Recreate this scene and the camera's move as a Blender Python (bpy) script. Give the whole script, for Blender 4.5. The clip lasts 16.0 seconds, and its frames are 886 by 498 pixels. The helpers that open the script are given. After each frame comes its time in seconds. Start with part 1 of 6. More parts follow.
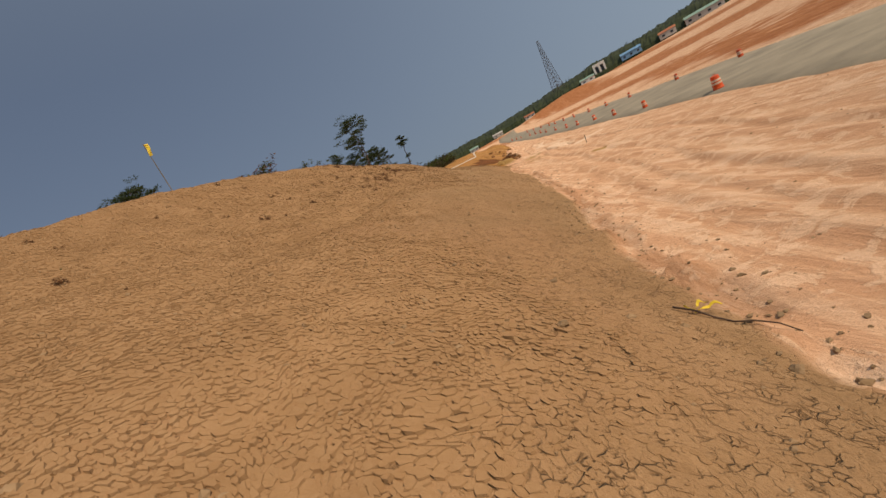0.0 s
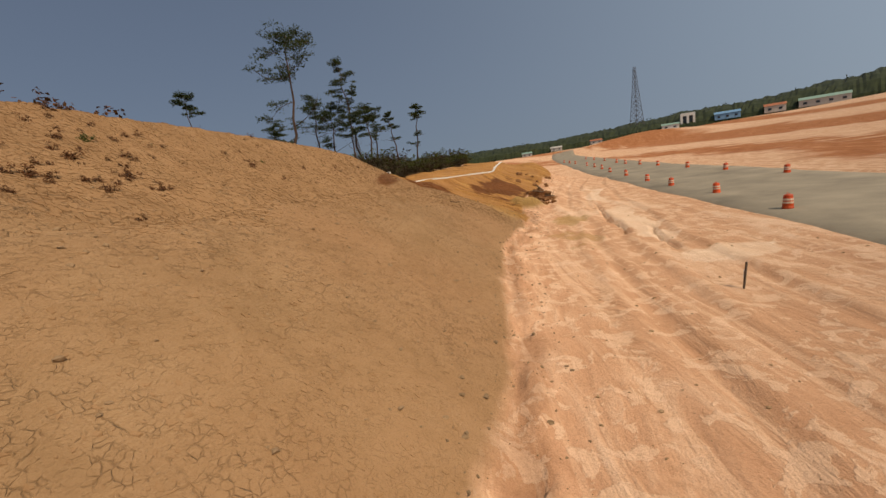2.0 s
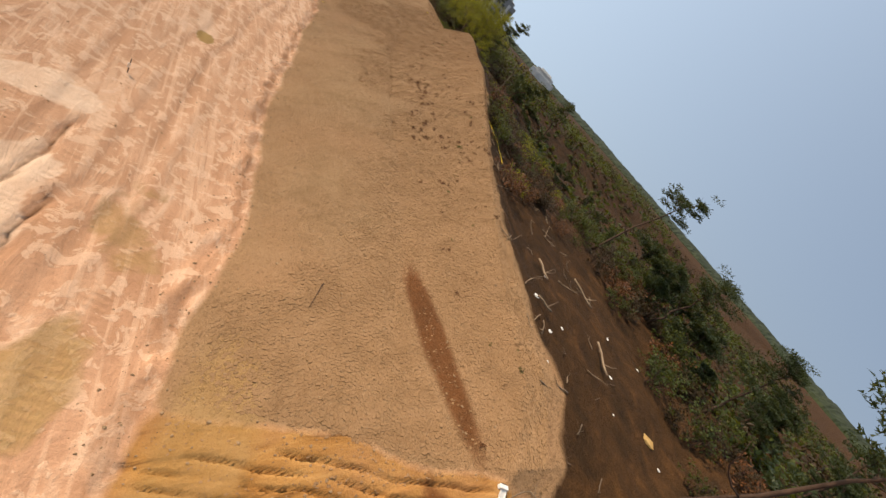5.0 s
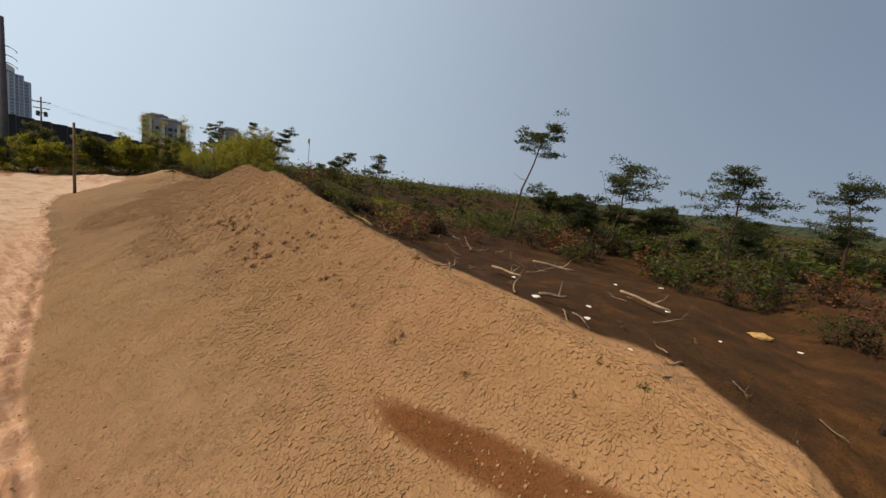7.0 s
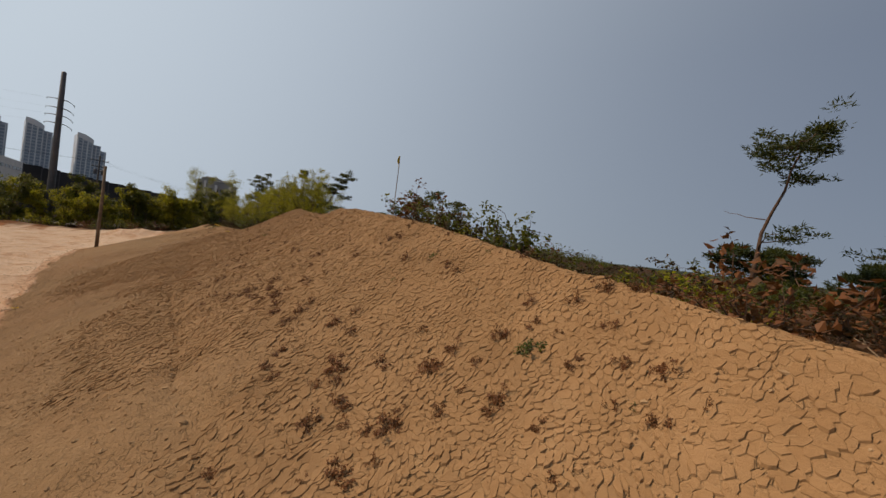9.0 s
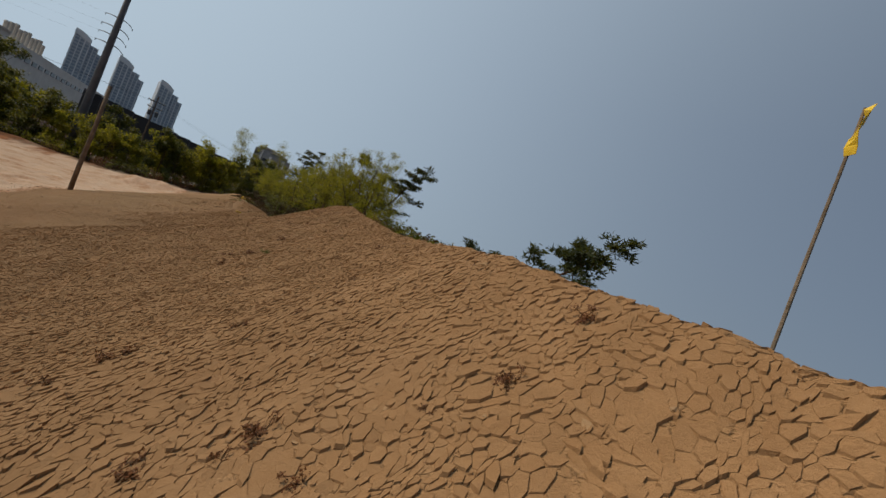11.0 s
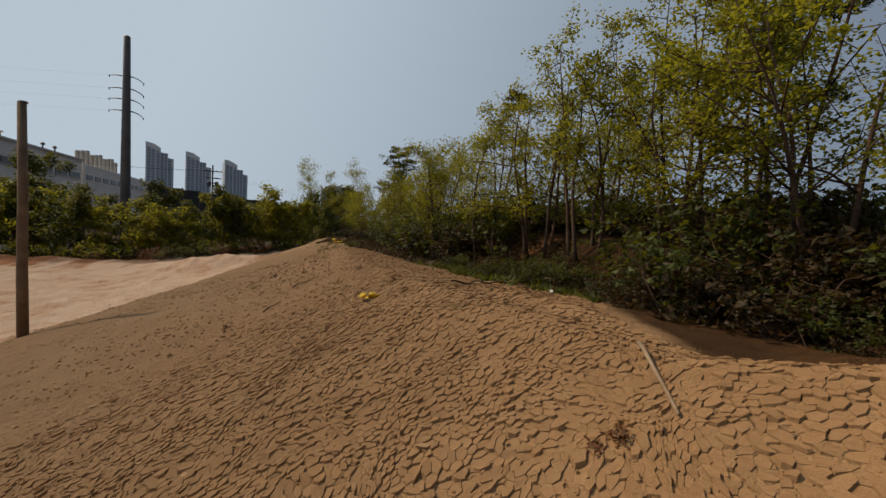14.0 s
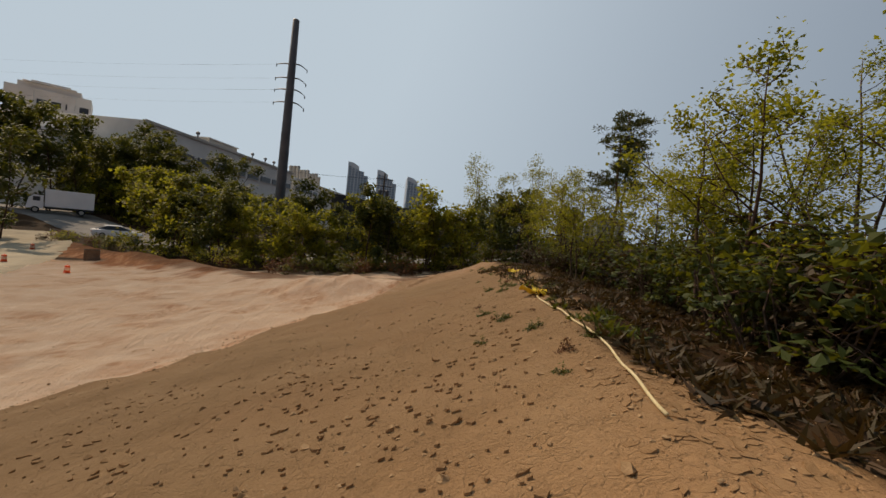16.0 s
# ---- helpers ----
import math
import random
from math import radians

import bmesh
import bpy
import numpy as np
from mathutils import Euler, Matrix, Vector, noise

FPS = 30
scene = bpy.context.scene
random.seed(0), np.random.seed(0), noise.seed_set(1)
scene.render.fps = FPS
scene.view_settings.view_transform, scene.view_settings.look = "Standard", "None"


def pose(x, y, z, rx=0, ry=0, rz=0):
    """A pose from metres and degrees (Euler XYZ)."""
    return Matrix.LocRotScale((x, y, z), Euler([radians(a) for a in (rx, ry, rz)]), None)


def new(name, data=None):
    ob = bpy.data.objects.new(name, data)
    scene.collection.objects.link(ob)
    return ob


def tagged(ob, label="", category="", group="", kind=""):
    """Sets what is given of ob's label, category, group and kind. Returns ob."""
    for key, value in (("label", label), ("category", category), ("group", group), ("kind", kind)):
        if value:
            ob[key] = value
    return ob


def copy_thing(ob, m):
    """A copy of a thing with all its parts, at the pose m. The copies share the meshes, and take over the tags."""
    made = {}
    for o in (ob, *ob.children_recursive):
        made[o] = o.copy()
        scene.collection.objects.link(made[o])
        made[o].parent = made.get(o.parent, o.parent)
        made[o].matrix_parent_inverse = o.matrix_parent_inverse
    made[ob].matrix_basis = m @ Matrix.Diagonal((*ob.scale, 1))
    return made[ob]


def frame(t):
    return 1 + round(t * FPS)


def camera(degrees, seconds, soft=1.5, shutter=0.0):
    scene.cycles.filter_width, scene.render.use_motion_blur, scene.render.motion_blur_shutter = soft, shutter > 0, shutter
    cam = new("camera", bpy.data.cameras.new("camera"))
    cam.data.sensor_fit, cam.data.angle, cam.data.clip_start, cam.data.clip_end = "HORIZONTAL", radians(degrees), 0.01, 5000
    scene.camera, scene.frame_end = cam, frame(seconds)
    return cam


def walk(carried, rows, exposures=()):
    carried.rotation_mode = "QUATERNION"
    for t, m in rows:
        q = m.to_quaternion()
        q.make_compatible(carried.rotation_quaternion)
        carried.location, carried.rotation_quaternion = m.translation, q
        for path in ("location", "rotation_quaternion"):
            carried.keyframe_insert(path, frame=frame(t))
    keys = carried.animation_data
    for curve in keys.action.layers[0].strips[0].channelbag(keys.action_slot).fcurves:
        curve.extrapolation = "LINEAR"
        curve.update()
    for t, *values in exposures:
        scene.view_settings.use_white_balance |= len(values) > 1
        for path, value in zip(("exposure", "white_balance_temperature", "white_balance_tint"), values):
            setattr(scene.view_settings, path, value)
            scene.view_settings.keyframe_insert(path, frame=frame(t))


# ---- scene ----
cam = camera(93.93, 16.0)
PATH = [
    (0.0, pose(3.301, 2.770, 2.927, 78.51, 28.46, -5.38)),
    (0.5, pose(4.518, 7.189, 2.800, 77.56, 27.23, -7.57)),
    (1.0, pose(5.791, 11.349, 2.758, 78.11, 24.58, -7.28)),
    (1.3, pose(6.713, 13.832, 2.699, 79.85, 16.85, -4.38)),
    (1.5, pose(7.310, 15.697, 2.939, 80.14, 12.55, -1.26)),
    (2.0, pose(9.162, 20.503, 2.897, 78.56, 8.33, 1.64)),
    (2.5, pose(10.573, 25.393, 3.058, 74.61, 7.48, 0.47)),
    (3.0, pose(11.759, 30.532, 3.249, 77.62, 7.19, -0.06)),
    (3.5, pose(12.692, 34.544, 3.380, 94.87, -0.85, 9.91)),
    (3.6, pose(13.166, 35.278, 3.639, 98.25, -5.41, 15.85)),
    (3.7, pose(13.640, 36.012, 3.899, 101.39, -11.51, 23.68)),
    (3.8, pose(14.114, 36.747, 4.159, 103.54, -18.08, 31.72)),
    (3.9, pose(14.385, 37.470, 4.552, 104.61, -24.91, 40.09)),
    (4.0, pose(14.656, 38.192, 4.944, 104.31, -31.83, 49.14)),
    (4.1, pose(14.737, 38.819, 5.286, 102.29, -38.54, 59.32)),
    (4.2, pose(14.818, 39.445, 5.628, 98.05, -44.67, 71.20)),
    (4.3, pose(14.735, 40.011, 6.128, 91.17, -49.69, 85.30)),
    (4.4, pose(14.651, 40.577, 6.628, 81.64, -53.00, 101.73)),
    (4.5, pose(14.567, 41.143, 7.128, 70.47, -54.11, 119.58)),
    (4.6, pose(14.601, 41.438, 7.877, 59.54, -52.95, 137.06)),
    (4.7, pose(14.634, 41.733, 8.627, 51.08, -49.92, 151.83)),
    (4.8, pose(14.511, 42.092, 8.716, 51.12, -47.18, 155.95)),
    (4.9, pose(14.387, 42.450, 8.806, 53.09, -45.09, 157.09)),
    (5.0, pose(14.264, 42.809, 8.894, 54.96, -43.04, 158.40)),
    (5.2, pose(13.200, 42.600, 9.150, 66.80, -35.00, 144.80)),
    (7.3, pose(11.028, 38.972, 5.961, 81.41, -6.46, 127.12)),
    (7.5, pose(10.606, 38.232, 5.691, 81.63, -6.46, 127.31)),
    (8.0, pose(9.227, 35.836, 5.180, 89.48, -16.06, 132.60)),
    (8.5, pose(7.823, 33.085, 5.171, 89.15, -16.21, 134.79)),
    (9.0, pose(6.528, 30.055, 5.238, 89.47, -7.16, 131.54)),
    (9.2, pose(5.998, 28.829, 5.243, 89.56, -0.42, 129.09)),
    (11.3, pose(-0.280, 16.884, 6.126, 89.86, -22.48, 136.86)),
    (11.5, pose(-0.755, 15.793, 6.235, 88.05, -19.76, 140.10)),
    (12.0, pose(-1.607, 12.966, 6.400, 86.50, -14.93, 147.41)),
    (12.5, pose(-2.237, 10.068, 6.260, 86.69, -5.35, 146.11)),
    (13.0, pose(-3.005, 6.677, 6.010, 86.90, -3.07, 145.31)),
    (13.3, pose(-3.388, 4.729, 5.790, 87.01, -3.36, 145.73)),
    (13.5, pose(-3.621, 3.541, 5.583, 87.37, -3.20, 145.65)),
    (14.0, pose(-4.629, 0.204, 5.176, 87.37, -2.74, 146.67)),
    (14.5, pose(-5.626, -3.509, 5.268, 87.49, -2.51, 147.60)),
    (15.0, pose(-6.667, -6.803, 5.139, 87.92, -1.35, 150.34)),
    (15.5, pose(-7.793, -10.120, 5.129, 88.41, -0.55, 157.26)),
    (16.0, pose(-8.772, -13.644, 5.145, 88.10, -6.06, 169.27)),
]
walk(cam, PATH, exposures=[(0.0, 0.08, 7500, 16), (2.5, 0.0, 7640, 16), (3.0, -0.1, 7900, 18), (3.5, -0.42, 7900, 18), (3.7, -0.15, 7260, 15), (4.0, 0.42, 7210, 14), (4.5, 0.78, 7460, 16), (5.0, 0.78, 7330, 16),
                           (7.5, 0.45, 7920, 17), (8.5, 0.3, 8120, 19), (9.2, 0.17, 7920, 18), (11.5, 0.0, 7320, 13), (12.0, 0.0, 7420, 14), (12.5, 0.05, 7420, 14), (13.0, -0.02, 7570, 15), (14.0, 0.05, 7720, 16), (15.5, 0.2, 7900, 15), (16.0, 0.12, 7940, 16)])

# ---- world, sun, exposure ----
SUN_EL, SUN_DIR = radians(48), Vector((0.66, -0.75, 0))
world = bpy.data.worlds.new("sky")
scene.world = world
world.use_nodes = True
wn = world.node_tree
sky = wn.nodes.new("ShaderNodeTexSky")
sky.sky_type, sky.sun_disc = "NISHITA", False
sky.sun_elevation = SUN_EL
sky.sun_rotation = math.atan2(SUN_DIR.x, SUN_DIR.y)
sky.air_density, sky.dust_density, sky.ozone_density = 0.9, 0.9, 2.2
wn.nodes["Background"].inputs["Strength"].default_value = 0.065
# the haze layer: look a little above the true direction near the horizon, and wash the blue out slightly
geo_w = wn.nodes.new("ShaderNodeTexCoord")
lift = wn.nodes.new("ShaderNodeMapping")
lift.inputs["Location"].default_value, lift.inputs["Scale"].default_value = (0, 0, 0.16), (1, 1, 0.84)
wn.links.new(geo_w.outputs["Generated"], lift.inputs["Vector"])
wn.links.new(lift.outputs[0], sky.inputs["Vector"])
# thin high haze, and the wide bright veil that it makes on the sun's side of the sky
flat = SUN_DIR.normalized() * math.cos(SUN_EL)
to_sun = Vector((flat.x, flat.y, math.sin(SUN_EL)))
dot = wn.nodes.new("ShaderNodeVectorMath")
dot.operation, dot.inputs[1].default_value = "DOT_PRODUCT", Vector((to_sun.x, to_sun.y, 0.5 * to_sun.z)).normalized()
wn.links.new(geo_w.outputs["Generated"], dot.inputs[0])
near = wn.nodes.new("ShaderNodeMapRange")
near.inputs["From Min"].default_value, near.inputs["From Max"].default_value = -1.05, 0.75
wn.links.new(dot.outputs["Value"], near.inputs["Value"])
veil = wn.nodes.new("ShaderNodeMath")
veil.operation, veil.inputs[1].default_value = "POWER", 1.7
wn.links.new(near.outputs[0], veil.inputs[0])
haze = wn.nodes.new("ShaderNodeMix")
haze.data_type = "RGBA"
haze.inputs["B"].default_value = (6.05, 8.3, 10.7, 1)
wn.links.new(veil.outputs[0], haze.inputs["Factor"])
# dusty grey layer low over the horizon
sep_w = wn.nodes.new("ShaderNodeSeparateXYZ")
wn.links.new(geo_w.outputs["Generated"], sep_w.inputs[0])
low_air = wn.nodes.new("ShaderNodeMapRange")
low_air.inputs["From Min"].default_value, low_air.inputs["From Max"].default_value = 0.42, 0.0
low_air.inputs["To Max"].default_value = 0.65
wn.links.new(sep_w.outputs["Z"], low_air.inputs["Value"])
dust = wn.nodes.new("ShaderNodeMix")
dust.data_type = "RGBA"
dust.inputs["B"].default_value = (1.86, 2.66, 3.72, 1)
wn.links.new(low_air.outputs[0], dust.inputs["Factor"])
wn.links.new(sky.outputs["Color"], dust.inputs["A"])
wn.links.new(dust.outputs["Result"], haze.inputs["A"])
wn.links.new(haze.outputs["Result"], wn.nodes["Background"].inputs["Color"])
sun = new("sun", bpy.data.lights.new("sun", "SUN"))
sun.data.energy, sun.data.angle, sun.data.color = 3.2, radians(0.6), (1.0, 0.885, 0.73)
sun.rotation_euler = to_sun.to_track_quat("Z", "Y").to_euler()


# ---- materials ----
def material(name, rough=0.9, metal=0.0, spec=0.3):
    m = bpy.data.materials.new(name)
    m.use_nodes = True
    b = m.node_tree.nodes["Principled BSDF"]
    b.inputs["Roughness"].default_value = rough
    b.inputs["Metallic"].default_value = metal
    b.inputs["Specular IOR Level"].default_value = spec
    return m, m.node_tree, b


def node(t, kind, **kw):
    n = t.nodes.new(kind)
    for k, v in kw.items():
        n.inputs[k.replace("_", " ")].default_value = v
    return n


def noise_tex(t, coord, scale, detail=5.0, rough=0.6, warp=0.0):
    n = node(t, "ShaderNodeTexNoise", Scale=scale, Detail=detail, Roughness=rough, Distortion=warp)
    t.links.new(coord, n.inputs["Vector"])
    return n.outputs["Fac"]


def ramp(t, fac, stops):
    r = t.nodes.new("ShaderNodeValToRGB")
    e = r.color_ramp.elements
    while len(e) < len(stops):
        e.new(0.5)
    for el, (p, c) in zip(e, stops):
        el.position, el.color = p, (*c, 1) if len(c) == 3 else c
    t.links.new(fac, r.inputs["Fac"])
    return r.outputs["Color"]


def mix(t, fac, a, b, how="MIX"):
    n = t.nodes.new("ShaderNodeMix")
    n.data_type, n.blend_type = "RGBA", how
    for sock, v in ((n.inputs["Factor"], fac), (n.inputs["A"], a), (n.inputs["B"], b)):
        if isinstance(v, (int, float)):
            sock.default_value = v
        elif isinstance(v, tuple):
            sock.default_value = (*v, 1)
        else:
            t.links.new(v, sock)
    return n.outputs["Result"]


def calc(t, op, a, b=0.0, c=0.0):
    n = t.nodes.new("ShaderNodeMath")
    n.operation = op
    for i, v in enumerate((a, b, c)):
        if isinstance(v, (int, float)):
            n.inputs[i].default_value = v
        else:
            t.links.new(v, n.inputs[i])
    return n.outputs[0]


def grain(name, dark, light, scale=4.0, fine=40.0, rough=0.85, bump=0.3, metal=0.0, spec=0.3, per_piece=0.0):
    """Two-scale mottled surface; per_piece varies the value from object to object."""
    m, t, b = material(name, rough, metal, spec)
    c = t.nodes.new("ShaderNodeTexCoord").outputs["Object"]
    n1, n2 = noise_tex(t, c, scale), noise_tex(t, c, fine, 3.0)
    col = ramp(t, n1, [(0.3, dark), (0.7, light)])
    col = mix(t, calc(t, "MULTIPLY", n2, 0.35), col, dark)
    if per_piece:
        info = t.nodes.new("ShaderNodeObjectInfo")
        hsv = t.nodes.new("ShaderNodeHueSaturation")
        t.links.new(calc(t, "MULTIPLY_ADD", info.outputs["Random"], per_piece, 1 - per_piece / 2), hsv.inputs["Value"])
        t.links.new(col, hsv.inputs["Color"])
        col = hsv.outputs["Color"]
    t.links.new(col, b.inputs["Base Color"])
    if bump:
        bn = node(t, "ShaderNodeBump", Strength=bump, Distance=0.02)
        t.links.new(n2, bn.inputs["Height"])
        t.links.new(bn.outputs["Normal"], b.inputs["Normal"])
    return m


def leaf_material(name, shades, through_light=0.35, glow=(0.34, 0.32, 0.02)):
    m, t, b = material(name, 0.6, 0.0, 0.25)
    geo, info = t.nodes.new("ShaderNodeNewGeometry"), t.nodes.new("ShaderNodeObjectInfo")
    r = calc(t, "FRACT", calc(t, "MULTIPLY_ADD", info.outputs["Random"], 0.35, calc(t, "MULTIPLY", geo.outputs["Random Per Island"], 0.8)))
    col = ramp(t, r, [(i / (len(shades) - 1), s) for i, s in enumerate(shades)])
    t.links.new(col, b.inputs["Base Color"])
    tr = t.nodes.new("ShaderNodeBsdfTranslucent")
    t.links.new(mix(t, 0.5, col, glow), tr.inputs["Color"])
    ms = t.nodes.new("ShaderNodeMixShader")
    ms.inputs[0].default_value = through_light
    t.links.new(b.outputs[0], ms.inputs[1])
    t.links.new(tr.outputs[0], ms.inputs[2])
    t.links.new(ms.outputs[0], t.nodes["Material Output"].inputs["Surface"])
    return m


def ground_material():
    m, t, b = material("soil", 0.95, 0.0, 0.12)
    b.inputs["Diffuse Roughness"].default_value = 1.0
    c = t.nodes.new("ShaderNodeTexCoord").outputs["Object"]

    def zone(name):
        a = t.nodes.new("ShaderNodeAttribute")
        a.attribute_name = name
        s = t.nodes.new("ShaderNodeSeparateColor")
        t.links.new(a.outputs["Color"], s.inputs[0])
        return s.outputs
    za, zb, zc = zone("soils"), zone("soils_more"), zone("soils_wash")
    big, mid, fine = noise_tex(t, c, 0.12, 4.0), noise_tex(t, c, 0.9, 6.0, 0.65, 0.4), noise_tex(t, c, 9.0, 6.0, 0.7)
    # streaky tyre marks and wash lines on the open site, drawn out along the bank
    mp = t.nodes.new("ShaderNodeMapping")
    mp.inputs["Rotation"].default_value, mp.inputs["Scale"].default_value = (0, 0, 0.2), (1.0, 0.24, 1.0)
    t.links.new(c, mp.inputs["Vector"])
    streak = noise_tex(t, mp.outputs[0], 1.3, 6.0, 0.62, 1.5)
    # dried-mud cracks
    warp = t.nodes.new("ShaderNodeVectorMath")
    warp.operation = "ADD"
    nw = node(t, "ShaderNodeTexNoise", Scale=5.0, Detail=3.0)
    t.links.new(c, nw.inputs["Vector"])
    sc = t.nodes.new("ShaderNodeVectorMath")
    sc.operation, sc.inputs["Scale"].default_value = "SCALE", 0.16
    t.links.new(nw.outputs["Color"], sc.inputs[0])
    t.links.new(c, warp.inputs[0])
    t.links.new(sc.outputs[0], warp.inputs[1])

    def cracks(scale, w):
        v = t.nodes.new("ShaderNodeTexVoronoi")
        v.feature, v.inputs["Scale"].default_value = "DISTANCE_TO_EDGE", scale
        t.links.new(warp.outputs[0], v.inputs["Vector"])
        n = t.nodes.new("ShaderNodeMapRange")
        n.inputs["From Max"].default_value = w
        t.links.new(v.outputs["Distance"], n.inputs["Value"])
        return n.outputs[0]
    # plates of crust: each one a little higher or lower, the joints broken and partly filled
    def plate(scale):
        v = t.nodes.new("ShaderNodeTexVoronoi")
        v.inputs["Scale"].default_value = scale
        t.links.new(warp.outputs[0], v.inputs["Vector"])
        sep = t.nodes.new("ShaderNodeSeparateColor")
        t.links.new(v.outputs["Color"], sep.inputs[0])
        return sep.outputs["Red"]

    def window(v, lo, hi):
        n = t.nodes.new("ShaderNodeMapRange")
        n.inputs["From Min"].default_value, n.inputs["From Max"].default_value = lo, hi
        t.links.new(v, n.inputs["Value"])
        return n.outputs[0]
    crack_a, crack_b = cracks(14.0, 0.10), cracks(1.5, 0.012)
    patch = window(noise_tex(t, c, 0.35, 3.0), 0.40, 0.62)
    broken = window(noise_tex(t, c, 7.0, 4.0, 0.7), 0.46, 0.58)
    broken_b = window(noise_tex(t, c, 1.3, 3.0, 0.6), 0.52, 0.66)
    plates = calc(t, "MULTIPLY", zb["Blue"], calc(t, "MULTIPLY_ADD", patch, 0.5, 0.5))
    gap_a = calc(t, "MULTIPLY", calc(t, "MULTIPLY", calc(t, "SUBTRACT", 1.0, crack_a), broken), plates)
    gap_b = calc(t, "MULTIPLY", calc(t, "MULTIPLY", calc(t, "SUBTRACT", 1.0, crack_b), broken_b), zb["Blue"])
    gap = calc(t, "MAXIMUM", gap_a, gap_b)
    crust = calc(t, "MULTIPLY", plate(14.0), plates)
    crust = calc(t, "MULTIPLY_ADD", calc(t, "MULTIPLY", plate(24.0), plates), 0.6, crust)

    bank = ramp(t, mid, [(0.25, (0.262, 0.154, 0.072)), (0.5, (0.340, 0.206, 0.102)), (0.75, (0.400, 0.250, 0.130))])
    bank = mix(t, ramp(t, big, [(0.4, (0, 0, 0)), (0.62, (0.75, 0.75, 0.75))]), bank, (0.370, 0.205, 0.100))
    site = ramp(t, streak, [(0.30, (0.50, 0.255, 0.135)), (0.43, (0.61, 0.340, 0.195)), (0.53, (0.69, 0.405, 0.240)), (0.63, (0.79, 0.53, 0.35)), (0.80, (0.82, 0.60, 0.42))])
    site = mix(t, ramp(t, big, [(0.42, (0, 0, 0)), (0.65, (0.6, 0.6, 0.6))]), site, (0.61, 0.335, 0.185))
    site = mix(t, ramp(t, mid, [(0.45, (0, 0, 0)), (0.70, (0.6, 0.6, 0.6))]), site, (0.54, 0.285, 0.15))
    mq = t.nodes.new("ShaderNodeMapping")
    mq.inputs["Scale"].default_value = (0.4, 2.2, 0.4)
    t.links.new(c, mq.inputs["Vector"])
    gouge = noise_tex(t, mq.outputs[0], 1.0, 6.0, 0.7, 0.6)
    clay = ramp(t, gouge, [(0.38, (0.14, 0.055, 0.012)), (0.47, (0.36, 0.165, 0.042)), (0.6, (0.47, 0.245, 0.075)), (0.75, (0.57, 0.34, 0.13))])
    clay = mix(t, ramp(t, mid, [(0.42, (0, 0, 0)), (0.6, (0.7, 0.7, 0.7))]), clay, (0.36, 0.175, 0.065))
    litter = ramp(t, mid, [(0.3, (0.020, 0.011, 0.004)), (0.55, (0.052, 0.024, 0.008)), (0.75, (0.105, 0.047, 0.014))])
    plain = ramp(t, streak, [(0.35, (0.297, 0.098, 0.033)), (0.55, (0.440, 0.167, 0.063)), (0.72, (0.660, 0.335, 0.163))])
    damp_dark = ramp(t, mid, [(0.3, (0.095, 0.030, 0.007)), (0.7, (0.170, 0.056, 0.014))])
    silt = ramp(t, mid, [(0.3, (0.76, 0.50, 0.32)), (0.7, (0.86, 0.64, 0.45))])
    olive = ramp(t, mid, [(0.3, (0.33, 0.185, 0.055)), (0.7, (0.47, 0.30, 0.11))])
    flaky = window(noise_tex(t, c, 2.1, 7.0, 0.62, 0.8), 0.535, 0.56)
    mt = t.nodes.new("ShaderNodeMapping")
    mt.inputs["Rotation"].default_value, mt.inputs["Scale"].default_value = (0, 0, 0.22), (2.6, 0.10, 1.0)
    t.links.new(c, mt.inputs["Vector"])
    lines = window(noise_tex(t, mt.outputs[0], 1.4, 4.0, 0.6, 0.3), 0.54, 0.60)
    site = mix(t, calc(t, "MULTIPLY", lines, 0.55), site, (0.80, 0.52, 0.33))
    site = mix(t, calc(t, "MULTIPLY", flaky, 0.6), site, (0.82, 0.56, 0.37))
    grit = noise_tex(t, c, 48.0, 4.0, 0.75)
    col = site
    edge = calc(t, "MULTIPLY_ADD", fine, 0.5, -0.25)
    for layer, mask in ((bank, za["Red"]), (clay, za["Green"]), (litter, za["Blue"]), (plain, zb["Red"]), (silt, zc["Red"]), (olive, zc["Green"]), (damp_dark, zb["Green"])):
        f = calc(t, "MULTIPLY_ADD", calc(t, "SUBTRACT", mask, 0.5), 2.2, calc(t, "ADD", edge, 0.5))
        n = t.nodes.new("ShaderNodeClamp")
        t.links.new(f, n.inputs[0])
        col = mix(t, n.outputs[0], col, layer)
    # open cracks: their inner shade painted into the soil colour as dark brown
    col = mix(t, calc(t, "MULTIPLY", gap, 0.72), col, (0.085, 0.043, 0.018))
    bare = calc(t, "SUBTRACT", 1.0, za["Blue"])
    col = mix(t, calc(t, "MULTIPLY", calc(t, "MULTIPLY", fine, bare), 0.22), col, (0.22, 0.125, 0.065))
    sepc = t.nodes.new("ShaderNodeSeparateXYZ")
    t.links.new(c, sepc.inputs[0])
    tread = calc(t, "SINE", calc(t, "MULTIPLY_ADD", sepc.outputs["Y"], 34.0, calc(t, "MULTIPLY", sepc.outputs["X"], 11.0)))
    tread = calc(t, "MULTIPLY", calc(t, "MULTIPLY", tread, zc["Blue"]), window(mid, 0.42, 0.6))
    col = mix(t, calc(t, "MULTIPLY", calc(t, "MAXIMUM", tread, 0.0), 0.22), col, (0.40, 0.215, 0.10))
    col = mix(t, calc(t, "MULTIPLY", window(grit, 0.52, 0.70), 0.40), col, (0.17, 0.095, 0.045))
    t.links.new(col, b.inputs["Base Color"])
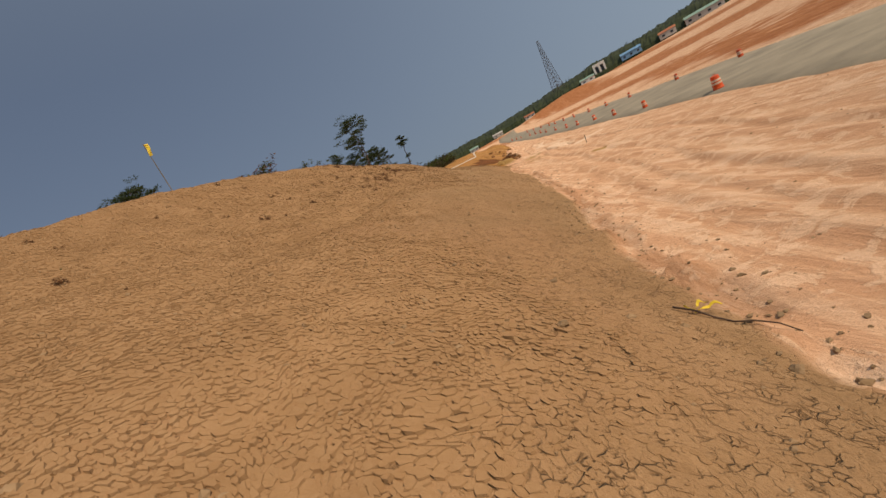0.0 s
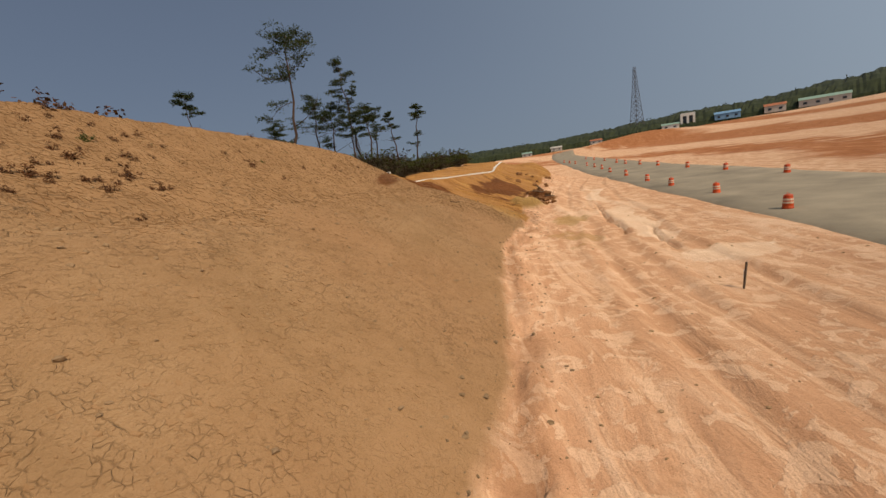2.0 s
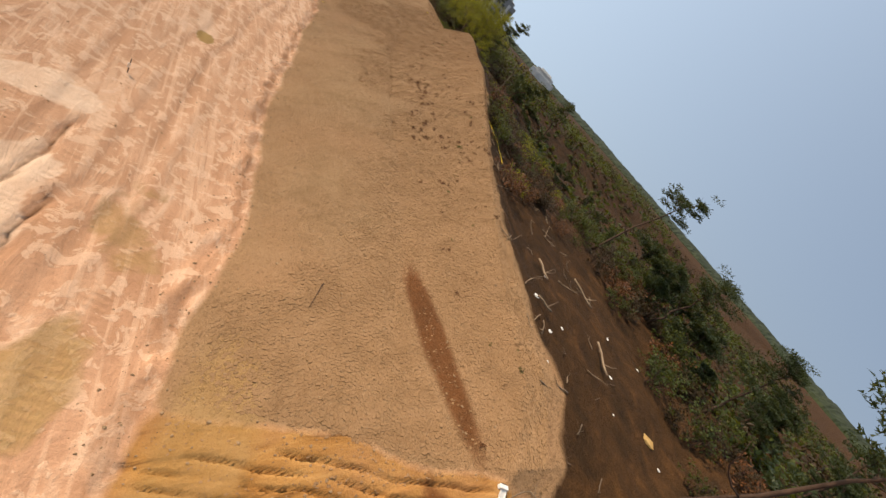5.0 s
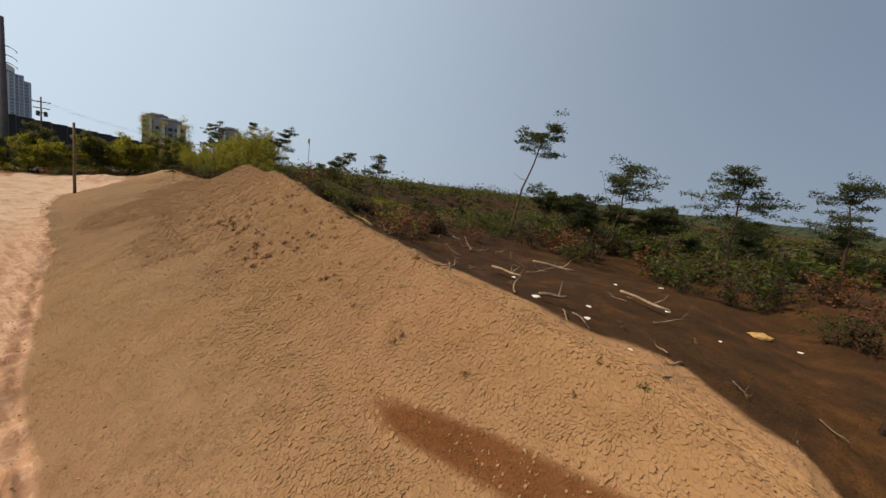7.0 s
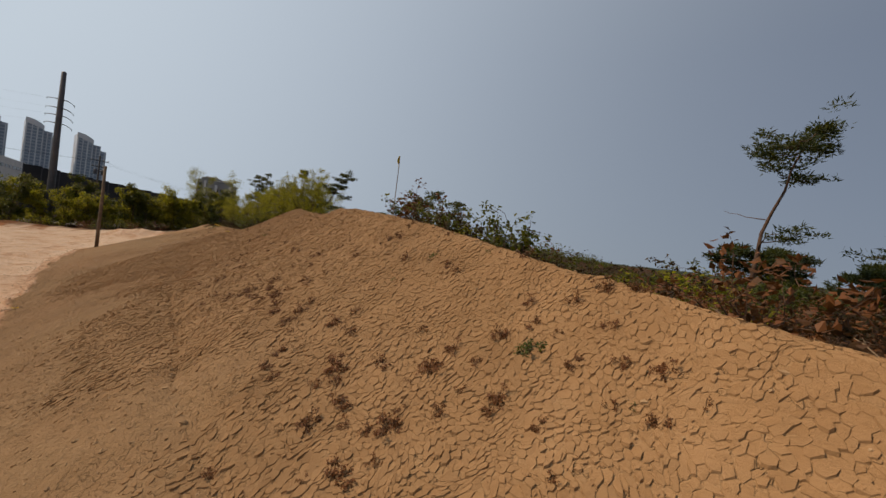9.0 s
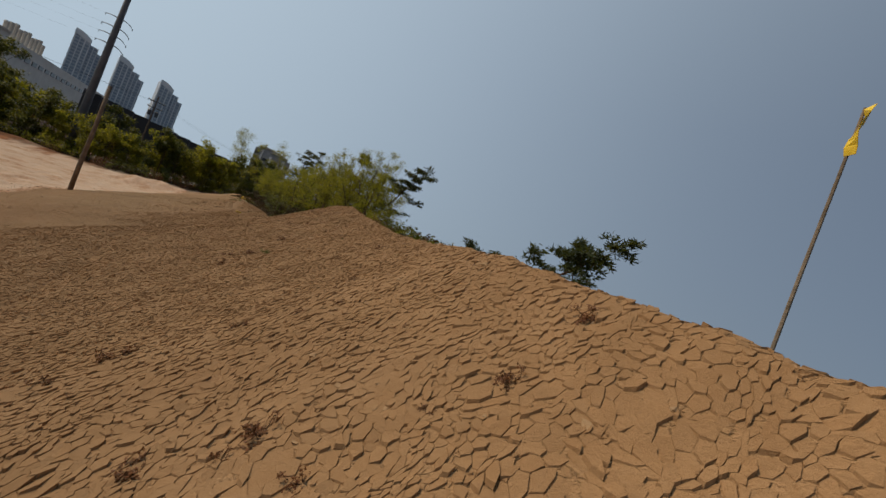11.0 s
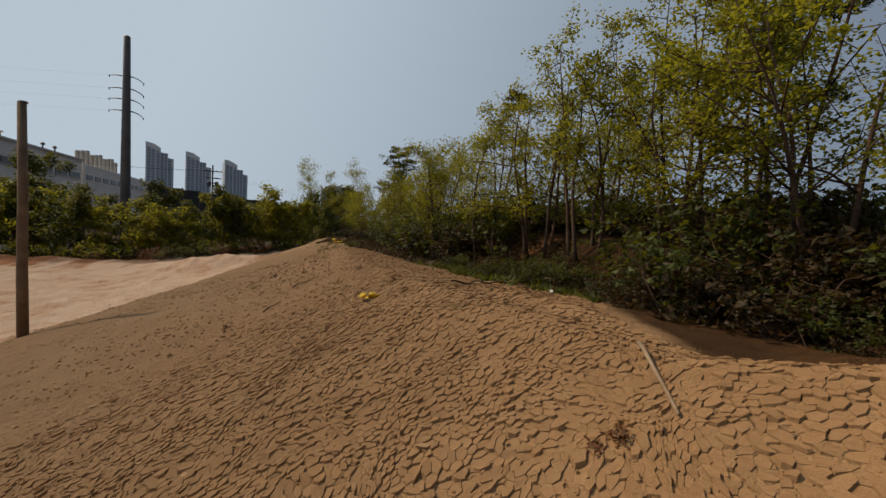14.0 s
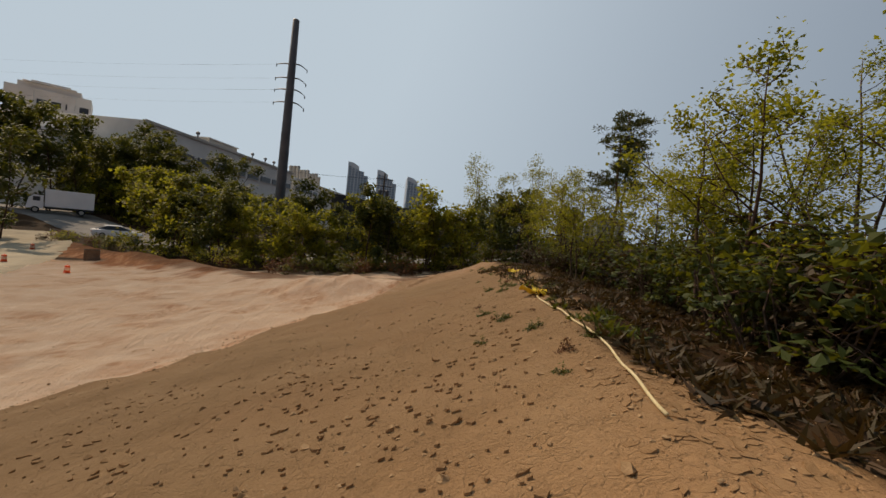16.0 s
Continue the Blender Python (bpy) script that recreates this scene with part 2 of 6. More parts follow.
    rel = calc(t, "MULTIPLY_ADD", crust, 0.55, calc(t, "MULTIPLY_ADD", gap, -0.75, calc(t, "MULTIPLY_ADD", fine, 0.55, calc(t, "MULTIPLY_ADD", mid, 1.1, calc(t, "MULTIPLY_ADD", tread, 0.10, calc(t, "MULTIPLY_ADD", grit, 0.22, calc(t, "MULTIPLY_ADD", flaky, 0.12, calc(t, "MULTIPLY", streak, 1.7))))))))
    bn = node(t, "ShaderNodeBump", Strength=0.85, Distance=0.07)
    t.links.new(rel, bn.inputs["Height"])
    t.links.new(bn.outputs["Normal"], b.inputs["Normal"])
    return m


SOIL = ground_material()
GRAVEL = grain("road gravel", (0.20, 0.168, 0.118), (0.36, 0.300, 0.210), 0.5, 14.0, 0.95, 0.6)
ASPHALT = grain("asphalt", (0.10, 0.095, 0.09), (0.19, 0.18, 0.165), 0.4, 30.0, 0.9, 0.3)
BARK = grain("pine bark", (0.035, 0.02, 0.013), (0.12, 0.07, 0.045), 3.0, 18.0, 0.95, 0.8)
BARK_PALE = grain("pale bark", (0.10, 0.075, 0.05), (0.28, 0.22, 0.16), 3.0, 18.0, 0.95, 0.8)
DEAD_WOOD = grain("dead wood", (0.10, 0.06, 0.035), (0.34, 0.25, 0.16), 3.0, 20.0, 0.95, 0.6, per_piece=0.6)
POST_WOOD = grain("weathered post", (0.07, 0.05, 0.035), (0.17, 0.125, 0.085), 2.0, 24.0, 0.9, 0.6)
STEEL_DARK = grain("painted steel", (0.055, 0.055, 0.06), (0.095, 0.095, 0.10), 1.0, 12.0, 0.55, 0.1, 0.4)
NEEDLES = leaf_material("pine needles", [(0.008, 0.016, 0.007), (0.014, 0.026, 0.010), (0.022, 0.036, 0.013), (0.035, 0.046, 0.016)], 0.18)
LEAVES = leaf_material("fresh leaves", [(0.055, 0.064, 0.007), (0.092, 0.098, 0.010), (0.14, 0.134, 0.013), (0.20, 0.175, 0.020)], 0.55, (0.46, 0.44, 0.03))
LEAVES_DARK = leaf_material("dark leaves", [(0.011, 0.022, 0.005), (0.022, 0.036, 0.007), (0.040, 0.054, 0.009), (0.066, 0.074, 0.012)], 0.28)
DRY = leaf_material("dry weeds", [(0.090, 0.030, 0.009), (0.140, 0.050, 0.014), (0.100, 0.040, 0.011), (0.050, 0.022, 0.007)], 0.2, (0.22, 0.10, 0.03))
SCRUB = leaf_material("scrub leaves", [(0.036, 0.016, 0.005), (0.022, 0.019, 0.005), (0.050, 0.030, 0.008), (0.020, 0.011, 0.004)], 0.2, (0.16, 0.09, 0.02))
ORANGE = grain("faded orange plastic", (0.50, 0.055, 0.012), (0.68, 0.105, 0.025), 2.0, 15.0, 0.5, 0.1, per_piece=0.45)
BAND = grain("dusty reflective band", (0.45, 0.30, 0.20), (0.78, 0.68, 0.55), 4.0, 25.0, 0.5, 0.1)
WHITE = grain("white render", (0.52, 0.50, 0.46), (0.66, 0.64, 0.60), 0.2, 3.0, 0.8, 0.1)
BEIGE = grain("beige render", (0.36, 0.33, 0.29), (0.48, 0.45, 0.40), 0.15, 3.0, 0.8, 0.1)
# cladding lifted to a paler blue-grey, distance haze put into its colour
TOWER = grain("hazed grey tower cladding", (0.34, 0.39, 0.45), (0.44, 0.49, 0.55), 0.08, 1.0, 0.6, 0.0)
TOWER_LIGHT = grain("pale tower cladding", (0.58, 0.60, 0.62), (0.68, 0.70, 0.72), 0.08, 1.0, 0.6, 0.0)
GLASS, _gt, _gb = material("window glass", 0.30, 0.0, 0.35)
_gb.inputs["Base Color"].default_value = (0.025, 0.032, 0.04, 1)
# paler than the other window glass, with the same distance haze mixed in
TOWER_GLASS = grain("hazed tower glass", (0.20, 0.245, 0.30), (0.27, 0.32, 0.38), 0.1, 1.0, 0.3, 0.0)
BLUE = grain("blue sheet metal", (0.10, 0.22, 0.36), (0.18, 0.33, 0.48), 0.3, 5.0, 0.5, 0.0)
RED_ROOF = grain("rusty roof", (0.28, 0.09, 0.04), (0.45, 0.17, 0.08), 0.3, 5.0, 0.7, 0.0)
CAR_WHITE = grain("white car paint", (0.70, 0.70, 0.69), (0.80, 0.80, 0.79), 0.5, 6.0, 0.25, 0.0, 0.0, 0.6)
RUBBER = grain("rubber", (0.012, 0.012, 0.012), (0.03, 0.03, 0.03), 3.0, 20.0, 0.9, 0.2)
YELLOW = grain("yellow ribbon", (0.55, 0.36, 0.02), (0.78, 0.56, 0.05), 6.0, 30.0, 0.6, 0.1)
ROPE = grain("pale rope", (0.42, 0.33, 0.17), (0.66, 0.55, 0.34), 8.0, 60.0, 0.9, 0.4)
SHEETING = grain("white sheeting", (0.55, 0.52, 0.46), (0.82, 0.79, 0.72), 3.0, 20.0, 0.7, 0.2)
STONE = grain("clods and stones", (0.21, 0.130, 0.067), (0.36, 0.232, 0.124), 6.0, 30.0, 0.95, 0.6, per_piece=0.5)
FAR_WOOD = leaf_material("far wood", [(0.012, 0.022, 0.009), (0.020, 0.032, 0.012), (0.030, 0.042, 0.016)], 0.1)


# ---- mesh helpers ----
def mesh_of(name, verts, faces, mat, smooth=False):
    me = bpy.data.meshes.new(name)
    me.from_pydata([tuple(v) for v in verts], [], faces)
    me.materials.append(mat)
    if smooth:
        me.polygons.foreach_set("use_smooth", [True] * len(me.polygons))
    me.update()
    return me


def part(name, data, mat, parent=None, label="", smooth=False):
    """One mesh object from a bmesh, or from (verts, faces), under its thing."""
    if isinstance(data, bmesh.types.BMesh):
        me = bpy.data.meshes.new(name)
        data.normal_update()
        data.to_mesh(me)
        data.free()
        me.materials.append(mat)
        if smooth:
            me.polygons.foreach_set("use_smooth", [True] * len(me.polygons))
    else:
        me = mesh_of(name, data[0], data[1], mat, smooth)
    ob = new(name, me)
    ob.parent = parent
    if label:
        tagged(ob, label)
    return ob


def thing(name, m, label, category, group=""):
    ob = new(name)
    ob.empty_display_size = 0.3
    ob.matrix_basis = m
    return tagged(ob, label, category, group)


def box(bm, size, at=(0, 0, 0), turn=None, bevel=0.0):
    r = bmesh.ops.create_cube(bm, size=1.0)["verts"]
    for v in r:
        v.co = Vector((v.co.x * size[0], v.co.y * size[1], v.co.z * size[2]))
        if turn is not None:
            v.co = turn @ v.co
        v.co += Vector(at)
    if bevel:
        es = list({e for v in r for e in v.link_edges})
        bmesh.ops.bevel(bm, geom=es, offset=bevel, segments=2, affect="EDGES", profile=0.6)
    return bm


def tube(verts, faces, pts, radii, n=6, cap=True):
    """Append a tapered tube along pts to the lists."""
    pts = [Vector(p) for p in pts]
    base = len(verts)
    ref = Vector((0.31, 0.2, 0.93))
    for i, p in enumerate(pts):
        d = (pts[min(i + 1, len(pts) - 1)] - pts[max(i - 1, 0)]).normalized()
        a = d.cross(ref)
        if a.length < 0.05:
            a = d.cross(Vector((1, 0, 0)))
        a.normalize()
        b = d.cross(a)
        for k in range(n):
            w = 2 * math.pi * k / n
            verts.append(p + (a * math.cos(w) + b * math.sin(w)) * radii[i])
    for i in range(len(pts) - 1):
        for k in range(n):
            q, r = base + i * n + k, base + i * n + (k + 1) % n
            faces.append((q, r, r + n, q + n))
    if cap:
        faces.append(tuple(base + (len(pts) - 1) * n + k for k in range(n)))
        faces.append(tuple(base + n - 1 - k for k in range(n)))


def lathe(rings, n=20):
    """Verts and faces of a turned form from (radius, height) rings."""
    v, f = [], []
    for r, z in rings:
        v += [(r * math.cos(2 * math.pi * k / n), r * math.sin(2 * math.pi * k / n), z) for k in range(n)]
    for i in range(len(rings) - 1):
        f += [(i * n + k, i * n + (k + 1) % n, (i + 1) * n + (k + 1) % n, (i + 1) * n + k) for k in range(n)]
    f.append(tuple(range(n - 1, -1, -1)))
    f.append(tuple((len(rings) - 1) * n + k for k in range(n)))
    return v, f


# ---- the lie of the land ----
def lattice(x, y, seed):
    h = np.sin(x * 127.1 + y * 311.7 + seed * 74.7) * 43758.5453
    return h - np.floor(h)


def fbm(x, y, size, octaves=4, seed=0, gain=0.5):
    """Smooth value noise, -1 to 1."""
    x, y = np.asarray(x, float) / size, np.asarray(y, float) / size
    total, amp, norm = 0.0, 1.0, 0.0
    for o in range(octaves):
        xi, yi = np.floor(x), np.floor(y)
        u, v = x - xi, y - yi
        u, v = u * u * (3 - 2 * u), v * v * (3 - 2 * v)
        a, b = lattice(xi, yi, seed + o), lattice(xi + 1, yi, seed + o)
        c, d = lattice(xi, yi + 1, seed + o), lattice(xi + 1, yi + 1, seed + o)
        total = total + amp * ((a * (1 - u) + b * u) * (1 - v) + (c * (1 - u) + d * u) * v)
        norm += amp
        amp *= gain
        x, y = x * 2.03 + 13.1, y * 2.03 + 7.7
    return 2 * total / norm - 1


# station y: toe x, toe z, width of the slope, crest z, z three metres behind the crest, z fifteen metres behind
STATION_Y = [-400, -70, -50, -44, -38, -33, -25, -18, -10, -4, -1, 0.4, 1.5, 2.4, 3.4, 5.5, 8, 10.5, 13, 15.5, 18, 20.5, 24, 28, 33, 36, 39, 41.2, 42.4, 50, 60, 68, 76, 86, 100, 140, 500]
TOE_X = [-160, -28, -18, -14.6, -11.6, -8.7, -4.3, 0.3, 2.8, 3.9, 4.2, 4.48, 4.65, 5, 5.25, 5.51, 5.75, 6.3, 6.8, 7.55, 8.1, 8.48, 9.3, 9.9, 10.5, 11.4, 12.05, 12.4, 12.4, 14.2, 18, 19, 18, 14, 6, -10, -40]
TOE_Z = [4, 2.7, 2.5, 2.3, 1.9, 1.5, 1.1, 0.8, 0.6, 0.45, 0.37, 0.34, 0.32, 0.31, 0.3, 0.25, 0.2, 0.15, 0.1, 0.08, 0.05, 0.03, 0, -0.1, -0.1, -0.15, -0.15, -0.2, -0.2, -0.2, -0.2, -0.2, -0.15, -0.1, 0, 0, 0]
SLOPE_W = [4, 4, 3, 3, 4.5, 6.7, 9.4, 11.6, 11.5, 11.4, 11.2, 11.8, 12.3, 12.7, 12.8, 12.49, 12.05, 11.65, 11.2, 10.85, 10.3, 9.68, 9.1, 8.3, 7.4, 7.4, 7.35, 6.9, 5, 3.6, 4.2, 5.5, 6, 6, 6, 6, 6]
CREST_Z = [4.4, 3.4, 3.3, 3.4, 3.7, 4.1, 4.35, 4.2, 4.3, 4.4, 4.35, 4.6, 5.05, 5.85, 6.2, 6.35, 6.2, 6.05, 6.1, 6.32, 6.2, 6, 5.7, 5.2, 4.6, 4.25, 3.95, 3.15, 2.2, 2.05, 2.1, 2.5, 2.2, 1, 0.4, 0.2, 0.1]
BACK3_Z = [4.4, 3.6, 3.4, 3.5, 3.8, 4.1, 4.2, 4.1, 4.2, 4.1, 4, 4.1, 4.5, 5.1, 5.2, 5.35, 5.2, 5.05, 5.1, 5.32, 5.2, 5, 4.7, 4.5, 4, 3.8, 3.5, 3, 2.4, 2.5, 2.6, 2.6, 2.3, 1.4, 0.6, 0.3, 0.1]
BACK15_Z = [5, 5, 4.8, 4.8, 4.8, 4.8, 5.2, 5.6, 5.6, 5.4, 5.0, 4.7, 4.4, 4.1, 3.8, 3.4, 3.3, 3.3, 3.3, 3.3, 3.3, 3.3, 3.3, 4, 3.8, 3.7, 3.6, 3.6, 3.9, 4, 4, 3.8, 3.6, 3, 1.6, 0.6, 0.1]
BANK = np.array([STATION_Y, TOE_X, TOE_Z, SLOPE_W, CREST_Z, BACK3_Z, BACK15_Z], float).T

PUD = (12.2, 22.6)
# two washed-out cracks on the open site: y, x
WASHES = (((33.6, 34.2, 35.9, 37.9, 41.3, 42.6), (14.4, 14.53, 14.78, 15.16, 15.87, 16.1)), ((31.0, 31.4, 32.5, 33.6, 34.3, 34.7, 35.4), (14.4, 14.76, 14.89, 15.05, 15.35, 15.62, 15.4)))


def wash(x, y, width):
    """How deep a point lies in one of the two cracks, 0 to 1."""
    deep = 0.0
    for k, (py, px) in enumerate(WASHES):
        line = np.interp(y, py, px) + 0.22 * fbm(x, y, 0.9, 3, 41 + 10 * k)
        deep = np.maximum(deep, np.exp(-((x - line) / width) ** 2) * np.clip((y - py[0]) / 0.4, 0, 1) * np.clip((py[-1] - y) / 0.6, 0, 1))
    return deep


def station(y, col):
    return np.interp(y, BANK[:, 0], BANK[:, col])


def land(x, y, rough=1.0):
    """Height of the ground."""
    x, y = np.asarray(x, float), np.asarray(y, float)
    toe, zt, w, zc, z3, z15 = (station(y, k) for k in range(1, 7))
    off = toe + 0.22 * fbm(x * 0 + y, x * 0, 4.0, 3, 5) - x
    u = np.clip(off / w, 0, 1)
    # nearly straight slope, eased into toe and crest, with a faint old ledge part of the way up
    rise = u + 0.035 * np.sin(2 * np.pi * u) * (u > 0)
    seam = np.interp(y, [5, 8.4, 14, 19, 31, 41], [6.6, 6.05, 5.2, 4.9, 4.6, 4.5])
    ledge = 0.10 * np.exp(-((off - seam) / 0.35) ** 2) * ((y > 5) & (y < 41))
    ledge = ledge + 0.06 * np.exp(-((off - seam - 0.05 * fbm(x * 0 + y, x * 0, 0.6, 3, 81)) / 0.035) ** 2) * ((y > 5) & (y < 27)) * np.clip(0.6 + 0.9 * fbm(x * 0 + y, x * 0, 2.2, 3, 82), 0, 1)
    z = zt + (zc - zt) * rise - ledge
    back = off - w
    z = np.where(back > 0, np.where(back < 3, zc + (z3 - zc) * np.clip(back / 3, 0, 1), z3 + (z15 - z3) * np.clip((back - 3) / 12, 0, 1)), z)
    # low reddish cut face behind the flat top, where the leafy trees stand
    face = np.clip((back - 3.5 - 0.5 * fbm(x, y, 1.6, 3, 83)) / 1.3, 0, 1)
    z = z + 0.75 * face * face * (3 - 2 * face) * np.clip((y + 15) / 4, 0, 1) * np.clip((1.5 - y) / 3, 0, 1) * np.clip((11 - back) / 5, 0, 1)
    bumps = np.where(off > 0, 0.06 * fbm(x, y, 2.6, 4, 1) + 0.16 * fbm(x, y, 9.0, 2, 2), 0.0)
    bumps = bumps + np.where(back > 0.5, 0.22 * fbm(x, y, 3.0, 4, 3), 0.0)
    # the open site: settles to road level, with ruts, washouts and a slow rise far out
    d = np.maximum(-off, 0)
    site = zt * np.exp(-d / 14.0) + (0.05 * fbm(x, y, 5.0, 3, 6) + 0.12 * fbm(x, y, 0.9, 3, 16) * np.clip((4 - y) / 6, 0.2, 1)) * np.clip(d, 0, 1)
    site = site + 0.022 * np.sin((x - station(y, 1)) * 4.1 + 4.5 * fbm(x, y, 6.0, 2, 8)) * np.exp(-((d - 4.0) / 3.2) ** 2)
    site = site + 0.05 * np.clip(x - 70, 0, 130) + 1.2 * fbm(x, y, 60.0, 3, 9) * np.clip((x - 45) / 60, 0, 1)
    site = site + np.clip((-y - 30) / 60, 0, 1) * 0.9 * np.clip(d / 5, 0, 1)
    z = np.where(off > 0, z, site)
    spoil = 0.13 * np.exp(-((off - 0.1) / 0.55) ** 2) * (0.55 + fbm(x, y, 0.9, 3, 12))
    foot = np.exp(-((off + 0.1 + 0.25 * fbm(x, y, 1.5, 2, 51)) / 0.26) ** 2) * ((y > 2) & (y < 43))
    z = z + (bumps + spoil + 0.30 * foot * np.clip(fbm(x, y, 0.45, 3, 52, 0.6), -0.25, 0.6)) * rough
    # washout gully on the open site, and gouges down the clay cut
    z = z - 0.17 * wash(x, y, 0.085)
    cut = np.clip((y - 41.0 + 0.42 * (x - 6.2) + 0.2 * fbm(x, y, 1.0, 3, 49)) / 0.3, 0, 1) * np.clip((46.6 - y) / 1.6, 0, 1) * np.clip((off + 0.1) / 0.5, 0, 1) * np.clip((w + 0.2 - off) / 0.8, 0, 1)
    slit = y + 0.42 * (x - 6.2) + 0.10 * fbm(x, y, 0.6, 3, 43) + 0.10 * fbm(x, y, 2.4, 2, 50)
    z = z - 0.24 * cut * (0.5 + 0.5 * np.cos(2 * np.pi * slit / 0.34)) ** 12 * np.clip(0.55 + 2.6 * fbm(x * 0.6, np.floor(slit / 0.34 + 0.5) * 1.7, 0.8, 2, 48), 0, 1)
    # tyre ruts beside the toe
    for k, d0 in enumerate((1.5, 2.3, 3.3, 4.9)):
        rut = d0 + 0.5 * fbm(y, x * 0 + 3.0 * k, 9.0, 2, 44)
        z = z - 0.05 * np.exp(-((d - rut) / 0.16) ** 2) * (off < 0) * ((y > 4) & (y < 60))
        z = z + 0.03 * np.exp(-((d - rut - 0.3) / 0.14) ** 2) * (off < 0) * ((y > 4) & (y < 60))
    z = z + 1.65 * np.clip((x - 16) / 16, 0, 1) * np.clip((-y - 58) / 20, 0, 1)
    # pale heap far off, and the mound at the end of the bank
    z = z + 4.2 * np.exp(-(((x - 78) / 26) ** 2 + ((y - 176) / 12) ** 2))
    z = z + (0.8 + 0.5 * fbm(x, y, 1.2, 3, 97)) * np.exp(-(((x + 8.0) / 3.2) ** 2 + ((y + 37.5) / 2.2) ** 2)) * (off < 1.5)
    z = z + 1.2 * np.exp(-(((x - 17.0) / 2.2) ** 2 + ((y - 62) / 3.0) ** 2))
    z = z + 0.55 * np.exp(-(((x - 13.0) / 0.8) ** 4 + ((y - 44.5) / 0.9) ** 4)) + 0.7 * np.exp(-(((x - 16.2) / 1.6) ** 2 + ((y - 56) / 2.0) ** 2))
    # slumped heap of broken earth below the clay cut
    heap = np.exp(-(((x - 14.3) / 0.75) ** 2 + ((y - 47.7) / 1.5) ** 2))
    z = z + heap * (0.45 + 0.75 * fbm(x, y, 0.8, 4, 86, 0.65))
    # low soil windrow along the far edge of the site, before the trees
    edge = (y + 40.0 + 0.72 * np.maximum(x + 4.0, 0))
    z = z + 0.75 * np.exp(-(edge / 1.8) ** 2) * (0.7 + 0.6 * fbm(x, y, 4.0, 3, 15)) * np.clip((x + 7) / 3, 0, 1) * np.clip((22 - x) / 6, 0, 1)
    return z


def ground_at(x, y):
    return float(land(x, y))


def on_ground(x, y, sink=0.03):
    return Vector((x, y, ground_at(x, y) - sink))


def steps(*runs):
    out = []
    for a, b, s in runs:
        out += list(np.arange(a, b, s))
    return np.array(out + [runs[-1][1]])


GRID = []


def build_ground():
    ys = steps((-900, -200, 50), (-200, -70, 6), (-70, -48, 0.8), (-48, -22, 0.32), (-22, 39.6, 0.2), (39.6, 46.4, 0.042), (46.4, 48.6, 0.08), (48.6, 64, 0.28), (64, 100, 0.8), (100, 240, 6), (240, 1200, 60))
    offs = steps((-1200, -260, 60), (-260, -80, 9), (-80, -30, 1.4), (-30, -8, 0.42), (-8, -5.6, 0.24), (-5.6, -2, 0.10), (-2, -0.6, 0.17), (-0.6, 0.7, 0.085), (0.7, 4.4, 0.10), (4.4, 6.6, 0.05), (6.6, 13.5, 0.17), (13.5, 22, 0.45), (22, 60, 2.0), (60, 900, 60))
    yy, oo = np.meshgrid(ys, offs, indexing="ij")
    xx = station(np.clip(yy, -75, 110), 1) - oo
    zz = land(xx, yy)
    far = np.clip((np.hypot(xx - 10, yy) - 260) / 300, 0, 1)
    zz = zz * (1 - far) - 1.0 * far
    ny, no = yy.shape
    me = bpy.data.meshes.new("ground")
    me.vertices.add(ny * no)
    me.vertices.foreach_set("co", np.stack([xx, yy, zz], -1).ravel())
    i = np.arange(ny * no).reshape(ny, no)
    quads = np.stack([i[:-1, :-1], i[:-1, 1:], i[1:, 1:], i[1:, :-1]], -1).reshape(-1, 4)[:, ::-1]
    me.loops.add(quads.size)
    me.loops.foreach_set("vertex_index", quads.ravel())
    me.polygons.add(len(quads))
    me.polygons.foreach_set("loop_start", np.arange(0, quads.size, 4))
    me.polygons.foreach_set("use_smooth", np.ones(len(quads), bool))
    me.update()
    # kinds of soil by place
    w = station(yy, 3)
    n1 = fbm(xx, yy, 2.2, 4, 21)
    soft = lambda v, s: np.clip(v / s + 0.5, 0, 1)
    cut = soft(41.1 - 0.42 * (xx - 6.2) + 0.35 * n1 - yy, 0.4)
    bank = soft(oo - 0.15 + 0.35 * n1, 0.4) * cut * (yy > -75)
    grass_end = soft(-30 - yy, 10.0)
    litter = soft(oo - w - 0.5 - np.interp(yy, [-20, -16, -13, -8, -5, -3.5, -2, 0, 5, 33, 36, 38, 42], [-0.3, 0, 1.3, 1.3, 1.6, 1.6, 0.5, -0.3, 0, 0, 0.6, 1.9, 2.3]) + 0.7 * n1, 0.7) * (yy > -80) * (yy < 110)
    clay = soft(oo - 0.1 + 0.3 * n1, 0.4) * (1 - cut) * soft(92 - yy, 12) * soft(w + 3.6 + 0.6 * n1 - oo, 0.6)
    litter = np.where(yy > 42, soft(oo - w - 3.6 + 0.8 * n1, 0.8) * soft(78 - yy, 4), litter)
    plain = soft(-oo - 19 + 3 * n1 + 5 * fbm(xx, yy, 14.0, 4, 69), 6.0) * soft(yy - 20, 20) * soft(150 - np.abs(xx), 40)
    band = np.sin((-oo) * 0.11 + 1.2 * n1)
    plain = plain * np.clip(0.6 + 0.8 * band, 0, 1)
    # red cut face, its mix toned down in patches to imitate tree shade
    red_cut = 0.62 * soft(-0.05 + 1.2 * fbm(xx, yy, 1.3, 4, 84), 0.5) * soft(oo - w - 3.4 + 0.5 * n1, 0.5) * soft(w + 5.6 + 0.7 * n1 - oo, 0.6) * soft(yy + 11, 3) * soft(-3.2 - yy, 1.2)
    plain = np.maximum(plain, red_cut)
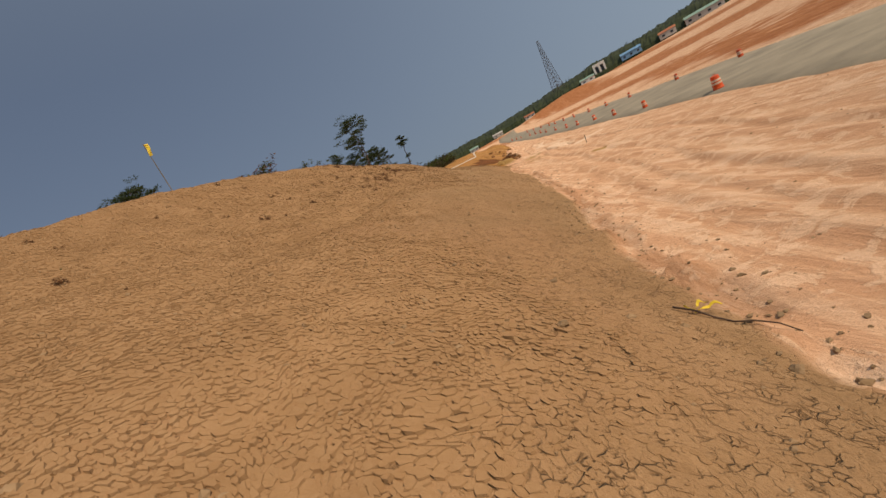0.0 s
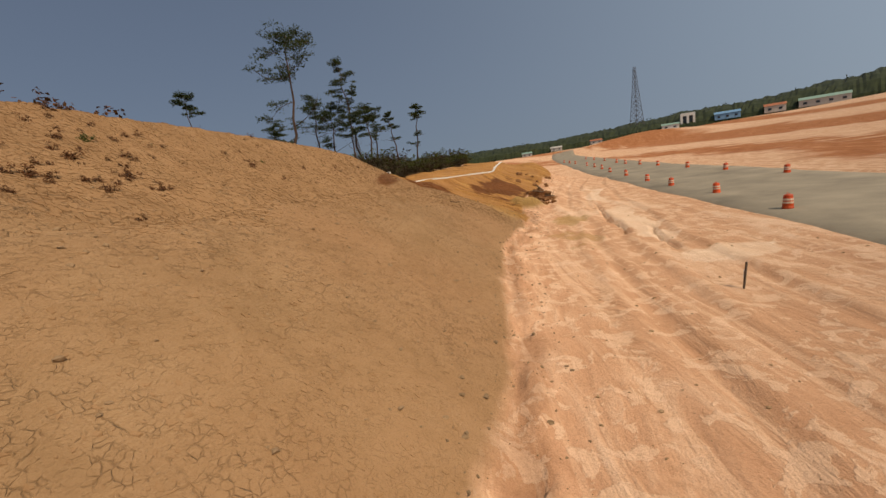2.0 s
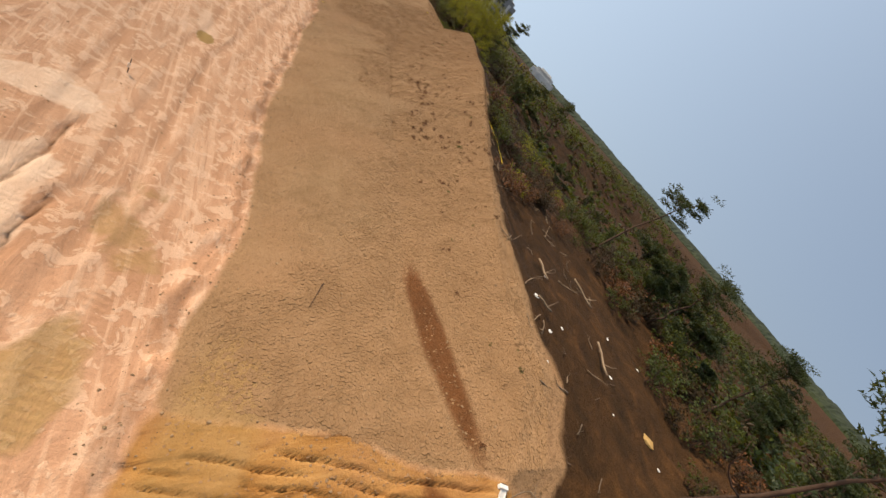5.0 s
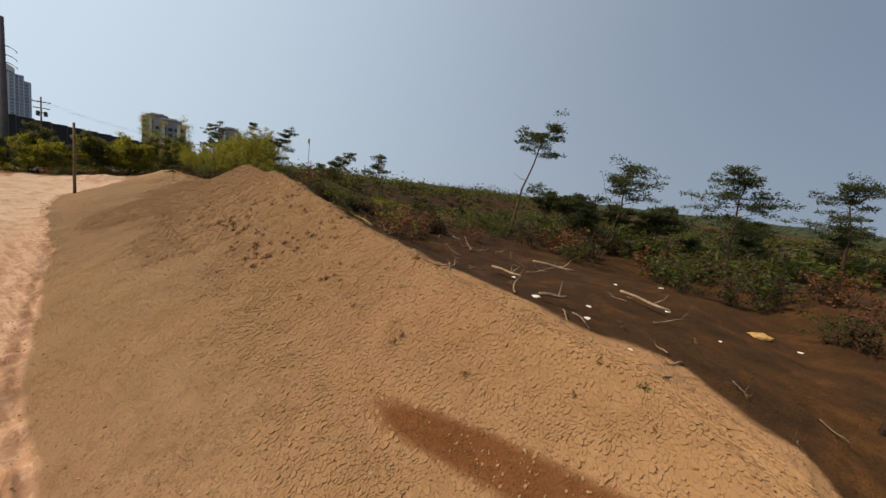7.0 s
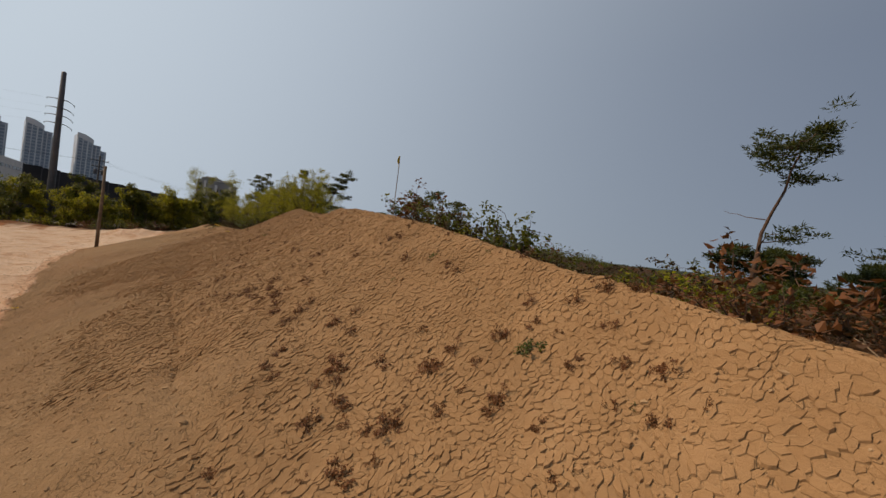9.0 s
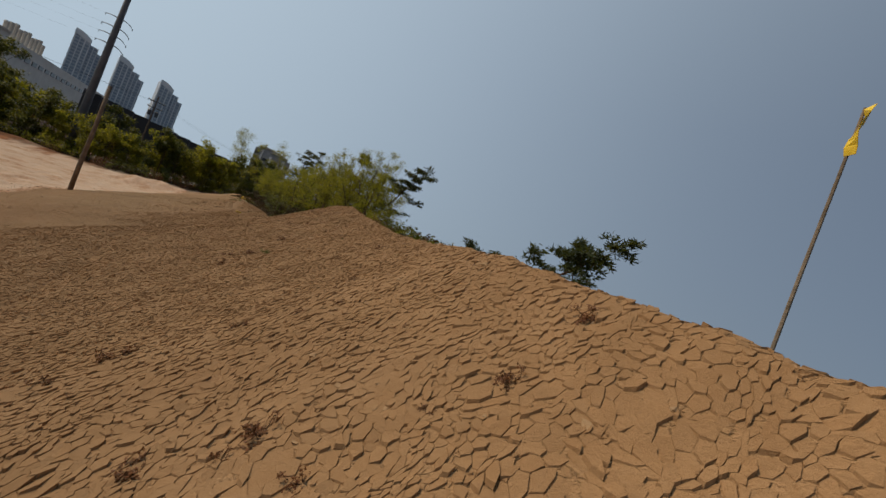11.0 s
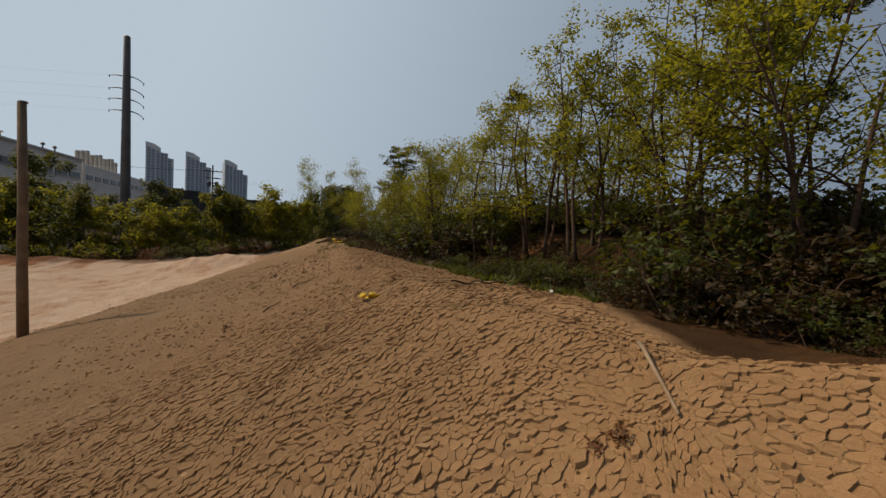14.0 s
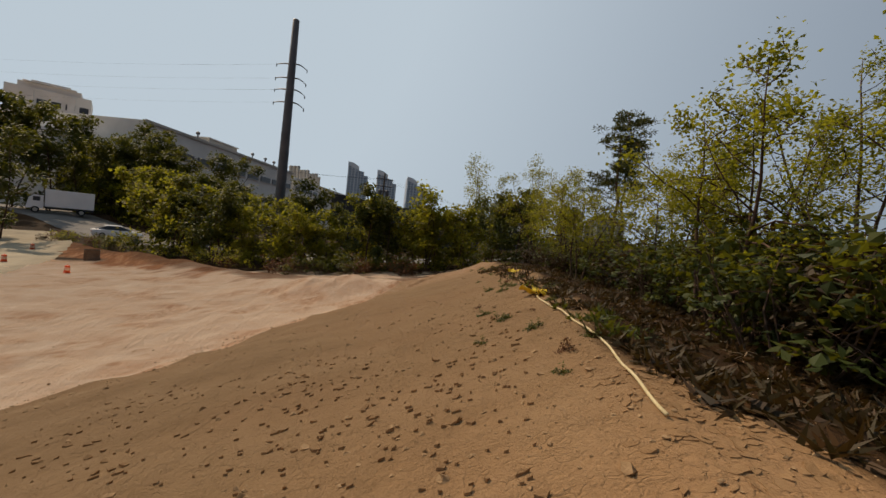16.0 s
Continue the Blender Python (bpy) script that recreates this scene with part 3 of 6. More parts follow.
    litter = litter * (1 - 0.9 * red_cut)
    berm = yy + 40.0 + 0.72 * np.maximum(xx + 4.0, 0)
    plain = np.maximum(plain, soft(2.2 - np.abs(berm - 0.6) + 1.6 * n1, 1.0) * (oo < -0.2) * (yy < -20) * (xx < 24))
    damp_dark = soft(0.9 - np.hypot((xx - 7.7) / 1.7, (yy - 42.2) / 1.05) + 0.7 * fbm(xx, yy, 0.9, 4, 62), 0.5)
    damp_dark = np.maximum(damp_dark, soft(0.9 - np.hypot(((xx - 12.2) * 0.92 - (yy - 48.6) * 0.4) / 1.25, ((xx - 12.2) * 0.4 + (yy - 48.6) * 0.92) / 4.4) + 0.8 * fbm(xx, yy, 1.0, 4, 63), 0.5))
    damp_dark = np.maximum(damp_dark, 0.70 * soft(0.85 - np.hypot((oo - np.interp(yy, [35, 38, 41], [4.7, 5.4, 6.3])) / 0.42, (yy - 38.2) / 3.6) + 0.3 * n1, 0.5))
    # darker, noise-broken band along the toe of the bank
    damp_dark = np.maximum(damp_dark, 0.42 * soft(0.35 - np.abs(oo + 0.15 + 0.3 * n1) + 0.35 * fbm(xx, yy, 0.7, 4, 66), 0.5) * ((yy > 6) & (yy < 43)))
    damp_dark = np.maximum(damp_dark, 0.75 * soft(0.8 - np.hypot((xx - 14.3) / 1.0, (yy - 47.8) / 2.0) + 0.9 * fbm(xx, yy, 0.6, 4, 67), 0.5))
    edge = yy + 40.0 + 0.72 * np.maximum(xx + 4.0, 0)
    damp_dark = np.maximum(damp_dark, 0.6 * soft(1.9 - np.abs(edge + 0.5) + 1.0 * n1, 1.0) * (oo < 0) * (yy < -20) * (xx < 26))
    # shade under the washed-out cracks' edges, painted as a dark line
    damp_dark = np.maximum(damp_dark, 0.60 * wash(xx, yy, 0.08))
    woods = soft(-edge - 3.0 + n1, 2.0) * (oo < 0) * (yy < -20)
    litter = np.maximum(np.maximum(litter, woods), soft(-47 - yy + n1, 3.0) * (yy > -500) * soft(90 - xx, 20))
    cracked = bank * np.interp(yy, [-11, -4], [0.25, 1.0]) * np.clip(0.42 + 0.7 * oo / w + 0.6 * n1 + 0.5 * np.exp(-((yy - 8) / 6.0) ** 4), 0, 1)
    n2 = fbm(xx, yy, 1.1, 5, 61, 0.62)
    between = xx - np.interp(yy, *WASHES[0])
    silt = 1.7 * soft(1.0 - np.hypot((between - 0.65) / 0.62, (yy - 36.6) / 3.6) + 0.9 * n2, 0.15)
    silt = np.maximum(silt, 1.7 * soft(1.0 - np.hypot((xx - 15.3) / 1.0, (yy - 30.2) / 0.75) + 0.7 * n2, 0.15))
    silt = np.maximum(silt, 1.7 * soft(1.0 - np.hypot((xx - np.interp(yy, [42.8, 43.7, 45.6, 48.3, 49.4], [16.8, 16.76, 16.9, 18.3, 17.9])) / 0.42, (yy - 46.0) / 4.0) + 0.5 * n2, 0.15))
    for cx, cy, rx, ry in ((17.1, 40.0, 0.9, 3.2), (12.2, 21.0, 0.6, 2.2), (14.6, 40.0, 1.3, 2.2)):
        silt = np.maximum(silt, soft(1.0 - np.hypot((xx - cx) / (0.75 * rx), (yy - cy) / (0.85 * ry)) + 0.9 * n2, 0.7))
    silt = np.maximum(0.55 * silt, 0.85 * soft(0.2 + 0.9 * n2, 0.7) * soft(-yy + 2 + 9 * fbm(xx, yy, 7.0, 3, 68), 16.0) * soft(yy + 46, 8.0)) * (oo < -0.3)
    olive = 0.52 * soft(0.9 - np.hypot((xx - 13.0) / 0.8, (yy - 34.4) / 1.5) + 1.0 * n2, 0.4)
    olive = np.maximum(olive, 0.6 * soft(0.8 - np.hypot((xx - 13.7) / 1.0, (yy - 38.6) / 1.7) + 1.3 * n2, 0.5))
    olive = np.maximum(olive, 0.9 * soft(0.9 - np.hypot((xx - 13.0) / 1.1, (yy - 44.5) / 1.2) + 0.2 * n1, 0.5))
    olive = np.maximum(olive, 0.5 * soft(0.8 - np.hypot((oo - 1.2) / 1.2, (yy - 39.5) / 3.0) + 0.5 * n1, 0.7))
    olive = np.maximum(olive, soft(1.0 - np.hypot((xx - PUD[0]) / 0.34, (yy - PUD[1]) / 0.55) + 0.3 * n2, 0.3))
    dd = -oo
    tread = np.zeros_like(xx)
    for k, d0 in enumerate((1.9, 4.1, 5.6)):
        path = d0 + 0.6 * fbm(yy, yy * 0 + 5.0 * k, 11.0, 2, 47)
        tread = np.maximum(tread, soft(0.24 - np.abs(dd - path), 0.1) * ((yy > 3) & (yy < 62)))
    GRID.extend([ys, offs, zz])
    for name, chans in (("soils_wash", (silt, olive, tread)), ("soils", (bank * (1 - 0.4 * grass_end), clay, litter)), ("soils_more", (plain, damp_dark, cracked))):
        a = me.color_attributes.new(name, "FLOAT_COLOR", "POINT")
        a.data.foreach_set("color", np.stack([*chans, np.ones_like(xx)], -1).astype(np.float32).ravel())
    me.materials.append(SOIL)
    return tagged(new("ground", me), "dry tan earth bank, cracked crust, pale pink site soil", "ground", kind="structure")


build_ground()


# ---- roads ----
ROAD = [(-64, 27.0), (-56, 20.5), (-46, 15.6), (-34, 12.6), (-20, 12.0), (-5, 14.2), (8, 17.4), (20, 20.1), (28, 21.3), (36, 22.5), (44, 23.5), (54, 24.9), (61, 25.8), (75, 28.0), (90, 30.6), (110, 34.0), (150, 42.0), (230, 62.0)]


def strip(name, line, width, mat, label, lift, step=1.0, crown=0.06):
    """A ribbon of road on the ground, with a crowned section and skirts let into the soil."""
    pts = []
    for (x0, y0), (x1, y1) in zip(line, line[1:]):
        n = max(1, int(math.hypot(x1 - x0, y1 - y0) / step))
        pts += [(x0 + (x1 - x0) * i / n, y0 + (y1 - y0) * i / n) for i in range(n)]
    pts.append(line[-1])
    # ease the corners
    arr = np.array(pts)
    for _ in range(12):
        arr[1:-1] = (arr[:-2] + 2 * arr[1:-1] + arr[2:]) / 4
    v, f = [], []
    cols = [-0.5, -0.47, -0.3, -0.1, 0.1, 0.3, 0.47, 0.5]
    for i, (x, y) in enumerate(arr):
        d = arr[min(i + 1, len(arr) - 1)] - arr[max(i - 1, 0)]
        d = d / np.hypot(*d)
        for c in cols:
            wob = width * (1 + 0.05 * float(fbm(x, y + 31 * (c > 0), 4.0, 3, 33)))
            px, py = x + d[1] * c * wob, y - d[0] * c * wob
            edge = abs(c) > 0.48
            v.append((px, py, float(land(px, py, 0.2)) + (-0.12 if edge else lift + crown * (0.25 - c * c))))
    n = len(cols)
    for i in range(len(arr) - 1):
        for k in range(n - 1):
            f.append((i * n + k, i * n + k + 1, (i + 1) * n + k + 1, (i + 1) * n + k))
    ob = part(name, (v, [q[::-1] for q in f]), mat, smooth=True)
    return tagged(ob, label, "road", kind="structure")


strip("road", [(x, y) for y, x in ROAD], 7.4, GRAVEL, "grey compacted gravel haul road across the site", 0.07)
strip("road_main", [(-40, -55), (0, -63), (18, -68.5), (32.4, -80), (60, -104), (140, -178), (300, -320)], 9.0, ASPHALT, "worn grey asphalt road beside the roadside trees", 0.10)


# ---- traffic drums ----
def traffic_drum():
    m = Matrix.Identity(4)
    t = thing("traffic_drum", m, "orange plastic traffic drum with pale reflective bands", "traffic drum", "drums along the haul road")
    body = [(0.27, 0.0), (0.285, 0.03), (0.285, 0.10), (0.262, 0.13), (0.262, 0.30), (0.25, 0.32), (0.25, 0.47), (0.238, 0.49), (0.238, 0.64), (0.225, 0.66), (0.225, 0.76), (0.20, 0.80), (0.10, 0.82)]
    part("body", lathe(body, 18), ORANGE, t, smooth=False)
    for z, r in ((0.315, 0.258), (0.485, 0.246)):
        part("band", lathe([(r + 0.001, z - 0.005), (r + 0.006, z), (r + 0.004, z + 0.10), (r - 0.003, z + 0.105)], 18), BAND, t, "dusty pale reflective band")
    bm = bmesh.new()
    box(bm, (0.16, 0.035, 0.02), (0, 0, 0.90), bevel=0.006)
    for sx in (-0.07, 0.07):
        box(bm, (0.02, 0.03, 0.09), (sx, 0, 0.855), bevel=0.004)
    part("handle", bm, ORANGE, t)
    return t


def on_road(x, y, rz, tilt=1.0):
    return pose(x, y, float(land(x, y, 0.2)) + 0.06, random.uniform(-tilt, tilt), random.uniform(-tilt, tilt), rz)


DRUM_SPOTS = [(17.0, 20.4), (18.5, 28.4), (19.4, 33.9), (20.4, 39.2), (21.0, 44.3), (21.6, 48.6), (22.7, 54.8), (23.7, 61.1), (25.2, 67.7), (26.1, 72.9), (27.0, 78.8), (28.2, 88.6), (28.8, 94.2), (29.6, 101),
              (24.2, 27.2), (25.0, 34.2), (25.9, 42.5), (26.4, 48.2), (27.0, 53.8), (27.9, 60.5), (28.4, 65.5), (29.0, 70.8), (29.8, 75.6), (31.2, 84), (32.6, 93), (34, 102),
              (13.4, -44.5), (16.8, -51.8), (9.4, -34.2), (7.9, -41.2)]
drum = traffic_drum()
for k, (x, y) in enumerate(DRUM_SPOTS):
    m = on_road(x, y, random.uniform(0, 360), 2.0) @ Matrix.Scale(0.74, 4)
    if k == 0:
        drum.matrix_basis = m
    else:
        copy_thing(drum, m)


# ---- trees ----
def bent(p, d, length, n, wander, rise=0.0):
    """A wandering line of n steps from p along d."""
    pts, d = [Vector(p)], Vector(d).normalized()
    for _ in range(n):
        d = (d + Vector((random.gauss(0, wander), random.gauss(0, wander), random.gauss(0, wander) + rise))).normalized()
        pts.append(pts[-1] + d * (length / n))
    return pts


def blades(verts, faces, centre, size, count, blade, flat=0.5):
    """A tuft of small pointed blades round centre."""
    for _ in range(count):
        o = Vector((random.gauss(0, 1), random.gauss(0, 1), random.gauss(0, flat)))
        o = o.normalized() * size * random.random() ** 0.5
        o.z *= flat + 0.25
        p = Vector(centre) + o
        d = (o.normalized() * 0.7 + Vector((random.gauss(0, .6), random.gauss(0, .6), random.gauss(0.25, .5)))).normalized()
        s = d.cross(Vector((random.gauss(0, 1), random.gauss(0, 1), random.gauss(0, 1)))).normalized()
        ln, w = blade * random.uniform(0.7, 1.4), blade * random.uniform(0.13, 0.24)
        b = len(verts)
        verts += [p - s * w, p + s * w, p + d * ln]
        faces.append((b, b + 1, b + 2))


def leaf_quads(verts, faces, centre, size, count, leaf, flat=0.8):
    for _ in range(count):
        o = Vector((random.gauss(0, 1), random.gauss(0, 1), random.gauss(0, 1))).normalized() * size * random.random() ** 0.4
        o.z *= flat
        p = Vector(centre) + o
        d = Vector((random.gauss(0, 1), random.gauss(0, 1), random.gauss(-0.2, 0.6))).normalized()
        s = d.cross(Vector((random.gauss(0, .5), random.gauss(0, .5), 1))).normalized()
        ln, w = leaf * random.uniform(0.7, 1.3), leaf * random.uniform(0.28, 0.45)
        b = len(verts)
        up = d.cross(s) * (0.12 * ln)
        verts += [p, p + d * ln * 0.5 + s * w + up, p + d * ln, p + d * ln * 0.5 - s * w + up]
        faces += [(b, b + 1, b + 2), (b, b + 2, b + 3)]


def pine(m, height, label, lean_to=(0, 0), bare=0.55, spread=1.6, limbs=11, seed=1, group="pines on the bank", dense=1.0, droop=0.0, trunk_r=None):
    """A red pine: long, kinked, mostly bare trunk, and flat pads of needles at the limb ends."""
    random.seed(seed)
    t = thing("pine_tree", m, label, "pine tree", group)
    tv, tf, cv, cf = [], [], [], []
    n = 9
    top = Vector((lean_to[0], lean_to[1], height))
    trunk = []
    for i in range(n + 1):
        u = i / n
        p = Vector((top.x * u ** 1.3, top.y * u ** 1.3, top.z * u))
        k = 0.045 * height * math.sin(u * 5 + seed) * u * (1 - 0.5 * u)
        trunk.append(p + Vector((k * math.cos(seed), k * math.sin(seed), 0)) + Vector((random.gauss(0, .012), random.gauss(0, .012), 0)) * height)
    trunk[0] = Vector((0, 0, -0.25))
    r0 = trunk_r or 0.011 * height + 0.035
    tube(tv, tf, trunk, [r0 * (1 - 0.82 * i / n) for i in range(n + 1)], 7)
    for k in range(limbs):
        u = bare + (1 - bare) * (k + random.random() * 0.7) / limbs
        if k < 3 and random.random() < 0.7:
            u = bare * random.uniform(0.55, 1.0)
        i = min(int(u * n), n - 1)
        p = trunk[i].lerp(trunk[i + 1], u * n - i)
        a = k * 2.4 + random.uniform(-0.5, 0.5) + seed
        reach = spread * (1.15 - 0.75 * max(0, (u - bare) / (1 - bare + 1e-6))) * random.uniform(0.6, 1.2)
        limb = bent(p, (math.cos(a), math.sin(a), random.uniform(-0.1, 0.45) - droop), reach, 5, 0.22, 0.05)
        lr = r0 * 0.33 * (1.2 - u)
        tube(tv, tf, limb, [max(lr * (1 - 0.8 * j / 5), 0.008) for j in range(6)], 5)
        if u < bare * 0.97 and random.random() < 0.6:
            continue
        for j in (2, 3, 4, 5):
            for _ in range(2):
                tip = bent(limb[j], (random.gauss(0, 1), random.gauss(0, 1), random.uniform(0, .5)), reach * random.uniform(0.15, 0.42), 2, 0.2)
                tube(tv, tf, tip, [0.012, 0.009, 0.006], 3, False)
                blades(cv, cf, tip[-1], 0.17 * spread * random.uniform(0.7, 1.25), int(46 * dense), 0.15, 0.35)
    for _ in range(3):
        blades(cv, cf, trunk[-1] + Vector((random.gauss(0, .2), random.gauss(0, .2), random.gauss(0, .15))) * spread, 0.2 * spread, int(50 * dense), 0.15, 0.45)
    part("trunk", (tv, tf), BARK, t, smooth=True)
    part("crown", (cv, cf), NEEDLES, t)
    random.seed(seed + 100)
    return t


def leafy_tree(m, height, label, spread=2.2, stems=3, seed=1, group="", leaf=0.16, leaves=3600, low=0.25, mat=None, bark=None, name="leafy_tree", category="tree", open_crown=1.0):
    """Several thin stems, forked branches, and many small leaves with gaps."""
    random.seed(seed)
    t = thing(name, m, label, category, group)
    tv, tf, cv, cf = [], [], [], []
    tips = []
    for s in range(stems):
        a = 2 * math.pi * s / stems + random.uniform(-.5, .5)
        out = 0.30 * spread / height * random.uniform(0.5, 1.5)
        stem = bent((0.055 * height * math.cos(a) * (stems > 1), 0.055 * height * math.sin(a) * (stems > 1), -0.2), (out * math.cos(a), out * math.sin(a), 1), height * random.uniform(0.8, 1.0), 8, 0.07)
        r0 = 0.007 * height + 0.012
        tube(tv, tf, stem, [r0 * (1 - 0.85 * i / 8) for i in range(9)], 6)
        for k in range(9):
            u = low + (1 - low) * (k + random.random()) / 9
            i = min(int(u * 8), 7)
            p = stem[i].lerp(stem[i + 1], u * 8 - i)
            b = random.uniform(0, 6.28)
            reach = spread * (1.1 - 0.65 * u) * random.uniform(0.5, 1.1)
            limb = bent(p, (math.cos(b), math.sin(b), random.uniform(0.1, 0.8)), reach, 4, 0.2, 0.04)
            tube(tv, tf, limb, [r0 * 0.35 * (1.1 - u) * (1 - 0.75 * j / 4) + 0.006 for j in range(5)], 4)
            for j in (2, 3, 4):
                tw = bent(limb[j], (random.gauss(0, 1), random.gauss(0, 1), random.gauss(0.3, .6)), reach * 0.4, 2, 0.25)
                tube(tv, tf, tw, [0.010, 0.008, 0.005], 3, False)
                tips += [limb[j], tw[1], tw[2]]
    per = max(3, int(leaves / max(1, len(tips))))
    for p in tips:
        leaf_quads(cv, cf, p, 0.21 * spread * open_crown * random.uniform(0.6, 1.2), max(2, int(per * random.uniform(0.3, 1.7))), leaf)
    part("trunk", (tv, tf), bark or BARK, t, smooth=True)
    part("crown", (cv, cf), mat or LEAVES, t)
    random.seed(seed + 200)
    return t


def shrub(m, size, label, seed=1, mat=None, group="", name="shrub", twigs=14, leaves=420, leaf=0.11):
    random.seed(seed)
    t = thing(name, m, label, "shrub", group)
    tv, tf, cv, cf = [], [], [], []
    for k in range(twigs):
        a = random.uniform(0, 6.28)
        s = bent((random.gauss(0, .12) * size, random.gauss(0, .12) * size, -0.08), (math.cos(a) * 0.6, math.sin(a) * 0.6, 1), size * random.uniform(0.6, 1.15), 4, 0.2)
        tube(tv, tf, s, [0.014, 0.012, 0.010, 0.007, 0.004], 4)
        for j in (2, 3, 4):
            b = bent(s[j], (random.gauss(0, 1), random.gauss(0, 1), random.gauss(.4, .5)), size * 0.3, 2, 0.2)
            tube(tv, tf, b, [0.007, 0.005, 0.003], 3, False)
            leaf_quads(cv, cf, b[2], 0.16 * size, max(2, leaves // (twigs * 3)), leaf)
    part("brushwood", (tv, tf), BARK, t)
    part("foliage", (cv, cf), mat or SCRUB, t)
    random.seed(seed + 300)
    return t


def put(x, y, rz=0.0, sink=0.05):
    p = on_ground(x, y, sink)
    return pose(p.x, p.y, p.z, 0, 0, rz)


# ---- pines on and behind the bank ----
TALL = "tall thin pine with kinked bare trunk and sparse dark crown"
pine(put(0.6, 42.5), 7.9, "tall leaning pine on the cleared bank, long bare trunk, sparse crown", (0.9, 1.6), 0.62, 2.1, 12, 3, dense=0.8, trunk_r=0.10)
pine(put(-7.4, 48.4), 5.9, "thin crooked pine with a small tufted crown", (-0.6, 0.3), 0.66, 1.2, 8, 5, dense=0.9, trunk_r=0.06)
pine(put(-10.9, 28.4), 6.7, "tall pine, bare trunk, crown swept to one side", (-0.9, 1.3), 0.6, 1.9, 12, 8, dense=1.0, trunk_r=0.09)
pine(put(0.2, 61.6), 9.9, TALL, (-0.8, -0.4), 0.5, 1.7, 15, 11, dense=1.0, trunk_r=0.11)
pine(put(-3.9, 62.0), 7.2, "dense broad pine on the vegetated bank", (0.2, 0.1), 0.35, 2.3, 16, 12, dense=1.1)
pine(put(-2.2, 61.2), 5.8, "dense broad pine on the vegetated bank", (0.3, 0.2), 0.35, 1.8, 13, 27, dense=1.1)
pine(put(-8.3, 63.8), 5.4, "small dense pine with a bare stem", (-0.3, 0.0), 0.5, 1.7, 11, 13)
pine(put(0.1, 59.6), 5.0, "slender pine in a close group", (0.2, 0.0), 0.4, 1.5, 11, 14)
pine(put(1.5, 60.2), 5.6, "slender pine in a close group", (0.1, 0.2), 0.45, 1.5, 11, 15)
pine(put(0.5, 68.4), 6.6, TALL, (0.4, 0.1), 0.55, 1.7, 11, 16)
pine(put(2.9, 69.1), 6.4, TALL, (-0.5, 0.0), 0.6, 1.2, 9, 17)
pine(put(5.0, 69.7), 7.2, "slender pine at the end of the vegetated bank", (0.6, 0.2), 0.55, 1.5, 10, 18)
low = pine(put(-7.2, 57.0), 2.6, "low bushy young pine", (0.1, 0.1), 0.12, 1.5, 12, 19, group="low pines", dense=1.2)
pine(put(-14.2, 33.4), 5.0, "twin-lobed pine with a pale leaning stem", (-0.4, 0.5), 0.5, 2.6, 15, 20)
pine(put(-13.9, 39.2), 5.2, "broad round-topped pine above the scrub", (0.1, 0.2), 0.4, 2.3, 15, 22, dense=1.1)
pine(put(-18.6, 44.2), 5.2, "broad round-topped pine above the scrub", (0.2, -0.3), 0.4, 2.2, 14, 23)
pine(put(-21.0, 7.4), 5.6, "wind-shaped pine behind the crest", (0.8, -0.4), 0.5, 1.7, 11, 24)
pine(put(-17.8, -14.4), 6.8, "tall pole-like pine with a tuft of needles on top", (-0.3, -0.2), 0.82, 0.9, 6, 25, dense=1.0, trunk_r=0.07)
pine(put(-14.3, -5.0, 0, 0.1), 5.5, "crooked pine leaning out with layered pads", (-2.1, 2.0), 0.45, 1.5, 13, 26, dense=1.0, trunk_r=0.09)
pine(put(-20.9, -32.3), 7.6, "dark pine among the leafy trees", (0.3, 0.2), 0.35, 1.8, 15, 28, dense=1.1)
pine(put(-23.8, -36.5), 8.6, "dark pine with sharp upright top", (-0.2, 0.2), 0.35, 2.0, 16, 29, dense=1.1)
pine(put(-9.6, 11.2), 3.1, "strongly leaning pine at the crest", (-1.6, 1.9), 0.35, 1.4, 10, 30)
for k, (x, y, s) in enumerate([(-16.4, 3.4, 2.3), (-15.2, 6.0, 2.3), (-14.4, 7.4, 2.0)]):
    pine(put(x, y), s, "low spreading pine behind the crest", (0.2, 0.1), 0.35, 1.3, 10, 40 + k, group="low pines")
random.seed(77)
for k in range(46):
    x, y = random.uniform(-27, -10.5), random.uniform(26, 56)
    if k > 34:
        x, y = random.uniform(-26, -16), random.uniform(2, 26)
    c = copy_thing(low, put(x, y, random.uniform(0, 360), 0.2))
    c.scale = [random.uniform(0.7, 1.35) * (0.55 if k > 34 else 1.0)] * 3

# ---- leafy trees on the bank top ----
LOCUST = "slender young leafy tree, thin stems, yellow-green spring leaves"
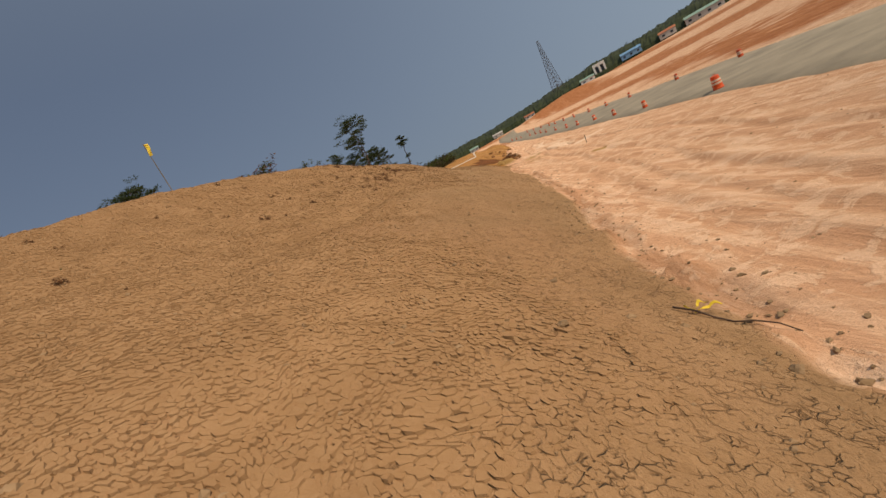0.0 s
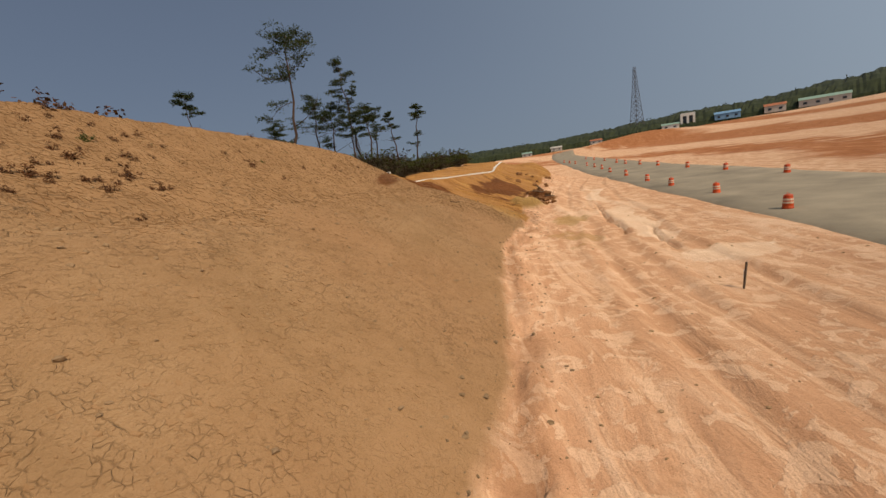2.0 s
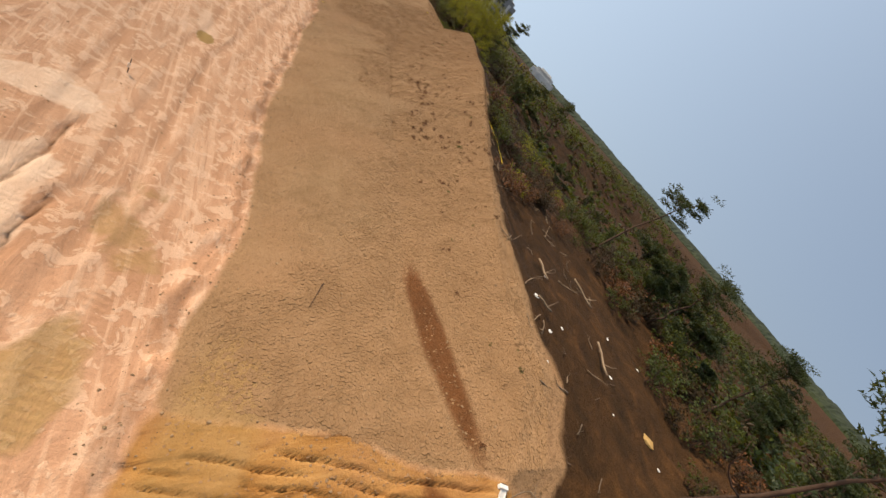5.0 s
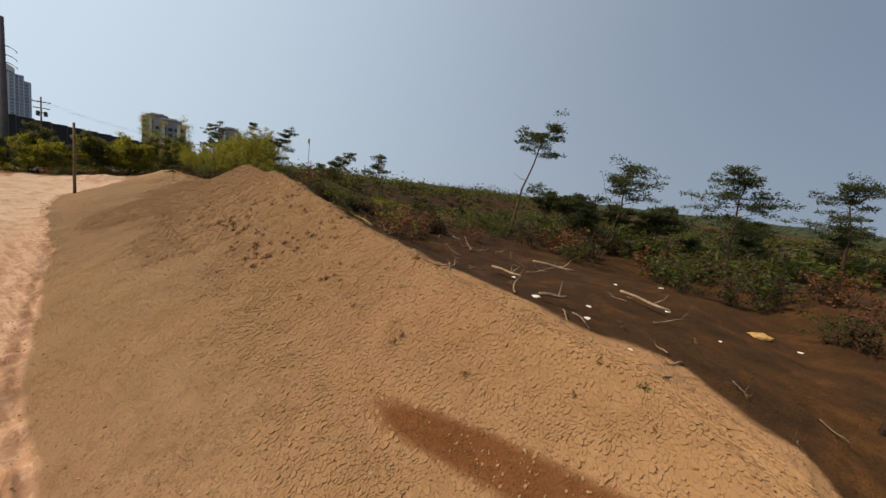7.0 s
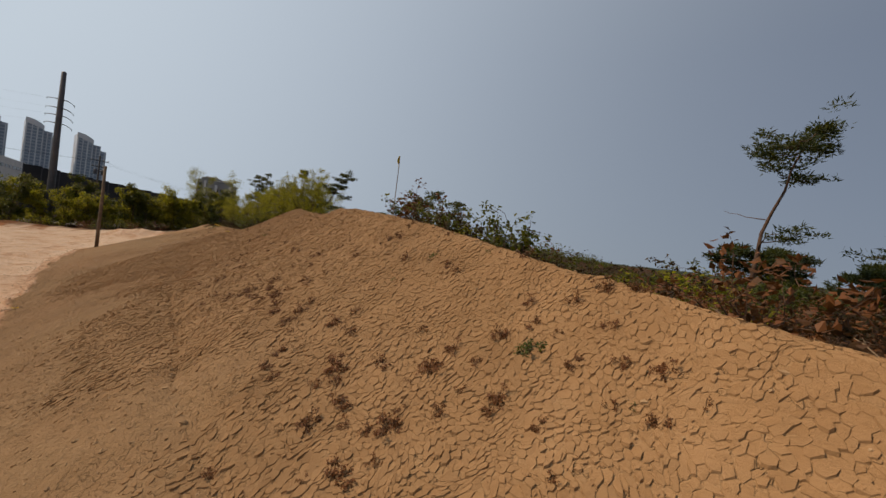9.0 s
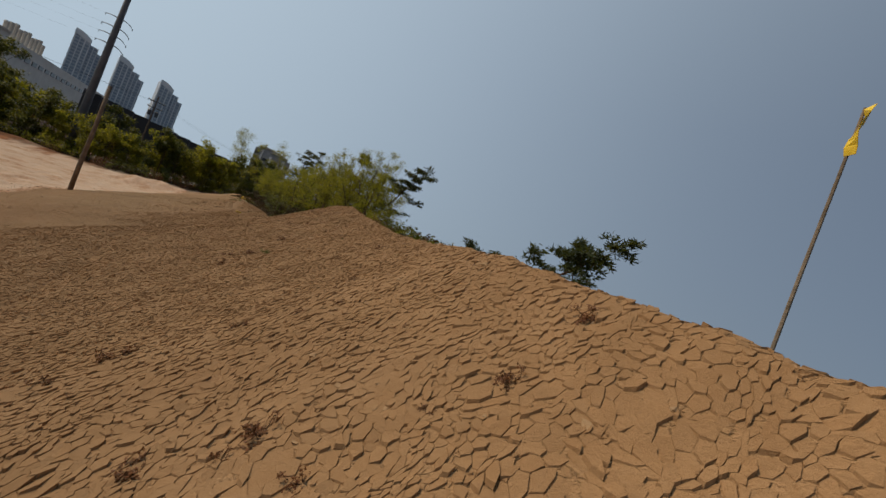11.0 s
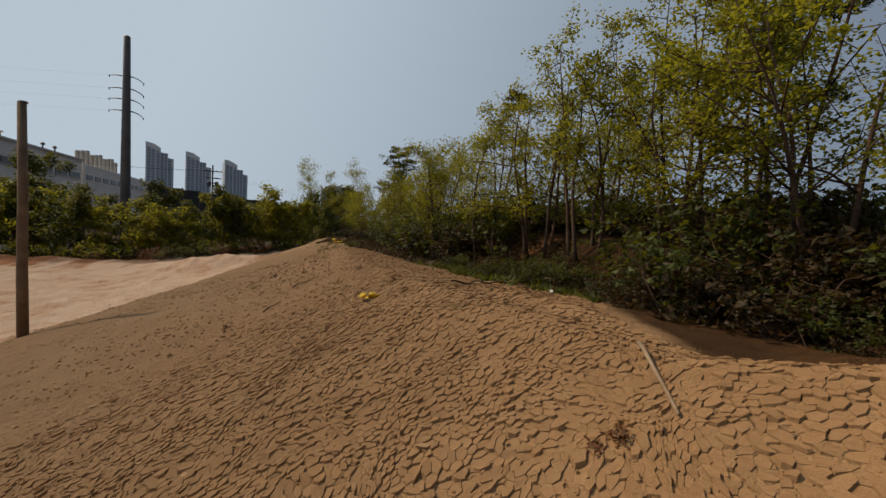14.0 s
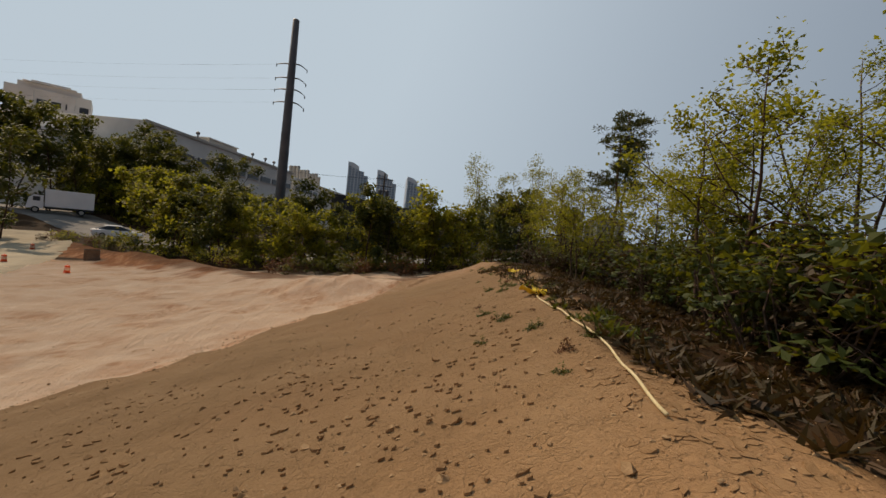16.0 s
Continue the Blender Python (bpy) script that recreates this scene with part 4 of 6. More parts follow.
BANK_TREES = [(-11.7, -1.6, 4.4, 1.7), (-12.0, -3.6, 4.8, 1.6), (-12.7, -2.6, 5.2, 1.8), (-11.9, -5.4, 4.9, 1.6), (-12.4, -7.2, 5.2, 1.7), (-12.5, -9.4, 4.8, 1.9), (-15.2, -7.0, 5.6, 2.0), (-12.7, -12.4, 4.6, 2.0), (-16.6, -11.2, 5.6, 2.1),
              (-14.5, -15.6, 5.0, 2.0), (-14.3, -19.2, 4.4, 1.9), (-16.2, -22.6, 3.6, 1.9), (-15.8, -26.2, 3.4, 2.0), (-17.2, -29.4, 4.4, 2.0), (-18.2, -34.0, 4.8, 2.1), (-18.5, -17.5, 5.8, 2.1),
              (-20.0, -21.5, 6.8, 2.3), (-19.4, -25.8, 4.9, 2.1), (-20.5, -13.0, 5.4, 2.1), (-17.6, -8.2, 5.0, 2.0), (-13.7, -4.4, 5.6, 1.7), (-15.8, -17.2, 5.4, 2.0), (-16.4, -20.2, 4.2, 2.0), (-11.0, 0.4, 3.0, 1.4)]
for k, (x, y, h, s) in enumerate(BANK_TREES):
    leafy_tree(put(x, y, 40 * k), h, LOCUST, s, 4 if k < 5 else 3, 60 + k, "leafy trees on the bank", 0.072, 6200 if k < 9 else 5600, 0.22 if k < 9 else 0.34, open_crown=0.8)
for k, (x, y, h) in enumerate([(-23.5, -63.5, 11.5), (-25.4, -53.5, 10.5), (-20.8, -57.0, 12.0)]):
    leafy_tree(put(x, y, 70 * k), h, "tall thin pale tree in fresh leaf", 3.0, 2, 90 + k, "pale roadside trees", 0.17, 2400, 0.3, LEAVES, BARK_PALE, open_crown=1.2)

# ---- roadside wood beyond the site ----
ROADSIDE = "roadside leafy tree with dense green crown"
kinds = [leafy_tree(put(-14.5, -48.0), 7.0, ROADSIDE, 3.0, 3, 110, "roadside trees", 0.30, 3000, 0.1),
         leafy_tree(put(-9.0, -49.5), 6.0, ROADSIDE, 3.0, 3, 111, "roadside trees", 0.30, 3000, 0.08),
         leafy_tree(put(-3.0, -51.5), 8.5, "dark green roadside tree with dense crown", 3.2, 2, 112, "roadside trees", 0.30, 3200, 0.12, LEAVES_DARK),
         leafy_tree(put(3.5, -55.0), 7.2, ROADSIDE, 3.2, 3, 113, "roadside trees", 0.32, 3200, 0.05),
         leafy_tree(put(24.0, -58.0), 11.0, "tall dark green roadside tree", 4.0, 2, 114, "roadside trees", 0.34, 3600, 0.10, LEAVES_DARK)]
random.seed(131)
EDGE_X, EDGE_Y = (-26, -6, 4, 9, 12, 16, 36, 70), (-47, -47, -52.5, -56, -72, -78, -97, -130)
for x in np.arange(-25, 58, 2.6):
    for row in range(2):
        px = x + random.uniform(-1.0, 1.0)
        py = float(np.interp(px, EDGE_X, EDGE_Y)) - 6.0 * row + random.uniform(-1.0, 1.0)
        k = random.choice((0, 1, 3, 2, 2)) if row == 0 else random.choice((2, 2, 2, 4 if px > 10 else 2))
        c = copy_thing(kinds[k], put(px, py, random.uniform(0, 360), 0.3))
        c.scale = [random.uniform(0.68, 0.92) * (1.0 + float(np.interp(px, [2, 12, 26], [0, 0.42, 1.0])))] * 3

for x, y, sc in ((41.5, -83.0, 1.6), (38.0, -86.0, 1.5), (34.5, -88.5, 1.35), (44.5, -80.0, 1.65), (30.5, -90.0, 1.25), (48.5, -82.0, 1.6)):
    copy_thing(kinds[4], put(x, y, 37 * x, 0.3)).scale = [sc] * 3

# ---- scrub, weeds and litter ----
scrubs = []
for k, (mat, nm) in enumerate(((SCRUB, "brown tangled scrub with bare twigs"), (SCRUB, "low brown and green brushwood"), (LEAVES_DARK, "dark green leafy shrub behind the crest"), (DRY, "low dry rust-coloured brushwood on bank"), (LEAVES, "fresh green low shrub on the bank"))):
    scrubs.append(shrub(put(-2.0 - 3 * k, 46 + 3 * k), 1.1 + 0.12 * k, nm, 140 + k, mat, "scrub on the bank top", twigs=11, leaves=460, leaf=0.132))
random.seed(151)


def crest_x(y):
    return float(station(y, 1) - station(y, 3))


spots = []
for _ in range(120):
    y = random.uniform(44, 76)
    spots.append((crest_x(y) - 3.8 - random.uniform(0, 1) ** 1.4 * 13, y, random.choice((0, 0, 1, 1, 2, 2)), random.uniform(0.55, 1.05)))
for _ in range(120):
    y = random.uniform(5, 30)
    spots.append((crest_x(y) - 1.0 - random.random() ** 1.6 * 9, y, random.choice((0, 1, 1, 2, 2, 3, 4)), random.uniform(0.45, 0.95) * (0.46 if y < 17 else 0.95)))
for _ in range(60):
    y = random.uniform(22, 44)
    spots.append((crest_x(y) - 10.5 - random.random() * 8, y, random.choice((1, 2, 2, 0, 3)), random.uniform(0.6, 1.3)))
for _ in range(120):
    y = random.uniform(-36, -4.5)
    spots.append((crest_x(y) - (6.0 if y > -13 else 2.2) - random.random() ** 1.3 * 5.5, y, random.choice((2, 2, 0, 1, 2, 2)), random.uniform(0.55, 1.15)))
for _ in range(40):
    px = random.uniform(-18, 22)
    spots.append((px, -43.5 - 0.66 * max(0.0, px + 4) + random.uniform(-1.5, 1.5), random.choice((0, 3, 2, 4, 2)), random.uniform(0.6, 1.2)))
spots.sort(key=lambda q: math.hypot(q[0] - 0.0, q[1] - 20.0) if q[1] > 0 else math.hypot(q[0] + 9, q[1] + 14))
rest = []
for i, (x, y, k, s) in enumerate(spots):
    if i >= 280:
        rest.append((scrubs[k], put(x, y, random.uniform(0, 360), 0.05) @ Matrix.Diagonal((s, s, s, 1))))
        continue
    c = copy_thing(scrubs[k], put(x, y, random.uniform(0, 360), 0.05))
    c.scale = [s, s, s * random.uniform(0.8, 1.1)]


def joined(name, pairs, label, category):
    """Many copies of a few things as one object for each material."""
    bags = {}
    for src, m in pairs:
        for ch in src.children:
            me = ch.data
            co = np.empty(len(me.vertices) * 3)
            me.vertices.foreach_get("co", co)
            r = np.array(m)
            co = co.reshape(-1, 3) @ r[:3, :3].T + r[:3, 3]
            v, f, n = bags.setdefault(me.materials[0].name, ([], [], [0]))
            f += [tuple(i + n[0] for i in p.vertices) for p in me.polygons]
            v.append(co)
            n[0] += len(co)
    for mat, (v, f, n) in bags.items():
        ob = part(name, (np.concatenate(v), f), bpy.data.materials[mat])
        tagged(ob, label, category, kind="stuff")


under = []
for _ in range(170):
    y = random.uniform(-38, 0.8)
    s = random.uniform(0.9, 1.4) * (0.75 if y > -6 else 1.0)
    under.append((scrubs[random.choice((0, 1, 2))], put(crest_x(y) - float(np.interp(y, [-15, -12, 0.8], [3.5, 6.0, 6.0])) - random.random() ** 1.3 * 7.0, y, random.uniform(0, 360), 0.1) @ Matrix.Diagonal((s, s, s * 0.9, 1))))
for _ in range(110):
    y = random.uniform(-9.0, 1.2)
    s = random.uniform(0.22, 0.42)
    under.append((scrubs[random.choice((0, 1, 2))], put(crest_x(y) - 2.5 - random.random() * 1.6, y, random.uniform(0, 360), 0.1) @ Matrix.Diagonal((s, s, s, 1))))
for _ in range(75):
    y = random.uniform(-19, -8.5)
    s = random.uniform(0.7, 1.25)
    under.append((scrubs[random.choice((0, 2, 2))], put(crest_x(y) - float(np.interp(y, [-19, -12, -8.5], [2.4, 2.8, 4.0])) - random.random() * 3.0, y, random.uniform(0, 360), 0.1) @ Matrix.Diagonal((s, s, s, 1))))
for _ in range(70):
    y = random.uniform(-3.6, 2.2)
    s = random.uniform(0.4, 0.9)
    under.append((scrubs[random.choice((0, 0, 2))], put(crest_x(y) - 2.6 - random.random() * 3.6, y, random.uniform(0, 360), 0.1) @ Matrix.Diagonal((s, s, s, 1))))
joined("undergrowth", under, "dark tangled undergrowth below the leafy trees", "undergrowth")
for _ in range(90):
    y = random.uniform(43.5, 62)
    s = random.uniform(0.4, 0.75)
    rest.append((scrubs[random.choice((0, 1, 1, 2))], put(crest_x(y) - 3.4 - random.random() ** 1.6 * 5, y, random.uniform(0, 360), 0.08) @ Matrix.Diagonal((s, s, s * 0.9, 1))))
joined("far_brush", rest, "brown and green brush along the bank and wood edge", "brush")


def weed_clump(k):
    """A low dead tuft of weed with a few stalks."""
    random.seed(170 + k)
    t = thing("weed_clump", Matrix.Identity(4), "dry brown weed clump on the cracked slope" if k < 3 else "low green weed tuft on the slope", "weed", "weeds on the slope")
    cv, cf = [], []
    for _ in range(6):
        tv, tf = [], []
        a = random.uniform(0, 6.28)
        s = bent((random.gauss(0, .05), random.gauss(0, .05), -0.03), (math.cos(a), math.sin(a), random.uniform(0.5, 1.4)), random.uniform(0.12, 0.3), 3, 0.25)
        tube(tv, tf, s, [0.008, 0.006, 0.005, 0.003], 3, False)
        part("stalk", (tv, tf), BARK, t)
        leaf_quads(cv, cf, s[-1], 0.07, 16, 0.05)
    for _ in range(4):
        leaf_quads(cv, cf, (random.gauss(0, .1), random.gauss(0, .1), 0.05), 0.09, 38, 0.045, 0.5)
    part("foliage", (cv, cf), DRY if k < 3 else LEAVES_DARK, t)
    return t


def slope_pose(x, y, rz, sink=0.02):
    """A pose that stands square on the slope."""
    e = 0.25
    n = Vector((ground_at(x - e, y) - ground_at(x + e, y), ground_at(x, y - e) - ground_at(x, y + e), 2 * e)).normalized()
    q = Vector((0, 0, 1)).rotation_difference(n).to_matrix().to_4x4()
    return Matrix.Translation((x, y, ground_at(x, y) - sink)) @ q @ Matrix.Rotation(radians(rz), 4, "Z")


weeds = [weed_clump(k) for k in range(4)]
WEED_SPOTS = [(2.22, 21.4), (2.91, 25.0), (2.67, 29.2), (2.69, 27.9), (2.95, 27.2), (3.25, 26.5), (3.8, 27.2), (4.13, 30.7), (2.54, 20.7), (2.6, 20.4), (2.3, 20.6), (2.49, 22.2), (2.6, 22.5), (2.2, 22.7), (2.8, 22.9), (3.0, 23.4), (3.1, 24.1), (1.9, 20.2), (1.3, 20.6), (0.8, 21.0),
              (4.2, 26.4), (4.4, 27.3), (3.5, 25.9), (3.8, 24.9), (0.6, 23.4), (1.8, 28.4), (2.0, 17.9), (1.1, 17.2), (0.2, 18.6), (0.5, 15.6), (-0.7, 16.4), (-0.3, 13.9),
              (-2.75, 8.9), (-3.05, 9.06), (-3.23, 9.36), (-2.3, 9.6), (-3.9, 8.1), (-5.17, 0.6), (-5.6, 8.2), (-6.0, 9.6), (-4.9, 12.2), (-8.2, -8.6), (-8.9, -14.2), (-7.4, -13.6)]
random.seed(181)
for k, (x, y) in enumerate(WEED_SPOTS):
    m = slope_pose(x + random.gauss(0, .05), y + random.gauss(0, .05), random.uniform(0, 360))
    src = weeds[random.randrange(3) if k not in (37, 34) else 3]
    c = copy_thing(src, m) if k > 3 else weeds[k]
    if k <= 3:
        c.matrix_basis = m
    c.scale = [random.uniform(0.38, 0.72)] * 3
for k, (x, y) in enumerate(WEED_SPOTS[:32]):
    for _ in range(3):
        c = copy_thing(weeds[random.randrange(3)], slope_pose(x + random.gauss(0, .28), y + random.gauss(0, .4), random.uniform(0, 360)))
        c.scale = [random.uniform(0.25, 0.55)] * 3
for x, y, sc in ((-5.53, 0.14, 0.9), (-5.75, 2.72, 0.8), (-6.0, 2.3, 0.7), (-6.33, 1.17, 0.7), (-6.6, 1.0, 0.6), (-6.15, 1.4, 0.6)):
    copy_thing(weeds[3], slope_pose(x, y, 60 * sc)).scale = [sc] * 3
for _ in range(120):
    y = random.uniform(4, 41) if random.random() < 0.6 else random.uniform(-34, 4)
    u = random.uniform(0.75, 1.02)
    x = float(station(y, 1)) - float(station(y, 3)) * u
    c = copy_thing(weeds[random.choice((0, 1, 2, 2, 3))], slope_pose(x, y, random.uniform(0, 360)))
    c.scale = [random.uniform(0.2, 0.5)] * 3


def shoulder_grass():
    """Short dry and green grass over the shoulder between the crest and the undergrowth."""
    random.seed(177)
    bags = {"dry": ([], []), "green": ([], [])}
    for _ in range(2600):
        y = random.uniform(-31, -1.5)
        x = crest_x(y) - random.uniform(np.interp(y, [-31, -20, -16, -13, -2], [-1.2, -0.2, 0.3, 1.6, 1.9]), 4.6)
        if fbm(x, y, 1.7, 3, 88) < random.uniform(-0.55, 0.35):
            continue
        v, f = bags["green" if fbm(x, y, 2.3, 2, 89) > 0.12 else "dry"]
        blades(v, f, (x, y, ground_at(x, y) + 0.02), 0.13, 16, 0.13, 0.15)
    for kind, (v, f) in bags.items():
        ob = part("shoulder_grass", (v, f), DRY_GRASS if kind == "dry" else LEAVES_DARK)
        tagged(ob, "short dry brown and green grass behind the crest", "grass", kind="stuff")


DRY_GRASS = leaf_material("dry grass", [(0.036, 0.018, 0.006), (0.060, 0.028, 0.008), (0.040, 0.028, 0.008), (0.022, 0.014, 0.005)], 0.2, (0.15, 0.085, 0.02))
shoulder_grass()
random.seed(179)
for _ in range(34):
    y = random.uniform(-33, -17)
    c = copy_thing(weeds[3], slope_pose(crest_x(y) + random.uniform(-0.4, 1.3), y, random.uniform(0, 360)))
    c.scale = [random.uniform(0.35, 0.8)] * 3


def dead_branch(k):
    random.seed(190 + k)
    t = thing("dead_branch", Matrix.Identity(4), "bleached dead branch lying on cleared ground", "branch", "felled branches on the bank")
    v, f = [], []
    main = bent((-0.7, 0, 0.05), (1, 0, 0.06), random.uniform(1.2, 2.4), 6, 0.14)
    tube(v, f, main, [0.05 - 0.006 * j for j in range(7)], 6)
    part("stem", (v, f), DEAD_WOOD, t, smooth=True)
    v, f = [], []
    for j in (2, 3, 4, 5):
        b = bent(main[j], (random.uniform(.2, 1), random.gauss(0, 1), random.uniform(0, .8)), random.uniform(0.3, 0.9), 4, 0.25)
        v, f = [], []
        tube(v, f, b, [0.022, 0.018, 0.014, 0.009, 0.004], 4)
        part("twig", (v, f), DEAD_WOOD, t, smooth=True)
    return t


branches = [dead_branch(k) for k in range(5)]
random.seed(201)
for k in range(98):
    if k < 62:
        y = random.uniform(23, 43.5)
        x = crest_x(y) - 0.4 - random.random() ** 1.5 * 8
    elif k < 92:
        y = random.uniform(44, 58)
        x = crest_x(y) - 3.4 - random.random() * 2.4
    else:
        y = random.uniform(-20, -3)
        x = crest_x(y) - 0.6 - random.random() * 2.5
    m = slope_pose(x, y, random.uniform(0, 360), -0.03)
    c = copy_thing(branches[k % 5], m) if k > 4 else branches[k]
    if k <= 4:
        c.matrix_basis = m
    c.scale = [random.uniform(0.25, 0.55) if k < 62 else random.uniform(0.5, 0.95) if k < 92 else 0.3] * 3


def clods(name, count, place, size, mat, label, seed):
    """Loose lumps of earth as one sheet of small rough stones."""
    rng = np.random.default_rng(seed)
    ico = bmesh.new()
    bmesh.ops.create_icosphere(ico, subdivisions=1, radius=1.0)
    bv = np.array([v.co[:] for v in ico.verts])
    bf = np.array([[v.index for v in p.verts] for p in ico.faces])
    ico.free()
    xy = place(rng, count)
    z = land(xy[:, 0], xy[:, 1])
    s = size[0] + (size[1] - size[0]) * rng.random(count) ** 3
    vs = bv[None] * (1 + 0.35 * rng.standard_normal((count, len(bv), 1))) * s[:, None, None] * np.array([1.1, 0.9, 0.65])
    vs = vs + np.stack([xy[:, 0], xy[:, 1], z + 0.15 * s], -1)[:, None]
    fs = bf[None] + (np.arange(count) * len(bv))[:, None, None]
    ob = part(name, (vs.reshape(-1, 3), fs.reshape(-1, 3).tolist()), mat)
    return tagged(ob, label, "clods", kind="stuff")


def at_toe(rng, n):
    y = rng.uniform(-30, 62, n)
    return np.stack([station(y, 1) + rng.normal(0.1, 0.45, n), y], -1)


def on_slope(rng, n):
    y = rng.uniform(-26, 43, n)
    return np.stack([station(y, 1) - station(y, 3) * rng.uniform(0.02, 1.0, n), y], -1)


def on_flat(rng, n):
    y = -5.0 - 19.0 * rng.random(n) ** 1.2
    return np.stack([station(y, 1) - station(y, 3) * rng.uniform(0.7, 1.02, n) - 1.2 * rng.random(n), y], -1)


def on_site(rng, n):
    y = rng.uniform(-28, 60, n)
    return np.stack([station(y, 1) + 0.5 + 9 * rng.random(n) ** 1.5, y], -1)


clods("clods_at_toe", 3200, at_toe, (0.008, 0.036), STONE, "broken earth lumps along the foot of the bank", 1)
clods("clods_on_slope", 4500, on_slope, (0.010, 0.04), STONE, "small crumbled earth lumps on the slope", 2)
clods("crumbs_on_crest", 5000, on_flat, (0.005, 0.018), STONE, "crumbled dry earth scattered over the flat crest", 4)
clods("clods_on_site", 1600, on_site, (0.006, 0.03), STONE, "scattered earth lumps on the pale site", 3)


# ---- plates and curled flakes of the dried crust ----
def surface(y, off):
    """Height of the ground sheet itself at a station and a distance up from the toe."""
    ys, offs, zz = GRID
    i, j = np.clip(np.searchsorted(ys, y) - 1, 0, len(ys) - 2), np.clip(np.searchsorted(offs, off) - 1, 0, len(offs) - 2)
    u, v = (y - ys[i]) / (ys[i + 1] - ys[i]), (off - offs[j]) / (offs[j + 1] - offs[j])
    return (zz[i, j] * (1 - u) + zz[i + 1, j] * u) * (1 - v) + (zz[i, j + 1] * (1 - u) + zz[i + 1, j + 1] * u) * v


def crust_plates(seed, y0, y1, cell):
    """Irregular six-sided plates of dried mud that part along open joints, over the upper slope."""
    rng = np.random.default_rng(seed)
    rows = int(13.5 / (cell * 0.866))
    a, b = np.meshgrid(np.arange(int((y1 - y0) / cell) + rows // 2 + 4), np.arange(rows), indexing="ij")
    py = y0 + (a - rows // 2 + 0.5 * b) * cell + rng.normal(0, 0.40, a.shape) * cell
    po = b * cell * 0.866 + rng.normal(0, 0.40, a.shape) * cell
    py, po = py + 0.16 * fbm(py, po, 0.55, 2, 91), po + 0.16 * fbm(py, po, 0.55, 2, 92)
    around = ((1, 0), (0, 1), (-1, 1), (-1, 0), (0, -1), (1, -1))
    inner = (slice(1, -1), slice(1, -1))

    def shifted(p, k):
        da, db = around[k % 6]
        return p[1 + da:p.shape[0] - 1 + da, 1 + db:p.shape[1] - 1 + db]
    cy, co = py[inner], po[inner]
    vy = np.stack([(cy + shifted(py, k) + shifted(py, k + 1)) / 3 for k in range(6)], -1)
    vo = np.stack([(co + shifted(po, k) + shifted(po, k + 1)) / 3 for k in range(6)], -1)
    w = station(cy, 3)
    edge = w + np.interp(cy, [-20, -16, -13, -8, -5, -3.5, -2, 0, 5, 33, 36, 41], [0.1, 0.4, 1.6, 1.6, 1.9, 1.9, 0.8, 0.2, 0.4, 0.4, 0.9, 1.6])
    start = np.interp(cy, [-20, -14, -6, 1, 3, 9, 13, 17, 21, 26, 33, 36, 41], [0.88, 0.78, 0.60, 0.34, 0.06, 0.08, 0.36, 0.22, 0.28, 0.50, 0.42, 0.10, 0.05])
    chance = np.clip((co / w - start) / 0.22 + 0.9 * fbm(station(cy, 1) - co, cy, 2.2, 3, 93), 0, 1) * (co < edge + 0.3 * fbm(cy, co, 0.8, 2, 94)) * (cy > y0) * (cy < np.minimum(y1, 40.9 - 0.42 * (station(cy, 1) - co - 6.2)))
    stain = np.hypot((co - np.interp(cy, [35, 38, 41], [4.7, 5.4, 6.3])) / 0.40, (cy - 38.2) / 3.5)
    chance = chance * np.clip((stain - 0.8) / 0.4, 0, 1)
    keep = rng.random(cy.shape) < chance * np.interp(cy, [-9, -5.5, -2.5], [0.0, 0.35, 1.0]) + 0.8 * np.clip((co - w + 0.5) / 0.8, 0, 1) * np.clip((-4 - cy) / 3, 0, 1) * (chance > 0) * np.clip(0.87 + 0.5 * fbm(cy, co, 0.5, 3, 98), 0.5, 0.97)
    cy, co, vy, vo = cy[keep][:, None], co[keep][:, None], vy[keep], vo[keep]
    n = len(cy)
    wide = np.clip(0.10 + 0.26 * fbm(vy, vo, 0.30, 3, 95, 0.7), 0.012, 0.30)
    worn = np.interp(cy, [-13, -7, -3], [0.30, 0.45, 1.0])
    shrink = 1 - wide * (0.4 + 0.6 * worn) * rng.uniform(0.7, 1.3, (n, 6))
    cover = np.clip(2.2 * chance[keep][:, None], 0.1, 1)
    vy, vo = cy + (vy - cy) * shrink, co + (vo - co) * shrink
    h = 0.013 * cover * worn + 0.0065 * rng.normal(0, 1, (n, 1)) * cover * worn + rng.normal(0, 0.0018, (n, 6)) + rng.normal(0, 0.11, (n, 1)) * (vy - cy) + rng.normal(0, 0.11, (n, 1)) * (vo - co)
    top = np.stack([station(vy, 1) - vo, vy, surface(vy, vo) + h], -1)
    v = np.concatenate([top, top - np.array([0, 0, 0.03])], 1).reshape(-1, 3)
    ring = [(0, k + 1, k) for k in range(1, 5)]
    for k in range(6):
        q = (k + 1) % 6
        ring += [(k, q, 6 + q), (k, 6 + q, 6 + k)]
    tri = ((np.arange(n) * 12)[:, None, None] + np.array(ring)[None]).reshape(-1, 3)
    me = bpy.data.meshes.new("crust_plates")
    me.vertices.add(len(v))
    me.vertices.foreach_set("co", v.ravel())
    me.loops.add(tri.size)
    me.loops.foreach_set("vertex_index", tri.ravel())
    me.polygons.add(len(tri))
    me.polygons.foreach_set("loop_start", np.arange(0, tri.size, 3))
    me.polygons.foreach_set("use_smooth", np.zeros(len(tri), bool))
    me.update()
    me.materials.append(CRUST)
    tagged(new("crust_plates", me), "cracked plates of dried mud on the upper bank", "crust", kind="stuff")


